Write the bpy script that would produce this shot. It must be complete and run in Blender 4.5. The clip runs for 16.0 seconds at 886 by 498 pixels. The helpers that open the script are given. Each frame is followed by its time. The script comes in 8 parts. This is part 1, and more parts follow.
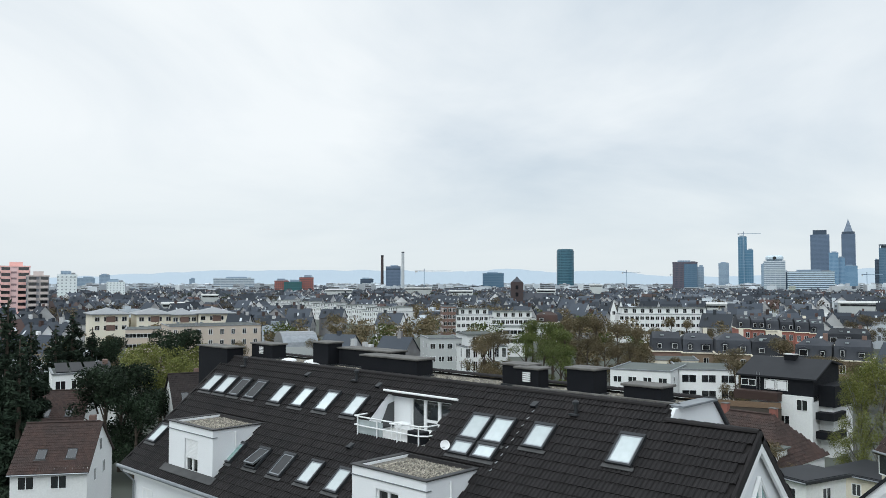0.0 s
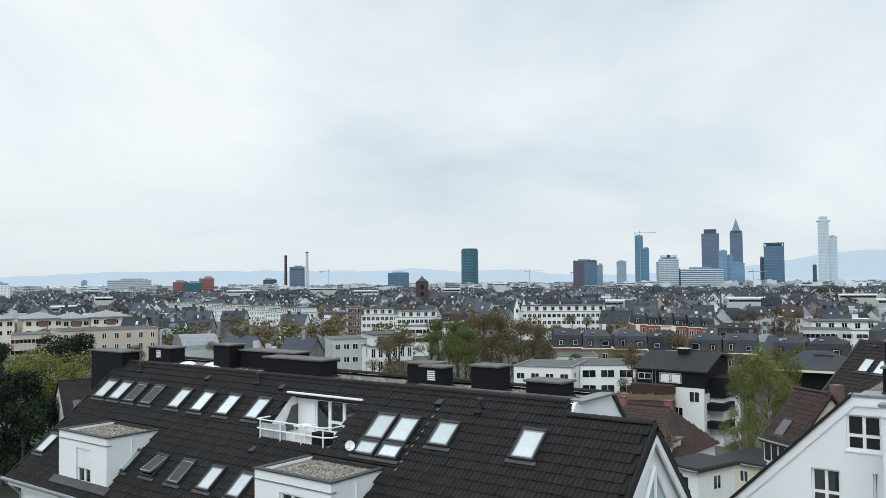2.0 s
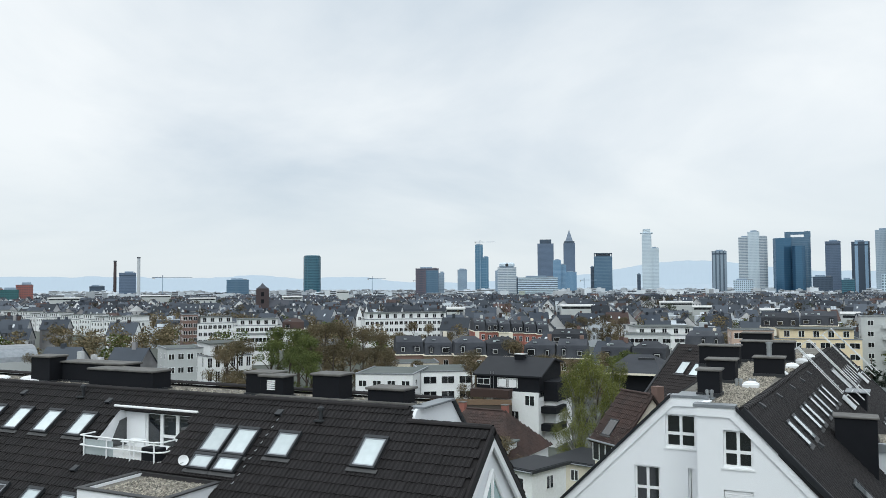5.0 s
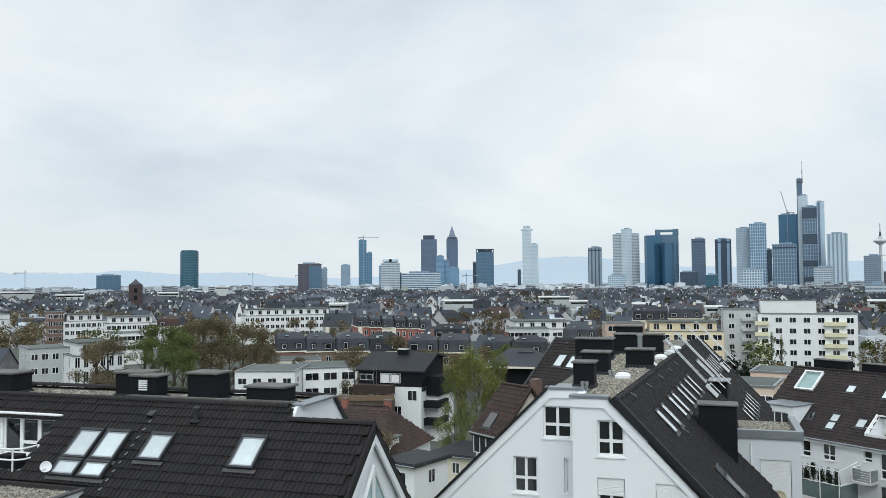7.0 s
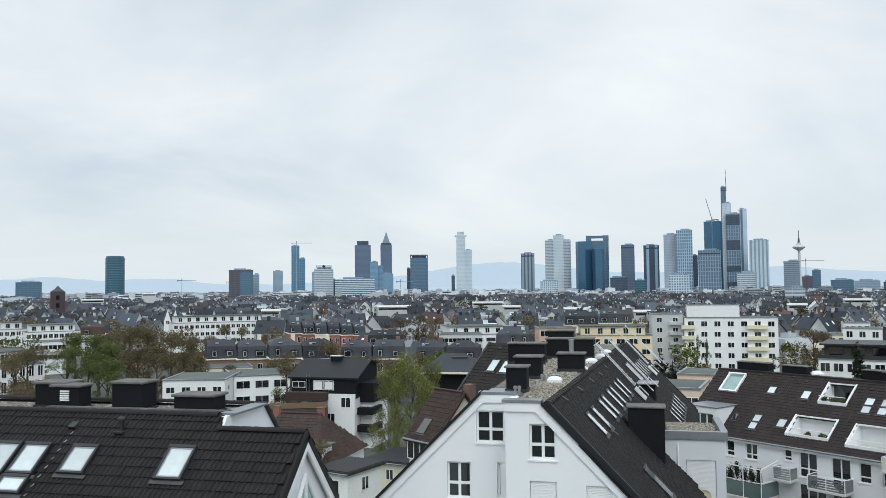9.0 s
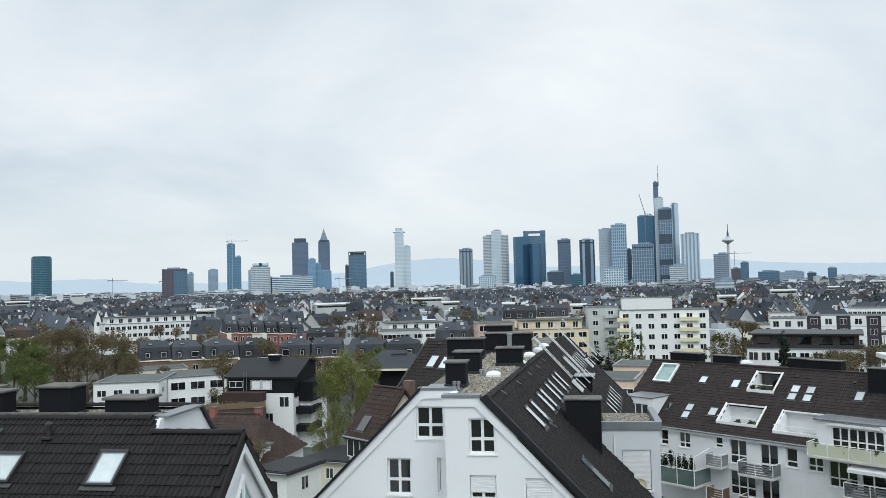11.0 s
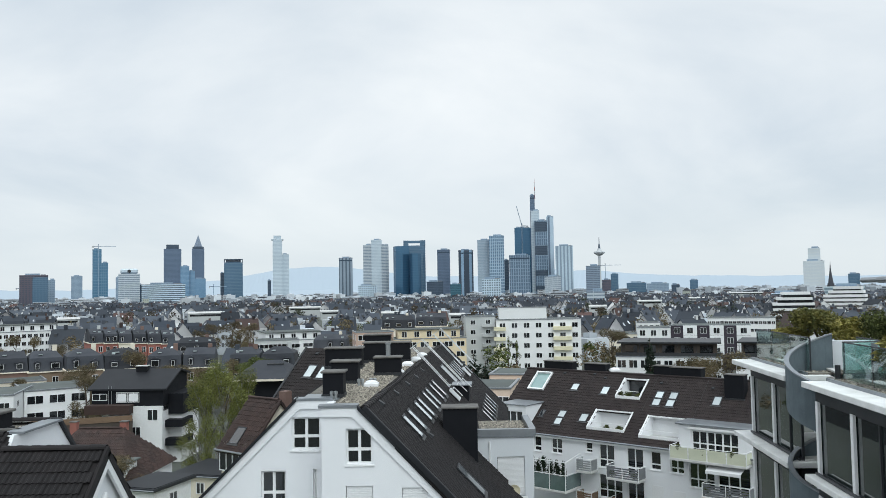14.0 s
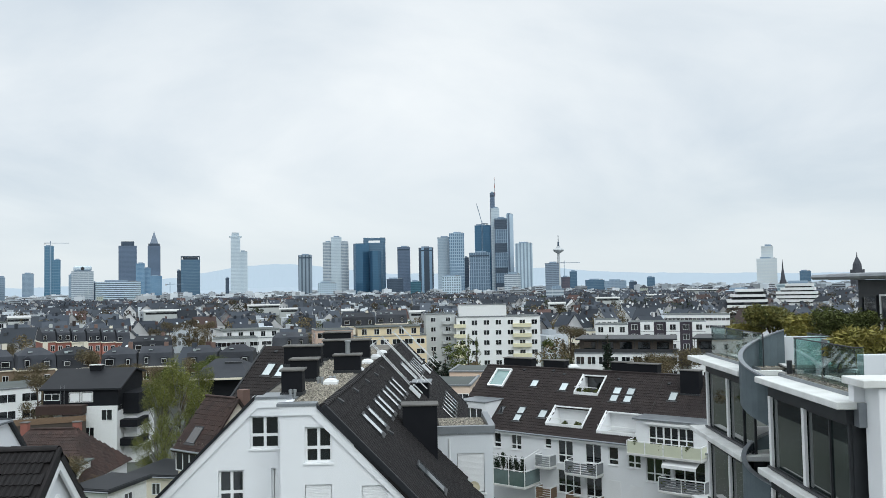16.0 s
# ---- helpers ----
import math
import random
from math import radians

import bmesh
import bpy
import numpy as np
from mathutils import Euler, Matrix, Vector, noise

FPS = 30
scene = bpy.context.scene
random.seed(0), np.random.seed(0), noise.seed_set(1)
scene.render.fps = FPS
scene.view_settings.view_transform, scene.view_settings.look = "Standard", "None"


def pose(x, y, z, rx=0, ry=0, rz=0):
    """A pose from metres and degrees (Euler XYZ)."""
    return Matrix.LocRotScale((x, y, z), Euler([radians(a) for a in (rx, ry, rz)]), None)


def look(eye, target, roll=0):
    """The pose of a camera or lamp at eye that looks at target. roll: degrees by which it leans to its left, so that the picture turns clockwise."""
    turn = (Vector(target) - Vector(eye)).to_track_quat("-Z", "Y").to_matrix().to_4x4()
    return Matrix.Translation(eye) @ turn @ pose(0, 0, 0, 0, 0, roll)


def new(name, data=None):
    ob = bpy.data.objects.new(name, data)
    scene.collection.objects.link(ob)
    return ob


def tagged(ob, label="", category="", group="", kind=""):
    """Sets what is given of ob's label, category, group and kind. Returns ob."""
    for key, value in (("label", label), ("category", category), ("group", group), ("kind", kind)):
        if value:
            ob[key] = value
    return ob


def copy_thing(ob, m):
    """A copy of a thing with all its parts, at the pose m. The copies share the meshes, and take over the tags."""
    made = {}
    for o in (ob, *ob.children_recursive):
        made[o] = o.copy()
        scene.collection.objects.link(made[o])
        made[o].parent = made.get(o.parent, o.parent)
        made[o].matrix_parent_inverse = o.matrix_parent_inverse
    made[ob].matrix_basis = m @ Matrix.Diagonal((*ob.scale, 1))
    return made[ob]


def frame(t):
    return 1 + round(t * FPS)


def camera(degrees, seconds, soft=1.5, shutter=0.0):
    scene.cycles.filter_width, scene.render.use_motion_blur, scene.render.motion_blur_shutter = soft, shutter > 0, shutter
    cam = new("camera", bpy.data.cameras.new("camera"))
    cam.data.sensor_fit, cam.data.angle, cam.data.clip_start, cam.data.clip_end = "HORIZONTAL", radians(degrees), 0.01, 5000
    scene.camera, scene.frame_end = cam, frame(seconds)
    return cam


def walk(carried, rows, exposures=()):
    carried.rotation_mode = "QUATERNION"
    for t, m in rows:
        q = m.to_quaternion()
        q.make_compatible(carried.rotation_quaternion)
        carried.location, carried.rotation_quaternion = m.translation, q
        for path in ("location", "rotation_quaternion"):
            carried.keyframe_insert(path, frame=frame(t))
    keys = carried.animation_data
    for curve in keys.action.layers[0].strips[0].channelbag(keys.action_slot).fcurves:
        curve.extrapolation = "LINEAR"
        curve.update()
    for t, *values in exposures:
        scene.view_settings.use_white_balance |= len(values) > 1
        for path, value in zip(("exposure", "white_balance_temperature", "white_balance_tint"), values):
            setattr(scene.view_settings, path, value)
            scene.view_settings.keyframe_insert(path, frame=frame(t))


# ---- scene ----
cam = camera(57.08, 16.0, soft=0.6)
ROWS = [
    (0.0, 0.000, 0.000, 24.000, 92.342, -0.030, 43.744),
    (0.5, 0.003, 0.002, 23.996, 92.421, 0.042, 42.369),
    (1.0, -0.002, 0.011, 23.993, 92.510, 0.189, 40.760),
    (1.5, 0.001, 0.025, 23.995, 92.467, 0.344, 39.035),
    (2.0, 0.017, 0.018, 23.989, 92.292, 0.475, 37.096),
    (2.5, 0.013, 0.015, 23.994, 92.054, 0.430, 35.400),
    (3.0, 0.007, 0.014, 23.993, 92.229, 0.460, 33.901),
    (3.5, 0.010, 0.018, 23.997, 92.531, 0.490, 32.052),
    (4.0, 0.007, 0.014, 23.996, 92.712, 0.544, 30.130),
    (6.5, 0.017, 0.062, 23.990, 92.452, 0.157, 19.819),
    (7.0, 0.019, 0.090, 23.992, 92.379, 0.411, 17.919),
    (7.5, 0.026, 0.093, 23.992, 92.484, 0.416, 16.564),
    (8.0, 0.032, 0.111, 23.990, 92.707, 0.392, 15.305),
    (8.5, 0.032, 0.105, 23.987, 92.797, 0.455, 14.287),
    (11.0, 0.045, 0.142, 23.983, 92.411, 1.377, 9.000),
    (11.5, 0.056, 0.147, 23.981, 92.527, 1.441, 7.885),
    (12.0, 0.053, 0.151, 23.979, 92.440, 1.211, 6.484),
    (12.5, 0.052, 0.152, 23.979, 92.406, 1.031, 4.586),
    (13.0, 0.050, 0.149, 23.981, 92.662, 1.040, 2.920),
    (13.5, 0.057, 0.166, 23.981, 92.892, 1.036, 1.645),
    (14.0, 0.057, 0.167, 23.980, 92.885, 1.001, 0.557),
    (14.5, 0.056, 0.165, 23.981, 92.813, 0.980, -0.456),
    (15.0, 0.058, 0.170, 23.982, 92.795, 1.018, -1.372),
    (15.5, 0.061, 0.174, 23.980, 92.723, 1.055, -2.019),
    (16.0, 0.062, 0.179, 23.979, 92.651, 1.051, -2.241),
]
walk(cam, [(t, pose(x, y, z, rx, ry, rz)) for t, x, y, z, rx, ry, rz in ROWS])

# ---------------------------------------------------------------- sky and sun
SUN_AZ, SUN_EL = radians(162), radians(46)      # behind the camera, veiled by cloud
world = bpy.data.worlds.new("overcast_sky")
scene.world = world
world.use_nodes = True
wn, wl = world.node_tree.nodes, world.node_tree.links
wn.clear()


def wnode(kind, **values):
    node = wn.new(kind)
    for key, value in values.items():
        node.inputs[key].default_value = value
    return node


sky = wn.new("ShaderNodeTexSky")
sky.sky_type, sky.sun_disc = "NISHITA", False
sky.sun_elevation, sky.sun_rotation = SUN_EL, SUN_AZ
co = wn.new("ShaderNodeTexCoord")
sep = wn.new("ShaderNodeSeparateXYZ")
wl.new(co.outputs["Generated"], sep.inputs[0])
lift = wn.new("ShaderNodeMath")
lift.operation, lift.inputs[1].default_value = "ADD", 0.22
wl.new(sep.outputs["Z"], lift.inputs[0])
flat = []
for axis in "XY":
    div = wn.new("ShaderNodeMath")
    div.operation = "DIVIDE"
    wl.new(sep.outputs[axis], div.inputs[0])
    wl.new(lift.outputs[0], div.inputs[1])
    flat.append(div)
deck = wn.new("ShaderNodeCombineXYZ")
wl.new(flat[0].outputs[0], deck.inputs[0])
wl.new(flat[1].outputs[0], deck.inputs[1])
big = wnode("ShaderNodeTexNoise", Scale=0.62, Detail=7.0, Roughness=0.52, Distortion=0.5)
wl.new(deck.outputs[0], big.inputs["Vector"])
ramp = wn.new("ShaderNodeValToRGB")
ramp.color_ramp.elements[0].position, ramp.color_ramp.elements[0].color = 0.34, (0.56, 0.65, 0.735, 1)
ramp.color_ramp.elements[1].position, ramp.color_ramp.elements[1].color = 0.60, (0.875, 0.92, 0.945, 1)
wl.new(big.outputs["Fac"], ramp.inputs[0])
# towards the horizon the deck evens out to a pale grey
low = wn.new("ShaderNodeMapRange")
low.inputs["From Min"].default_value, low.inputs["From Max"].default_value = 0.0, 0.17
wl.new(sep.outputs["Z"], low.inputs["Value"])
evening = wn.new("ShaderNodeMix")
evening.data_type = "RGBA"
evening.inputs["A"].default_value = (0.72, 0.79, 0.825, 1)
wl.new(low.outputs[0], evening.inputs["Factor"])
wl.new(ramp.outputs[0], evening.inputs["B"])
clouds = wnode("ShaderNodeBackground", Strength=1.12)
# an overcast sky grows brighter towards the zenith
zenith = wn.new("ShaderNodeMapRange")
zenith.interpolation_type = "SMOOTHSTEP"
zenith.inputs["From Min"].default_value, zenith.inputs["From Max"].default_value = 0.36, 0.95
zenith.inputs["To Min"].default_value, zenith.inputs["To Max"].default_value = 1.12, 2.0
wl.new(sep.outputs["Z"], zenith.inputs["Value"])
wl.new(zenith.outputs[0], clouds.inputs["Strength"])
wl.new(evening.outputs["Result"], clouds.inputs["Color"])
clear = wnode("ShaderNodeBackground", Strength=0.05)
wl.new(sky.outputs[0], clear.inputs["Color"])
mixed = wnode("ShaderNodeMixShader", Fac=0.90)
wl.new(clear.outputs[0], mixed.inputs[1])
wl.new(clouds.outputs[0], mixed.inputs[2])
out = wn.new("ShaderNodeOutputWorld")
wl.new(mixed.outputs[0], out.inputs["Surface"])

sun = new("sun", bpy.data.lights.new("sun", "SUN"))
sun.data.energy, sun.data.angle, sun.data.color = 1.2, radians(40), (0.91, 1.0, 0.995)
sun.matrix_world = look((0, 0, 60), (0 - 60 * math.sin(SUN_AZ), 0 - 60 * math.cos(SUN_AZ), 60 - 60 * math.tan(SUN_EL)))

# ---------------------------------------------------------------- materials


def material(name, colour, rough=0.8, second=None, scale=3.0, fine=40.0, spread=0.5, bump=0.2, metal=0.0, per_object=0.0, per_island=0.0, stretch=(1, 1, 1), spec=0.5):
    """A surface with slow stains between two colours, a fine grain, relief, and a shift of tone per piece."""
    m = bpy.data.materials.new(name)
    m.use_nodes = True
    n, l = m.node_tree.nodes, m.node_tree.links
    b = n["Principled BSDF"]
    b.inputs["Roughness"].default_value, b.inputs["Metallic"].default_value = rough, metal
    b.inputs["Specular IOR Level"].default_value = spec
    second = second or tuple(c * 0.8 for c in colour)
    tc, mp = n.new("ShaderNodeTexCoord"), n.new("ShaderNodeMapping")
    mp.inputs["Scale"].default_value = stretch
    l.new(tc.outputs["Object"], mp.inputs[0])
    a = n.new("ShaderNodeTexNoise")
    a.inputs["Scale"].default_value, a.inputs["Detail"].default_value = scale, 6
    l.new(mp.outputs[0], a.inputs["Vector"])
    g = n.new("ShaderNodeTexNoise")
    g.inputs["Scale"].default_value, g.inputs["Detail"].default_value = fine, 3
    l.new(mp.outputs[0], g.inputs["Vector"])
    r = n.new("ShaderNodeMapRange")
    r.inputs["From Min"].default_value, r.inputs["From Max"].default_value = 0.5 - 0.25 / max(spread, 0.05) * 0.5, 0.5 + 0.25 / max(spread, 0.05) * 0.5
    l.new(a.outputs["Fac"], r.inputs["Value"])
    mix = n.new("ShaderNodeMix")
    mix.data_type = "RGBA"
    mix.inputs["A"].default_value, mix.inputs["B"].default_value = (*colour, 1), (*second, 1)
    l.new(r.outputs[0], mix.inputs["Factor"])
    hsv = n.new("ShaderNodeHueSaturation")
    l.new(mix.outputs["Result"], hsv.inputs["Color"])
    val = n.new("ShaderNodeMapRange")
    val.inputs["To Min"].default_value, val.inputs["To Max"].default_value = 0.88, 1.12
    l.new(g.outputs["Fac"], val.inputs["Value"])
    last = val.outputs[0]
    for amount, node, slot in ((per_object, "ShaderNodeObjectInfo", "Random"), (per_island, "ShaderNodeNewGeometry", "Random Per Island")):
        if amount:
            info, shift, times = n.new(node), n.new("ShaderNodeMapRange"), n.new("ShaderNodeMath")
            shift.inputs["To Min"].default_value, shift.inputs["To Max"].default_value = 1 - amount, 1 + amount
            l.new(info.outputs[slot], shift.inputs["Value"])
            times.operation = "MULTIPLY"
            l.new(shift.outputs[0], times.inputs[0])
            l.new(last, times.inputs[1])
            last = times.outputs[0]
    l.new(last, hsv.inputs["Value"])
    l.new(hsv.outputs[0], b.inputs["Base Color"])
    if bump:
        bp = n.new("ShaderNodeBump")
        bp.inputs["Strength"].default_value, bp.inputs["Distance"].default_value = bump, 0.02
        l.new(g.outputs["Fac"], bp.inputs["Height"])
        l.new(bp.outputs[0], b.inputs["Normal"])
    return m


def glass(name, colour, rough=0.05, alpha_mix=0.0, second=None, scale=0.8):
    """A window pane over a dark or curtained room: glossy, with slow waves of reflection painted into its base colour.
    """
    m = material(name, colour, rough, second, scale, 4.0, 0.8, 0.0, per_object=0.25)
    b = m.node_tree.nodes["Principled BSDF"]
    b.inputs["Specular IOR Level"].default_value = 0.5
    b.inputs["IOR"].default_value = 1.52
    b.inputs["Coat Weight"].default_value = 1.0
    b.inputs["Coat Roughness"].default_value = 0.03
    if alpha_mix:
        b.inputs["Transmission Weight"].default_value = alpha_mix
    return m


def facade(name, wall, dark, storey=3.3, bay=1.6, up=0.55, across=0.55, rough=0.5, metal=0.0, spread=0.12):
    """Curtain wall of a far tower: storeys and bays that are too small to be told apart."""
    # both tones shifted to blue, standing in for haze over the distance
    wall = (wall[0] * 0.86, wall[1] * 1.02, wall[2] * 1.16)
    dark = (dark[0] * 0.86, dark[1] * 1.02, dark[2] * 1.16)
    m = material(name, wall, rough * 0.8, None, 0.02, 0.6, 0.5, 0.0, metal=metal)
    n, l = m.node_tree.nodes, m.node_tree.links
    hsv = next(x for x in n if x.type == "HUE_SAT")
    b = n["Principled BSDF"]
    tc = n.new("ShaderNodeTexCoord")
    sp = n.new("ShaderNodeSeparateXYZ")
    l.new(tc.outputs["Object"], sp.inputs[0])
    add = n.new("ShaderNodeMath")
    add.operation = "ADD"
    l.new(sp.outputs["X"], add.inputs[0])
    l.new(sp.outputs["Y"], add.inputs[1])
    masks = []
    for source, step, share in ((sp.outputs["Z"], storey, up), (add.outputs[0], bay, across)):
        d, fr, lt = n.new("ShaderNodeMath"), n.new("ShaderNodeMath"), n.new("ShaderNodeMath")
        d.operation, fr.operation, lt.operation = "DIVIDE", "FRACT", "LESS_THAN"
        d.inputs[1].default_value, lt.inputs[1].default_value = step, share
        l.new(source, d.inputs[0])
        l.new(d.outputs[0], fr.inputs[0])
        l.new(fr.outputs[0], lt.inputs[0])
        masks.append(lt)
    both = n.new("ShaderNodeMath")
    both.operation = "MULTIPLY"
    l.new(masks[0].outputs[0], both.inputs[0])
    l.new(masks[1].outputs[0], both.inputs[1])
    mix = n.new("ShaderNodeMix")
    mix.data_type = "RGBA"
    mix.inputs["B"].default_value = (*dark, 1)
    l.new(both.outputs[0], mix.inputs["Factor"])
    l.new(hsv.outputs[0], mix.inputs["A"])
    l.new(mix.outputs["Result"], b.inputs["Base Color"])
    return m


TILE = material("anthracite_roof_tile", (0.0150, 0.0142, 0.0150), 0.66, (0.0235, 0.0205, 0.0208), 0.7, 30, 0.5, 0.25, per_object=0.14, per_island=0.14, spec=0.16)
BROWN_TILE = material("brown_roof_tile", (0.0225, 0.0175, 0.0175), 0.75, (0.034, 0.0265, 0.0255), 0.6, 30, 0.5, 0.25, per_object=0.14, per_island=0.16, spec=0.25)
RED_TILE = material("weathered_red_roof_tile", (0.060, 0.032, 0.026), 0.85, (0.040, 0.027, 0.024), 0.5, 12, 0.6, 0.3, per_object=0.2, per_island=0.25)
SLATE = material("dark_slate", (0.034, 0.038, 0.047), 0.75, (0.062, 0.067, 0.077), 0.25, 3, 0.6, 0.2, per_object=0.4, per_island=0.35, spec=0.2)
BLACK_CLAD = material("black_slate_cladding", (0.0055, 0.0065, 0.0095), 0.75, (0.009, 0.010, 0.013), 1.2, 25, 0.5, 0.35, spec=0.2)
CAP_GREY = material("weathered_cap_slab", (0.15, 0.145, 0.135), 0.9, (0.085, 0.082, 0.078), 2.5, 25, 0.7, 0.3)
LEAD = material("dark_lead_flashing", (0.030, 0.031, 0.033), 0.6, (0.055, 0.055, 0.056), 2, 20, 0.6, 0.1)
BLACK_SHEET = material("black_sheet_roof", (0.010, 0.0115, 0.0150), 0.6, (0.016, 0.0175, 0.021), 0.5, 8, 0.5, 0.1, spec=0.3)
RENDER_WHITE = material("white_render", (0.80, 0.815, 0.835), 0.9, (0.74, 0.755, 0.775), 0.35, 60, 0.5, 0.15)
RENDER_GREY = material("pale_grey_render", (0.66, 0.69, 0.72), 0.9, (0.60, 0.63, 0.66), 0.4, 60, 0.5, 0.15)
WHITE_PAINT = material("white_paint", (0.82, 0.83, 0.83), 0.45, (0.76, 0.77, 0.78), 1.5, 50, 0.5, 0.05)
ZINC = material("zinc_sheet", (0.30, 0.32, 0.34), 0.42, (0.22, 0.24, 0.26), 1.5, 12, 0.6, 0.08, metal=0.6)
DARK_METAL = material("dark_grey_metal", (0.028, 0.031, 0.035), 0.5, (0.042, 0.045, 0.049), 1.5, 20, 0.5, 0.05, metal=0.2, spec=0.3)
STEEL = material("galvanised_steel", (0.40, 0.42, 0.43), 0.45, (0.32, 0.34, 0.35), 3, 30, 0.5, 0.05, metal=0.7)
GALV = material("bright_galvanised_tube", (0.66, 0.68, 0.69), 0.4, (0.52, 0.54, 0.55), 3, 30, 0.5, 0.05, metal=0.25)
CONCRETE = material("pale_concrete", (0.62, 0.62, 0.61), 0.9, (0.45, 0.45, 0.44), 0.9, 30, 0.7, 0.3)
GRAVEL = material("roof_gravel", (0.24, 0.225, 0.195), 0.95, (0.14, 0.13, 0.11), 1.3, 22, 0.8, 1.0, per_island=0.6)
PEBBLE = material("gravel_stone", (0.29, 0.265, 0.22), 0.9, (0.16, 0.145, 0.12), 6, 60, 0.7, 0.3, per_island=0.7)
GLASS_DARK = glass("window_glass_dark", (0.012, 0.015, 0.018))
# the bright sky's reflection is put into this pale base colour
GLASS_SKY = glass("sky_painted_glass", (0.52, 0.58, 0.59), 0.12, second=(0.39, 0.45, 0.46))
GLASS_NET = material("black_sun_screen", (0.022, 0.024, 0.027), 0.55, (0.03, 0.032, 0.035), 2, 90, 0.5, 0.1)
GLASS_GREEN = glass("green_tinted_glass", (0.20, 0.31, 0.30), 0.06, 0.0, (0.15, 0.25, 0.25))
SHUTTER = material("white_roller_shutter", (0.78, 0.79, 0.80), 0.5, (0.72, 0.73, 0.74), 1, 30, 0.4, 0.05)
BARK = material("bark", (0.085, 0.065, 0.050), 0.95, (0.05, 0.04, 0.032), 3, 20, 0.6, 0.6)
GROUND = material("town_ground", (0.062, 0.074, 0.052), 0.95, (0.088, 0.092, 0.088), 0.02, 0.6, 0.6, 0.2)

# ---------------------------------------------------------------- mesh tools


def mesh_of(name, bm):
    me = bpy.data.meshes.new(name)
    bm.normal_update()
    bm.to_mesh(me)
    bm.free()
    return me


def part(name, bm, mat, parent=None, label="", m=None):
    """One mesh object under a thing or a part; bm may be a ready mesh that is shared."""
    me = bm if isinstance(bm, bpy.types.Mesh) else mesh_of(name, bm)
    if not me.materials:
        me.materials.append(mat)
    ob = new(name, me)
    if parent:
        ob.parent = parent
    if m is not None:
        ob.matrix_basis = m
    if label:
        tagged(ob, label)
    return ob


def thing(name, label, category, m=None, group="", kind=""):
    ob = new(name)
    ob.empty_display_size = 0.3
    if m is not None:
        ob.matrix_basis = m
    return tagged(ob, label, category, group, kind)


def box(bm, x0, x1, y0, y1, z0, z1):
    v = [bm.verts.new((x, y, z)) for z in (z0, z1) for y in (y0, y1) for x in (x0, x1)]
    for q in ((0, 2, 3, 1), (4, 5, 7, 6), (0, 1, 5, 4), (2, 6, 7, 3), (0, 4, 6, 2), (1, 3, 7, 5)):
        bm.faces.new([v[i] for i in q])
    return bm


def boxes(*dims):
    bm = bmesh.new()
    for d in dims:
        box(bm, *d)
    return bm


def bevelled(bm, width=0.02):
    bmesh.ops.bevel(bm, geom=bm.edges[:], offset=width, segments=1, affect="EDGES")
    return bm


def prism(bm, ring, shift):
    """A closed ring of points pushed along shift into a solid."""
    shift = Vector(shift)
    a = [bm.verts.new(p) for p in ring]
    b = [bm.verts.new(Vector(p) + shift) for p in ring]
    bm.faces.new(a)
    bm.faces.new(b[::-1])
    for i in range(len(a)):
        j = (i + 1) % len(a)
        bm.faces.new((a[j], a[i], b[i], b[j]))
    bmesh.ops.recalc_face_normals(bm, faces=bm.faces[:])
    return bm


def plate(outline, holes, thick):
    """A wall in the x-z plane, front at y = 0, with openings through it. Holes: (x0, x1, z0, z1)."""
    bm = bmesh.new()
    rings = [outline] + [[(a, c), (b, c), (b, d), (a, d)] for a, b, c, d in holes]
    edges = []
    for ring in rings:
        vs = [bm.verts.new((x, 0, z)) for x, z in ring]
        edges += [bm.edges.new((vs[i], vs[(i + 1) % len(vs)])) for i in range(len(vs))]
    bmesh.ops.triangle_fill(bm, use_beauty=True, use_dissolve=False, edges=edges)
    made = bmesh.ops.extrude_face_region(bm, geom=bm.faces[:])
    bmesh.ops.translate(bm, verts=[g for g in made["geom"] if isinstance(g, bmesh.types.BMVert)], vec=(0, thick, 0))
    bmesh.ops.recalc_face_normals(bm, faces=bm.faces[:])
    return bm


def tube(points, radius, sides=8):
    bm = bmesh.new()
    rings = []
    pts = [Vector(p) for p in points]
    for i, p in enumerate(pts):
        d = (pts[min(i + 1, len(pts) - 1)] - pts[max(i - 1, 0)]).normalized()
        side = d.cross(Vector((0, 0, 1)) if abs(d.z) < 0.9 else Vector((1, 0, 0))).normalized()
        up = side.cross(d)
        r = radius[i] if isinstance(radius, (list, tuple)) else radius
        rings.append([bm.verts.new(p + r * (math.cos(k * math.tau / sides) * side + math.sin(k * math.tau / sides) * up)) for k in range(sides)])
    for a, b in zip(rings, rings[1:]):
        for k in range(sides):
            bm.faces.new((a[k], a[(k + 1) % sides], b[(k + 1) % sides], b[k]))
    bm.faces.new(rings[0])
    bm.faces.new(rings[-1][::-1])
    bmesh.ops.recalc_face_normals(bm, faces=bm.faces[:])
    return bm


def lathe(profile, sides=24):
    bm = bmesh.new()
    rings = [[bm.verts.new((r * math.cos(k * math.tau / sides), r * math.sin(k * math.tau / sides), z)) for k in range(sides)] for r, z in profile]
    for a, b in zip(rings, rings[1:]):
        for k in range(sides):
            bm.faces.new((a[k], a[(k + 1) % sides], b[(k + 1) % sides], b[k]))
    bm.faces.new(rings[0][::-1])
    bm.faces.new(rings[-1])
    return bm


SHARED = {}


def shared(key, make):
    if key not in SHARED:
        SHARED[key] = mesh_of(str(key[0]), make())
    return SHARED[key]


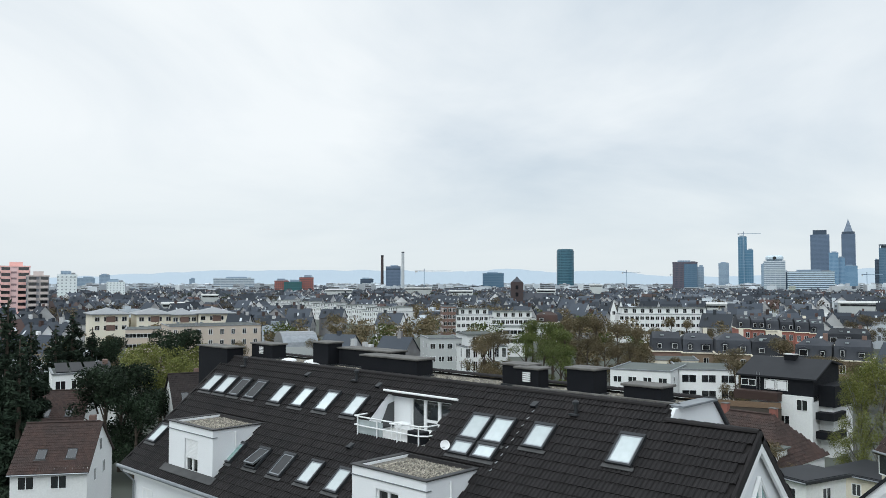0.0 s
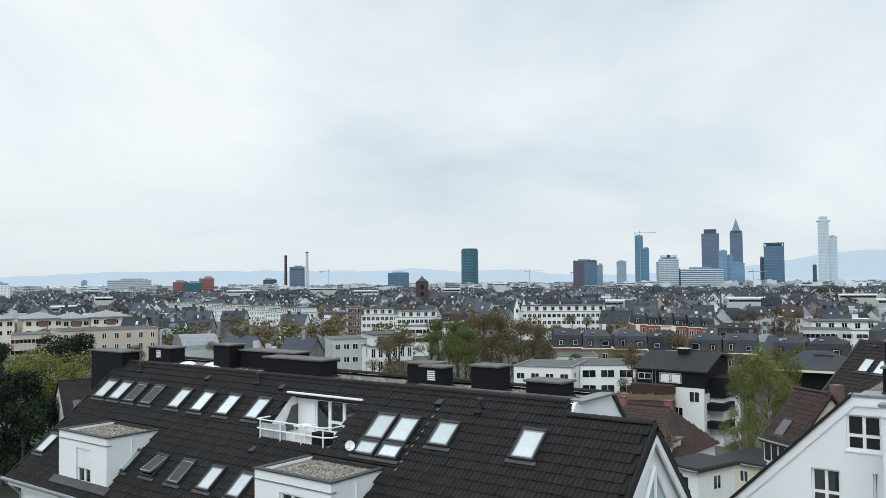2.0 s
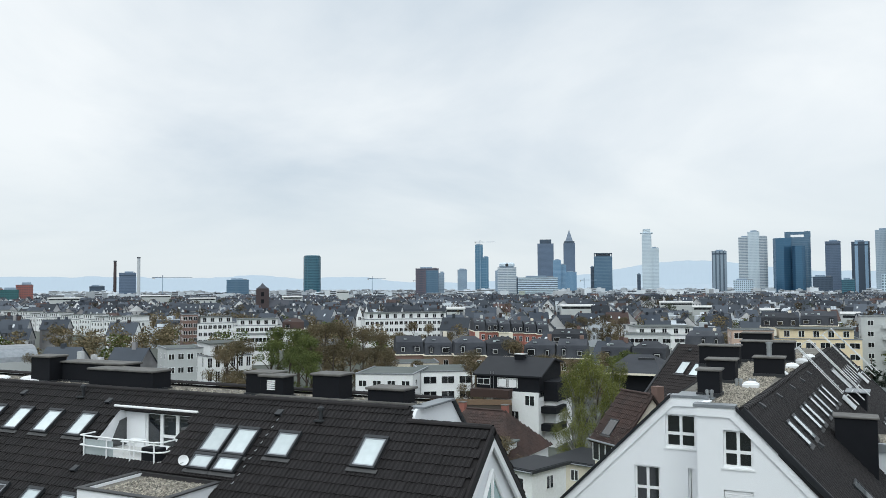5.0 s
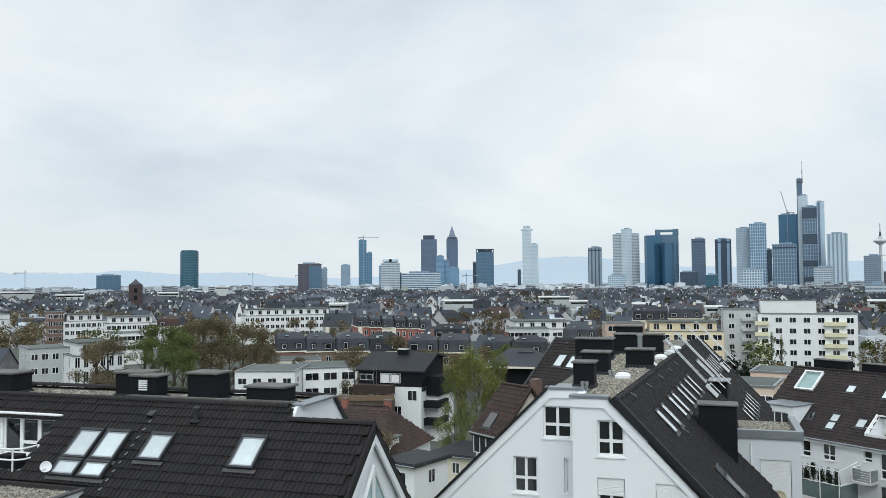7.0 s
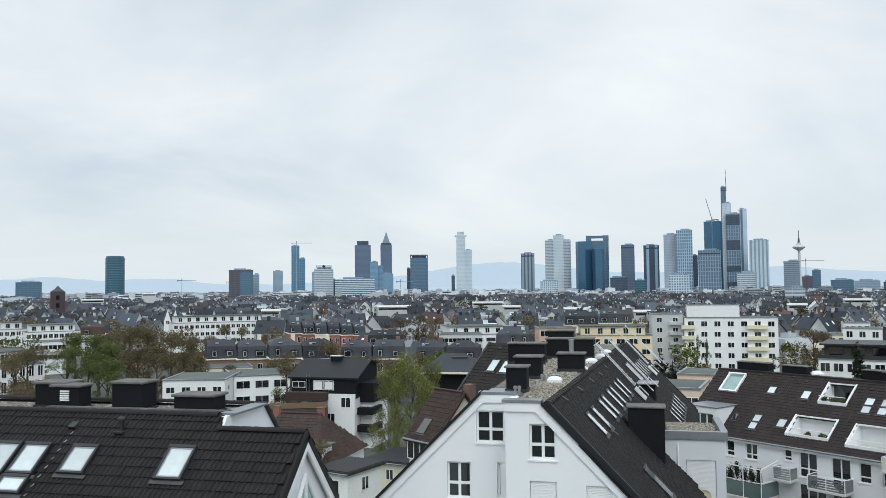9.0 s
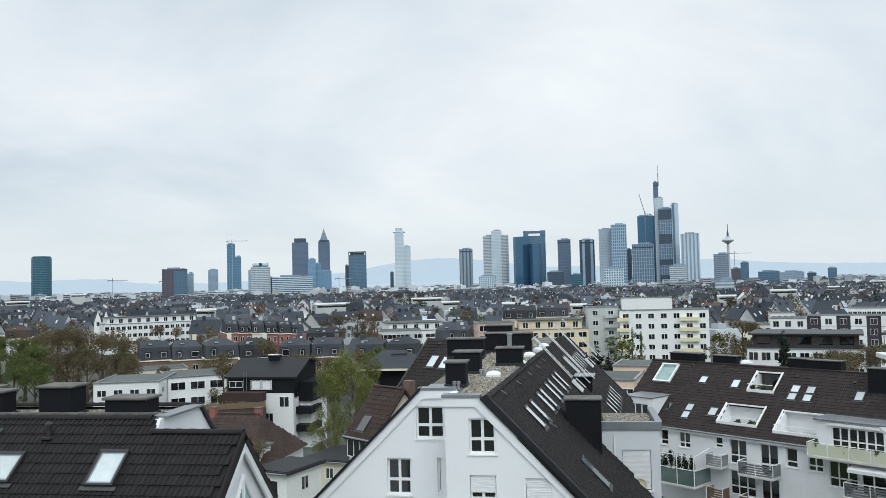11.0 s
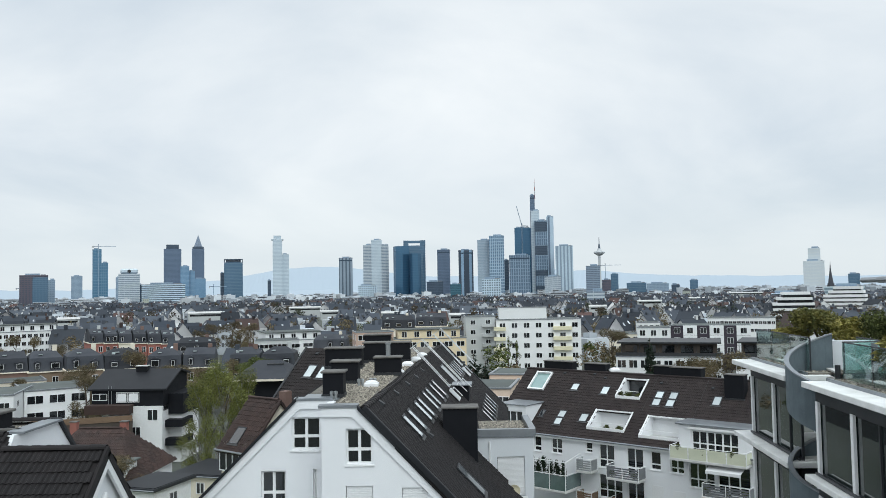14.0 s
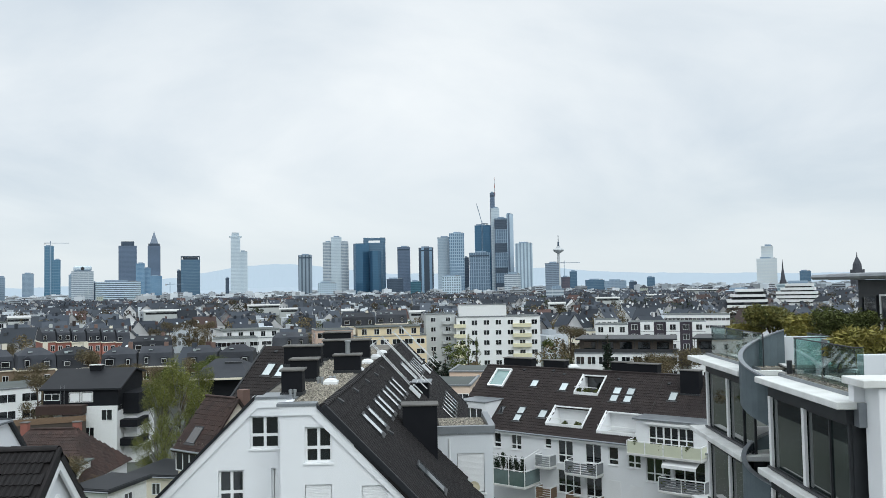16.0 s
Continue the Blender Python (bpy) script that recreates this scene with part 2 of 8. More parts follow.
def window(parent, x, z, w, h, y=0.0, across=2, rail=0.5, frame_mat=None, pane_mat=None, depth=0.12, sill=True, m=None):
    """A framed window in the x-z plane of its parent; x, z its lower left corner, y the face of the frame."""
    def frame_mesh():
        b, cells = 0.07, []
        for i in range(across):
            a0 = w * i / across + (b if i == 0 else 0.05)
            a1 = w * (i + 1) / across - (b if i == across - 1 else 0.05)
            if rail:
                cells += [(a0, a1, b, h * rail - 0.05), (a0, a1, h * rail + 0.05, h - b)]
            else:
                cells.append((a0, a1, b, h - b))
        return plate([(0, 0), (w, 0), (w, h), (0, h)], cells, 0.09)
    base = pose(x, y, z) if m is None else m @ pose(x, y, z)
    ob = part("window", shared(("window", round(w, 2), round(h, 2), across, rail, frame_mat), frame_mesh), frame_mat or WHITE_PAINT, parent, m=base)
    part("pane", shared(("pane", round(w, 2), round(h, 2), pane_mat), lambda: boxes((0.03, w - 0.03, 0.045, 0.06, 0.03, h - 0.03))), pane_mat or GLASS_DARK, ob)
    if sill:
        part("sill", shared(("sill", round(w, 2), depth), lambda: bevelled(boxes((-0.06, w + 0.06, -depth - 0.04, -0.002, -0.07, -0.005)), 0.008)), WHITE_PAINT, ob)
    return ob


def shutter(x0, x1, y, z0, z1, step=0.055):
    """A let-down roller shutter: one ribbed sheet, z1 its upper edge."""
    n = max(2, int((z1 - z0) / step))
    ring = []
    for k in range(n):
        a, b = z1 - k * step, z1 - (k + 1) * step
        ring += [(x0, y, a), (x0, y - 0.012, a - 0.006), (x0, y - 0.012, b + 0.012)]
    ring += [(x0, y, z1 - n * step), (x0, y + 0.02, z1 - n * step), (x0, y + 0.02, z1)]
    return prism(bmesh.new(), ring, (x1 - x0, 0, 0))


def tile_mesh(w, l, thick=0.03):
    """One roof tile with a rolled edge; x along the row, y up the slope, lower end lifted."""
    bm = bmesh.new()
    prof = [(0.0, 0.0), (0.16 * w, 0.0), (0.24 * w, 0.024), (0.38 * w, 0.026), (0.46 * w, 0.0), (0.66 * w, 0.0), (0.74 * w, 0.026), (0.89 * w, 0.030), (0.985 * w, 0.004)]
    lo = [bm.verts.new((x, 0, z + thick + 0.012)) for x, z in prof]
    hi = [bm.verts.new((x, l, z + thick * 0.4)) for x, z in prof]
    dn = [bm.verts.new((x, 0, -0.01)) for x, z in prof]
    for i in range(len(prof) - 1):
        bm.faces.new((lo[i], lo[i + 1], hi[i + 1], hi[i]))
        bm.faces.new((dn[i], dn[i + 1], lo[i + 1], lo[i]))
    return bm


def tiled(parent, m, length, rows, w, l, mat, keep, near=None):
    """Roof tiles over a slope: m puts x along the eave and y up the slope. keep(x, y): is there roof here.
    near(x, y): tiles laid as pieces of their own; the rest is one joined part."""
    base = tile_mesh(w, l * 1.02)
    unit = mesh_of("tile", base)
    verts = [v.co.copy() for v in unit.vertices]
    faces = [tuple(p.vertices) for p in unit.polygons]
    unit.materials.append(mat)
    allv, allf, count = [], [], 0
    rnd = random.Random(5)
    for r in range(rows):
        shift = 0.5 * w * (r % 2)
        for k in range(int(length / w)):
            x, y = k * w + shift, r * l
            if x + w > length + 0.02 or not keep(x + w / 2, y + l / 2):
                continue
            jx, jz, tilt = rnd.uniform(-0.004, 0.004), rnd.uniform(-0.003, 0.004), rnd.uniform(-0.5, 0.5)
            place = m @ pose(x + jx, y, jz, tilt, 0, 0)
            if near and count < 300 and near(x, y):
                part("tile", unit, mat, parent, m=place)
                count += 1
            else:
                n0 = len(allv)
                allv += [tuple(place @ v) for v in verts]
                allf += [tuple(i + n0 for i in f) for f in faces]
    me = bpy.data.meshes.new("tile_field")
    me.from_pydata(allv, [], allf)
    me.materials.append(mat)
    tagged(part("tile_field", me, mat, parent), kind="stuff")

# ---------------------------------------------------------------- ground
bm = bmesh.new()
ring = [bm.verts.new((4900 * math.cos(k * math.tau / 96), 4900 * math.sin(k * math.tau / 96), 0)) for k in range(96)]
bm.faces.new(ring)
tagged(part("ground", bm, GROUND), "grassy and paved town ground reaching the horizon", "ground", kind="structure")

# ---------------------------------------------------------------- apartment house with the long dark roof
A_Y, A_Z, A_TILT = 21.75, 20.4, 39.5         # ridge line along x, slope towards -y
AC, AS = math.cos(radians(A_TILT)), math.sin(radians(A_TILT))
A_X0, A_X1, A_LOW = -35.35, -8.85, 6.96


def on_a(x, s, lift=0.0):
    """Pose on the long roof: x along the ridge, s metres down from it; local y runs up the slope."""
    return Matrix.Translation((x, A_Y - s * AC - lift * AS, A_Z - s * AS + lift * AC)) @ pose(0, 0, 0, A_TILT)


long_house = thing("apartment_house", "white rendered apartment house with long anthracite tiled roof", "house", pose(0, 0, 0))


def skylight(x, s, w, h, pane, label="grey framed roof window set in dark tiles", opened=0.0, slope=on_a, group="roof windows"):
    """A roof window; x, s is its upper left corner on the slope."""
    t = thing("roof_window", label, "window", slope(x, s + h, 0.06), group)
    b = 0.06 if slope is on_a else 0.05
    e = 0.10 if slope is on_a else 0.05
    part("frame", boxes((0, w, 0, b, 0, e), (0, w, h - b * 1.6, h, 0, e + 0.01), (0, b, b, h - b * 1.6, 0, e), (w - b, w, b, h - b * 1.6, 0, e)), DARK_METAL, t)
    sash = part("sash", boxes((b, w - b, b, b + 0.05, 0.01, e - 0.015), (b, w - b, h - b * 1.6 - 0.05, h - b * 1.6, 0.01, e - 0.015), (b, b + 0.045, b + 0.05, h - b * 1.6 - 0.05, 0.01, e - 0.015), (w - b - 0.045, w - b, b + 0.05, h - b * 1.6 - 0.05, 0.01, e - 0.015)), ZINC, t, m=pose(0, h - 0.1, 0.0, -opened) @ pose(0, -(h - 0.1), 0.0))
    part("pane", boxes((b + 0.02, w - b - 0.02, b + 0.02, h - b * 1.6 - 0.02, e * 0.6, e * 0.75)), pane, sash)
    part("apron", bevelled(boxes((-0.10, w + 0.10, -0.13, 0.0, 0.0, 0.03)), 0.008), LEAD, t, "lead apron below the frame")
    return t


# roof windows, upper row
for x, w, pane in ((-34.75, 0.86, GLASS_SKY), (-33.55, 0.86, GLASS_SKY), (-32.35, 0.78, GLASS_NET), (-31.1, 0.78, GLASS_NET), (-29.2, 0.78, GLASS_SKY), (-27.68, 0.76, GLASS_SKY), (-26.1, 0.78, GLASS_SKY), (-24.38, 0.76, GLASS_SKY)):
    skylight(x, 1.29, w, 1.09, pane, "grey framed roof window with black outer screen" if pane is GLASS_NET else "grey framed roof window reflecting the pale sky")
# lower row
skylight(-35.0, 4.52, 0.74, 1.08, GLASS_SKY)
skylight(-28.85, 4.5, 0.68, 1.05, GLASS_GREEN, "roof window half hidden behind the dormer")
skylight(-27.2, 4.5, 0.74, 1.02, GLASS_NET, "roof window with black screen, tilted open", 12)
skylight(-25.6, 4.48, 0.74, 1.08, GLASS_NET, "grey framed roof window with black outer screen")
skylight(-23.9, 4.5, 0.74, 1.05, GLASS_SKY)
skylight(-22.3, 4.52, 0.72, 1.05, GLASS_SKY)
# group of four, then two single ones
for x in (-18.28, -17.3):
    skylight(x, 1.35, 0.86, 1.10, GLASS_SKY, "large grey framed roof window over a lower fixed light")
    skylight(x, 2.48, 0.86, 0.62, GLASS_SKY, "small fixed roof light below a large one")
skylight(-15.7, 1.36, 0.82, 1.0, GLASS_SKY)
skylight(-12.68, 1.26, 0.82, 1.15, GLASS_SKY)

# body
part("wall", boxes((A_X0 + 0.35, A_X1 - 0.15, 16.85, 17.15, 0, 15.9)), RENDER_WHITE, long_house)



def a_keep(x, y):
    """Tiles everywhere but the loggia, the dormers and the step at the end of the ridge."""
    gx, s = A_X0 + x, A_LOW - y
    if -23.0 < gx < -19.5 and 0.85 < s < 2.95:
        return False
    if s > 3.3 and (-31.95 < gx < -28.5 or -20.1 < gx < -16.8) and s < 6.35:
        return False
    return not (gx > -11.6 and s < 0.5)


# boards under the tiles, in strips round the loggia
for x0, x1, s0, s1 in ((A_X0, -23.0, 0.0, A_LOW), (-19.5, -11.6, 0.0, A_LOW), (-11.6, A_X1, 0.5, A_LOW), (-23.0, -19.5, 0.0, 0.85), (-23.0, -19.5, 2.95, A_LOW)):
    part("roof_deck", boxes((0, x1 - x0, 0, s1 - s0, -0.22, -0.02)), TILE, long_house, m=on_a(x0, s1))


def slope(origin, along, tilt):
    """Poses on a roof slope: x metres along its top edge, s metres down from it, lifted off it."""
    a = Vector(along).normalized()
    outward = Vector((a.y, -a.x, 0))
    c, s_ = math.cos(radians(tilt)), math.sin(radians(tilt))
    up, normal = -outward * c + Vector((0, 0, s_)), outward * s_ + Vector((0, 0, c))
    turn = Matrix((a, up, normal)).transposed().to_4x4()
    return lambda x, s, lift=0.0: Matrix.Translation(Vector(origin) + a * x - up * s + normal * lift) @ turn


def ridge_tile():
    bm = bmesh.new()
    pts = [(0.15 * math.cos(k * math.pi / 6), 0.11 * math.sin(k * math.pi / 6)) for k in range(7)]
    a = [bm.verts.new((0, y, z)) for y, z in pts]
    b = [bm.verts.new((0.41, y * 0.86, z * 0.86)) for y, z in pts]
    for i in range(6):
        bm.faces.new((a[i], b[i], b[i + 1], a[i + 1]))
    bm.faces.new(a)
    return bm


def ridge_row(parent, start, along, length, mat):
    a = Vector(along).normalized()
    turn = Matrix((a, Vector((-a.y, a.x, 0)), Vector((0, 0, 1)))).transposed().to_4x4()
    me = shared(("ridge_tile", mat.name), ridge_tile)
    for k in range(int(length / 0.38)):
        part("ridge_tile", me, mat, parent, m=Matrix.Translation(Vector(start) + a * (k * 0.38)) @ turn)


def chimney(x, y, z, w, d, h, louvre=False, pots=0, label="black clad chimney stack with a pale concrete cap"):
    """A clad stack standing on a roof; x, y its middle, z its foot."""
    t = thing("chimney", label, "chimney", pose(x, y, z), "roof chimneys")
    part("shaft", bevelled(boxes((-w / 2, w / 2, -d / 2, d / 2, 0, h - 0.08)), 0.015), BLACK_CLAD, t)
    part("flashing", boxes((-w / 2 - 0.04, w / 2 + 0.04, -d / 2 - 0.04, d / 2 + 0.04, 0, 0.16)), DARK_METAL, t)
    part("cap", bevelled(boxes((-w / 2 - 0.07, w / 2 + 0.07, -d / 2 - 0.07, d / 2 + 0.07, h - 0.08, h)), 0.02), CAP_GREY, t)
    if louvre:
        for k in range(5):
            part("slat", boxes((-0.16, 0.16, -d / 2 - 0.05, -d / 2 - 0.012, h - 0.5 + k * 0.07, h - 0.455 + k * 0.07)), WHITE_PAINT, t)
    for k in range(pots):
        part("flue", lathe([(0.11, h), (0.11, h + 0.55), (0.15, h + 0.56), (0.15, h + 0.62)], 12), STEEL, t, m=pose((k - (pots - 1) / 2) * 0.4, 0, 0))
    return t


def pebbles(name, x0, x1, y0, y1, z, count, parent, seed, size=0.05, m=None):
    """Loose gravel as small uneven stones."""
    rnd = random.Random(seed)
    verts, faces = [], []
    for _ in range(count):
        x, y = rnd.uniform(x0, x1), rnd.uniform(y0, y1)
        r, a = size * rnd.uniform(0.5, 1.2), rnd.uniform(0, math.tau)
        n = len(verts)
        for k in range(4):
            verts.append((x + r * math.cos(a + k * 1.57) * rnd.uniform(0.7, 1.2), y + r * math.sin(a + k * 1.57) * rnd.uniform(0.7, 1.2), z))
        verts.append((x, y, z + r * rnd.uniform(0.5, 0.9)))
        faces += [(n + k, n + (k + 1) % 4, n + 4) for k in range(4)]
    me = bpy.data.meshes.new(name)
    me.from_pydata(verts, [], faces)
    me.materials.append(PEBBLE)
    return tagged(part(name, me, PEBBLE, parent, m=m), kind="stuff")


def vent_pipe(m, tall=0.35):
    t = thing("vent_pipe", "small dark vent pipe with a hood on the tiles", "vent", m, "roof vents")
    part("pipe", lathe([(0.06, -0.05), (0.06, tall)], 10), DARK_METAL, t)
    part("hood", lathe([(0.11, tall - 0.02), (0.11, tall + 0.06), (0.03, tall + 0.12)], 10), DARK_METAL, t)
    part("flange", boxes((-0.16, 0.16, -0.18, 0.12, 0.0, 0.05)), DARK_METAL, t)
    return t


def tile_vent(m):
    t = thing("vent_tile", "low dark vent hood between roof tiles", "vent", m, "roof vents")
    part("hood", prism(bmesh.new(), [(-0.13, 0, 0.03), (0.13, 0, 0.03), (0.11, 0, 0.14), (-0.11, 0, 0.14)], (0, 0.26, -0.06)), DARK_METAL, t)
    part("opening", boxes((-0.09, 0.09, -0.012, 0.0, 0.05, 0.11)), BLACK_CLAD, t)
    return t


def roof_dome(x, y, z, w=1.0):
    t = thing("roof_dome", "white plastic dome light on a flat roof", "skylight", pose(x, y, z), "dome lights")
    part("kerb", bevelled(boxes((-w / 2, w / 2, -w / 2, w / 2, 0, 0.16)), 0.02), WHITE_PAINT, t)
    part("dome", lathe([(w * 0.48, 0.16), (w * 0.44, 0.16 + 0.08 * w), (w * 0.30, 0.16 + 0.15 * w), (w * 0.1, 0.16 + 0.185 * w), (0.01, 0.16 + 0.19 * w)], 20), SHUTTER, t)
    return t


# ridge, flat roof and far slope of the long house
ridge_row(long_house, (A_X0, A_Y, A_Z - 0.03), (1, 0, 0), 23.7, TILE)
ridge_row(long_house, (-11.6, A_Y - 0.5 * AC, A_Z - 0.5 * AS - 0.03), (1, 0, 0), 2.8, TILE)
tiled(long_house, on_a(A_X0, A_LOW), A_X1 - A_X0, 21, 0.30, 0.332, TILE, a_keep, lambda x, y: A_X0 + x > -15.8 and 1.5 < A_LOW - y < 4.8)
for x_ in (A_X0 - 0.06, A_X1 - 0.1):
    part("verge_tile", bevelled(boxes((0.02, 0.12, 0, A_LOW - (0 if x_ < -20 else 0.5), -0.1, 0.06)), 0.02), TILE, long_house, m=on_a(x_, A_LOW))
part("flat_roof", boxes((A_X0 + 0.3, -11.65, A_Y + 0.1, 24.0, 20.0, 20.28)), GRAVEL, long_house, "gravel covered flat roof strip")
pebbles("gravel", -33, -12, 21.95, 23.7, 20.28, 2600, long_house, 11, 0.06)
part("roof_edge", boxes((-18.0, -11.7, 22.3, 22.5, 20.28, 20.42)), CAP_GREY, long_house, "grey concrete kerb on the flat roof")
back = slope((-11.6, 24.05, 20.36), (-1, 0, 0), 45)
part("roof_deck", boxes((0, 23.75, -6.0, 0.0, -0.2, -0.02)), TILE, long_house, m=back(0, 0))
ridge_row(long_house, (A_X0, 24.05, 20.38), (1, 0, 0), 23.7, TILE)
low_back = slope((A_X1, A_Y - 0.5 * AC, A_Z - 0.5 * AS), (-1, 0, 0), 45)
part("roof_deck", boxes((0, 2.75, -6.0, 0.0, -0.2, -0.02)), TILE, long_house, m=low_back(0, 0))
tiled(long_house, low_back(0, 6.0), 2.75, 18, 0.30, 0.332, TILE, lambda x, y: True)
# stepped white end wall behind the low ridge
part("end_wall", prism(bmesh.new(), [(-11.75, 22.0, 17.0), (-11.75, 21.0, 19.4), (-11.75, 21.72, 20.36), (-11.75, 24.05, 20.36), (-11.75, 27.5, 16.9), (-11.75, 27.5, 14)], (0.25, 0, 0)), RENDER_WHITE, long_house)
part("coping", prism(bmesh.new(), [(-11.85, 21.9, 20.36), (-11.85, 24.1, 20.36), (-11.85, 24.1, 20.42), (-11.85, 21.9, 20.42)], (0.5, 0, 0)), ZINC, long_house)
part("coping", prism(bmesh.new(), [(-11.8, 24.1, 20.47), (-11.8, 27.6, 16.92), (-11.8, 27.6, 16.78), (-11.8, 24.05, 20.38)], (0.4, 0, 0)), DARK_METAL, long_house)

# gable end with the three-cornered window
GY, GZ = A_Y - 0.5 * AC, A_Z - 0.5 * AS - 0.12
part("gable_wall", prism(bmesh.new(), [(A_X1 - 0.50, 16.9, 0), (A_X1 - 0.50, 27.4, 0), (A_X1 - 0.50, 27.4, GZ - 6.1), (A_X1 - 0.50, GY, GZ), (A_X1 - 0.50, 16.9, 16.1)], (0.3, 0, 0)), RENDER_WHITE, long_house)
for (y0, z0, y1, z1) in ((GY, GZ, 16.4, 15.75), (GY, GZ, 27.4, GZ - 6.15)):
    part("bargeboard", prism(bmesh.new(), [(A_X1 - 0.1, y0, z0 + 0.02), (A_X1 - 0.1, y1, z1 + 0.02), (A_X1 - 0.1, y1, z1 - 0.38), (A_X1 - 0.1, y0, z0 - 0.42)], (0.08, 0, 0)), WHITE_PAINT, long_house, "white painted bargeboard")
    part("soffit", prism(bmesh.new(), [(A_X1 - 0.5, y0, z0 - 0.04), (A_X1 - 0.5, y1, z1 - 0.04), (A_X1 - 0.5, y1, z1 - 0.12), (A_X1 - 0.5, y0, z0 - 0.12)], (0.4, 0, 0)), WHITE_PAINT, long_house)
gw = part("gable_window", prism(bmesh.new(), [(A_X1 - 0.21, GY - 1.9, GZ - 3.6), (A_X1 - 0.21, GY + 2.1, GZ - 3.6), (A_X1 - 0.21, GY + 0.1, GZ - 1.15)], (0.06, 0, 0)), GLASS_GREEN, long_house, "three-cornered gable window with white bars")
for y0, z0, y1, z1 in ((GY - 1.9, GZ - 3.6, GY + 0.1, GZ - 1.1), (GY + 2.1, GZ - 3.6, GY + 0.1, GZ - 1.1), (GY + 0.1, GZ - 3.6, GY + 0.1, GZ - 1.2), (GY - 1.0, GZ - 3.6, GY - 1.0, GZ - 2.4), (GY - 1.2, GZ - 2.55, GY + 1.3, GZ - 2.55)):
    part("bar", tube([(A_X1 - 0.14, y0, z0), (A_X1 - 0.14, y1, z1)], 0.06, 6), WHITE_PAINT, gw)

# eaves: gutter, downpipe, fascia
part("gutter", tube([(A_X0 - 0.1, 16.28, 15.95), (A_X1, 16.28, 15.95)], 0.08, 8), ZINC, long_house)
part("fascia", boxes((A_X0, A_X1, 16.38, 16.44, 15.72, 15.95)), WHITE_PAINT, long_house)
part("soffit", boxes((A_X0, A_X1, 16.44, 16.9, 15.70, 15.74)), WHITE_PAINT, long_house)
part("downpipe", tube([(A_X0 + 0.1, 16.28, 15.9), (A_X0 + 0.5, 16.75, 15.3), (A_X0 + 0.5, 16.75, 2.0)], 0.05, 8), ZINC, long_house)
for x in (-34.2, -31.4, -29.3, -26.0, -23.4):
    window(long_house, x, 13.6, 0.9, 1.5, 16.83, 2, 0)

# dormers with gravel roofs
for x0, x1, wx0, wx1, wz0, closed in ((-31.95, -28.5, -30.65, -29.62, 16.36, 0.62), (-20.12, -16.8, -19.0, -17.98, 16.4, 0.0)):
    d = thing("dormer", "white rendered box dormer with a gravel roof and zinc coping", "dormer", pose(x0, 16.86, 0), "box dormers")
    w, hz = x1 - x0, 18.27
    part("front", plate([(0, 16.28), (w, 16.28), (w, hz - 0.04), (0, hz - 0.04)], [(wx0 - x0, wx1 - x0, wz0, 17.68)], 0.22), RENDER_WHITE, d)
    for sx in (0.0, w - 0.2):
        part("cheek", prism(bmesh.new(), [(sx, 0.22, 16.4), (sx, 0.22, hz - 0.04), (sx, 2.3, hz - 0.04), (sx, 2.3, 18.0)], (0.2, 0, 0)), RENDER_WHITE, d)
    part("fascia", boxes((-0.03, w + 0.03, -0.03, 0.19, hz - 0.34, hz - 0.31)), ZINC, d)
    part("coping", boxes((-0.05, w + 0.05, -0.05, 0.16, hz - 0.04, hz), (-0.05, 0.16, 0.16, 2.45, hz - 0.04, hz), (w - 0.16, w + 0.05, 0.16, 2.45, hz - 0.04, hz), (0.16, w - 0.16, 2.3, 2.45, hz - 0.04, hz)), LEAD, d, "thin dark grey coping")
    part("roof_bed", boxes((0.12, w - 0.12, 0.12, 2.3, hz - 0.3, hz - 0.12)), GRAVEL, d)
    pebbles("gravel", 0.5, w - 0.16, 0.3, 2.2, hz - 0.12, 1500, d, 3, 0.05)
    window(d, wx0 - x0, wz0, wx1 - x0 - (wx0 - x0), 17.68 - wz0, 0.08, 2, 0)
    if closed:
        part("roller_shutter", shutter(wx0 - x0 + 0.03, wx1 - x0 - 0.03, 0.05, 16.9, 17.68), SHUTTER, d, "white roller shutter let half down")
    part("apron", bevelled(boxes((-0.3, w + 0.3, -0.30, 0.06, 0.065, 0.09)), 0.01), LEAD, d, "dull grey lead apron", m=pose(0, 0, 16.36, A_TILT))
    part("downpipe", tube([(w + 0.03, 1.0, hz - 0.2), (w + 0.05, 1.0, 17.5)], 0.035, 8), WHITE_PAINT, d)

# loggia cut into the roof
lg = thing("loggia", "roof loggia with white walls, glazed doors and a white rail", "balcony", pose(-23.0, 0, 0))
fz, by = A_Z - 2.95 * AS, A_Y - 0.85 * AC
fy = A_Y - 2.95 * AC
part("floor", boxes((0, 3.5, fy, by + 0.9, fz - 0.25, fz - 0.05)), CONCRETE, lg)
part("back_wall", plate([(0, fz - 0.1), (3.5, fz - 0.1), (3.5, 19.86), (0, 19.86)], [(0.95, 3.4, fz, 19.72)], 0.2), RENDER_WHITE, lg, m=pose(0, by + 0.2, 0))
for x_, w_, r_ in ((0.95, 0.72, 0), (1.67, 0.72, 0.33), (2.39, 1.01, 0.33)):
    window(lg, x_, fz, w_, 19.72 - fz, by + 0.25, 1, r_, sill=False)
part("curtain", boxes((2.75, 3.35, by + 0.42, by + 0.44, fz, 19.7)), SHUTTER, lg)
part("side_wall", prism(bmesh.new(), [(-0.1, fy, fz - 0.2), (-0.1, by + 0.2, fz - 0.2), (-0.1, by + 0.2, 19.86), (-0.1, by, 19.83)], (0.12, 0, 0)), RENDER_WHITE, lg)
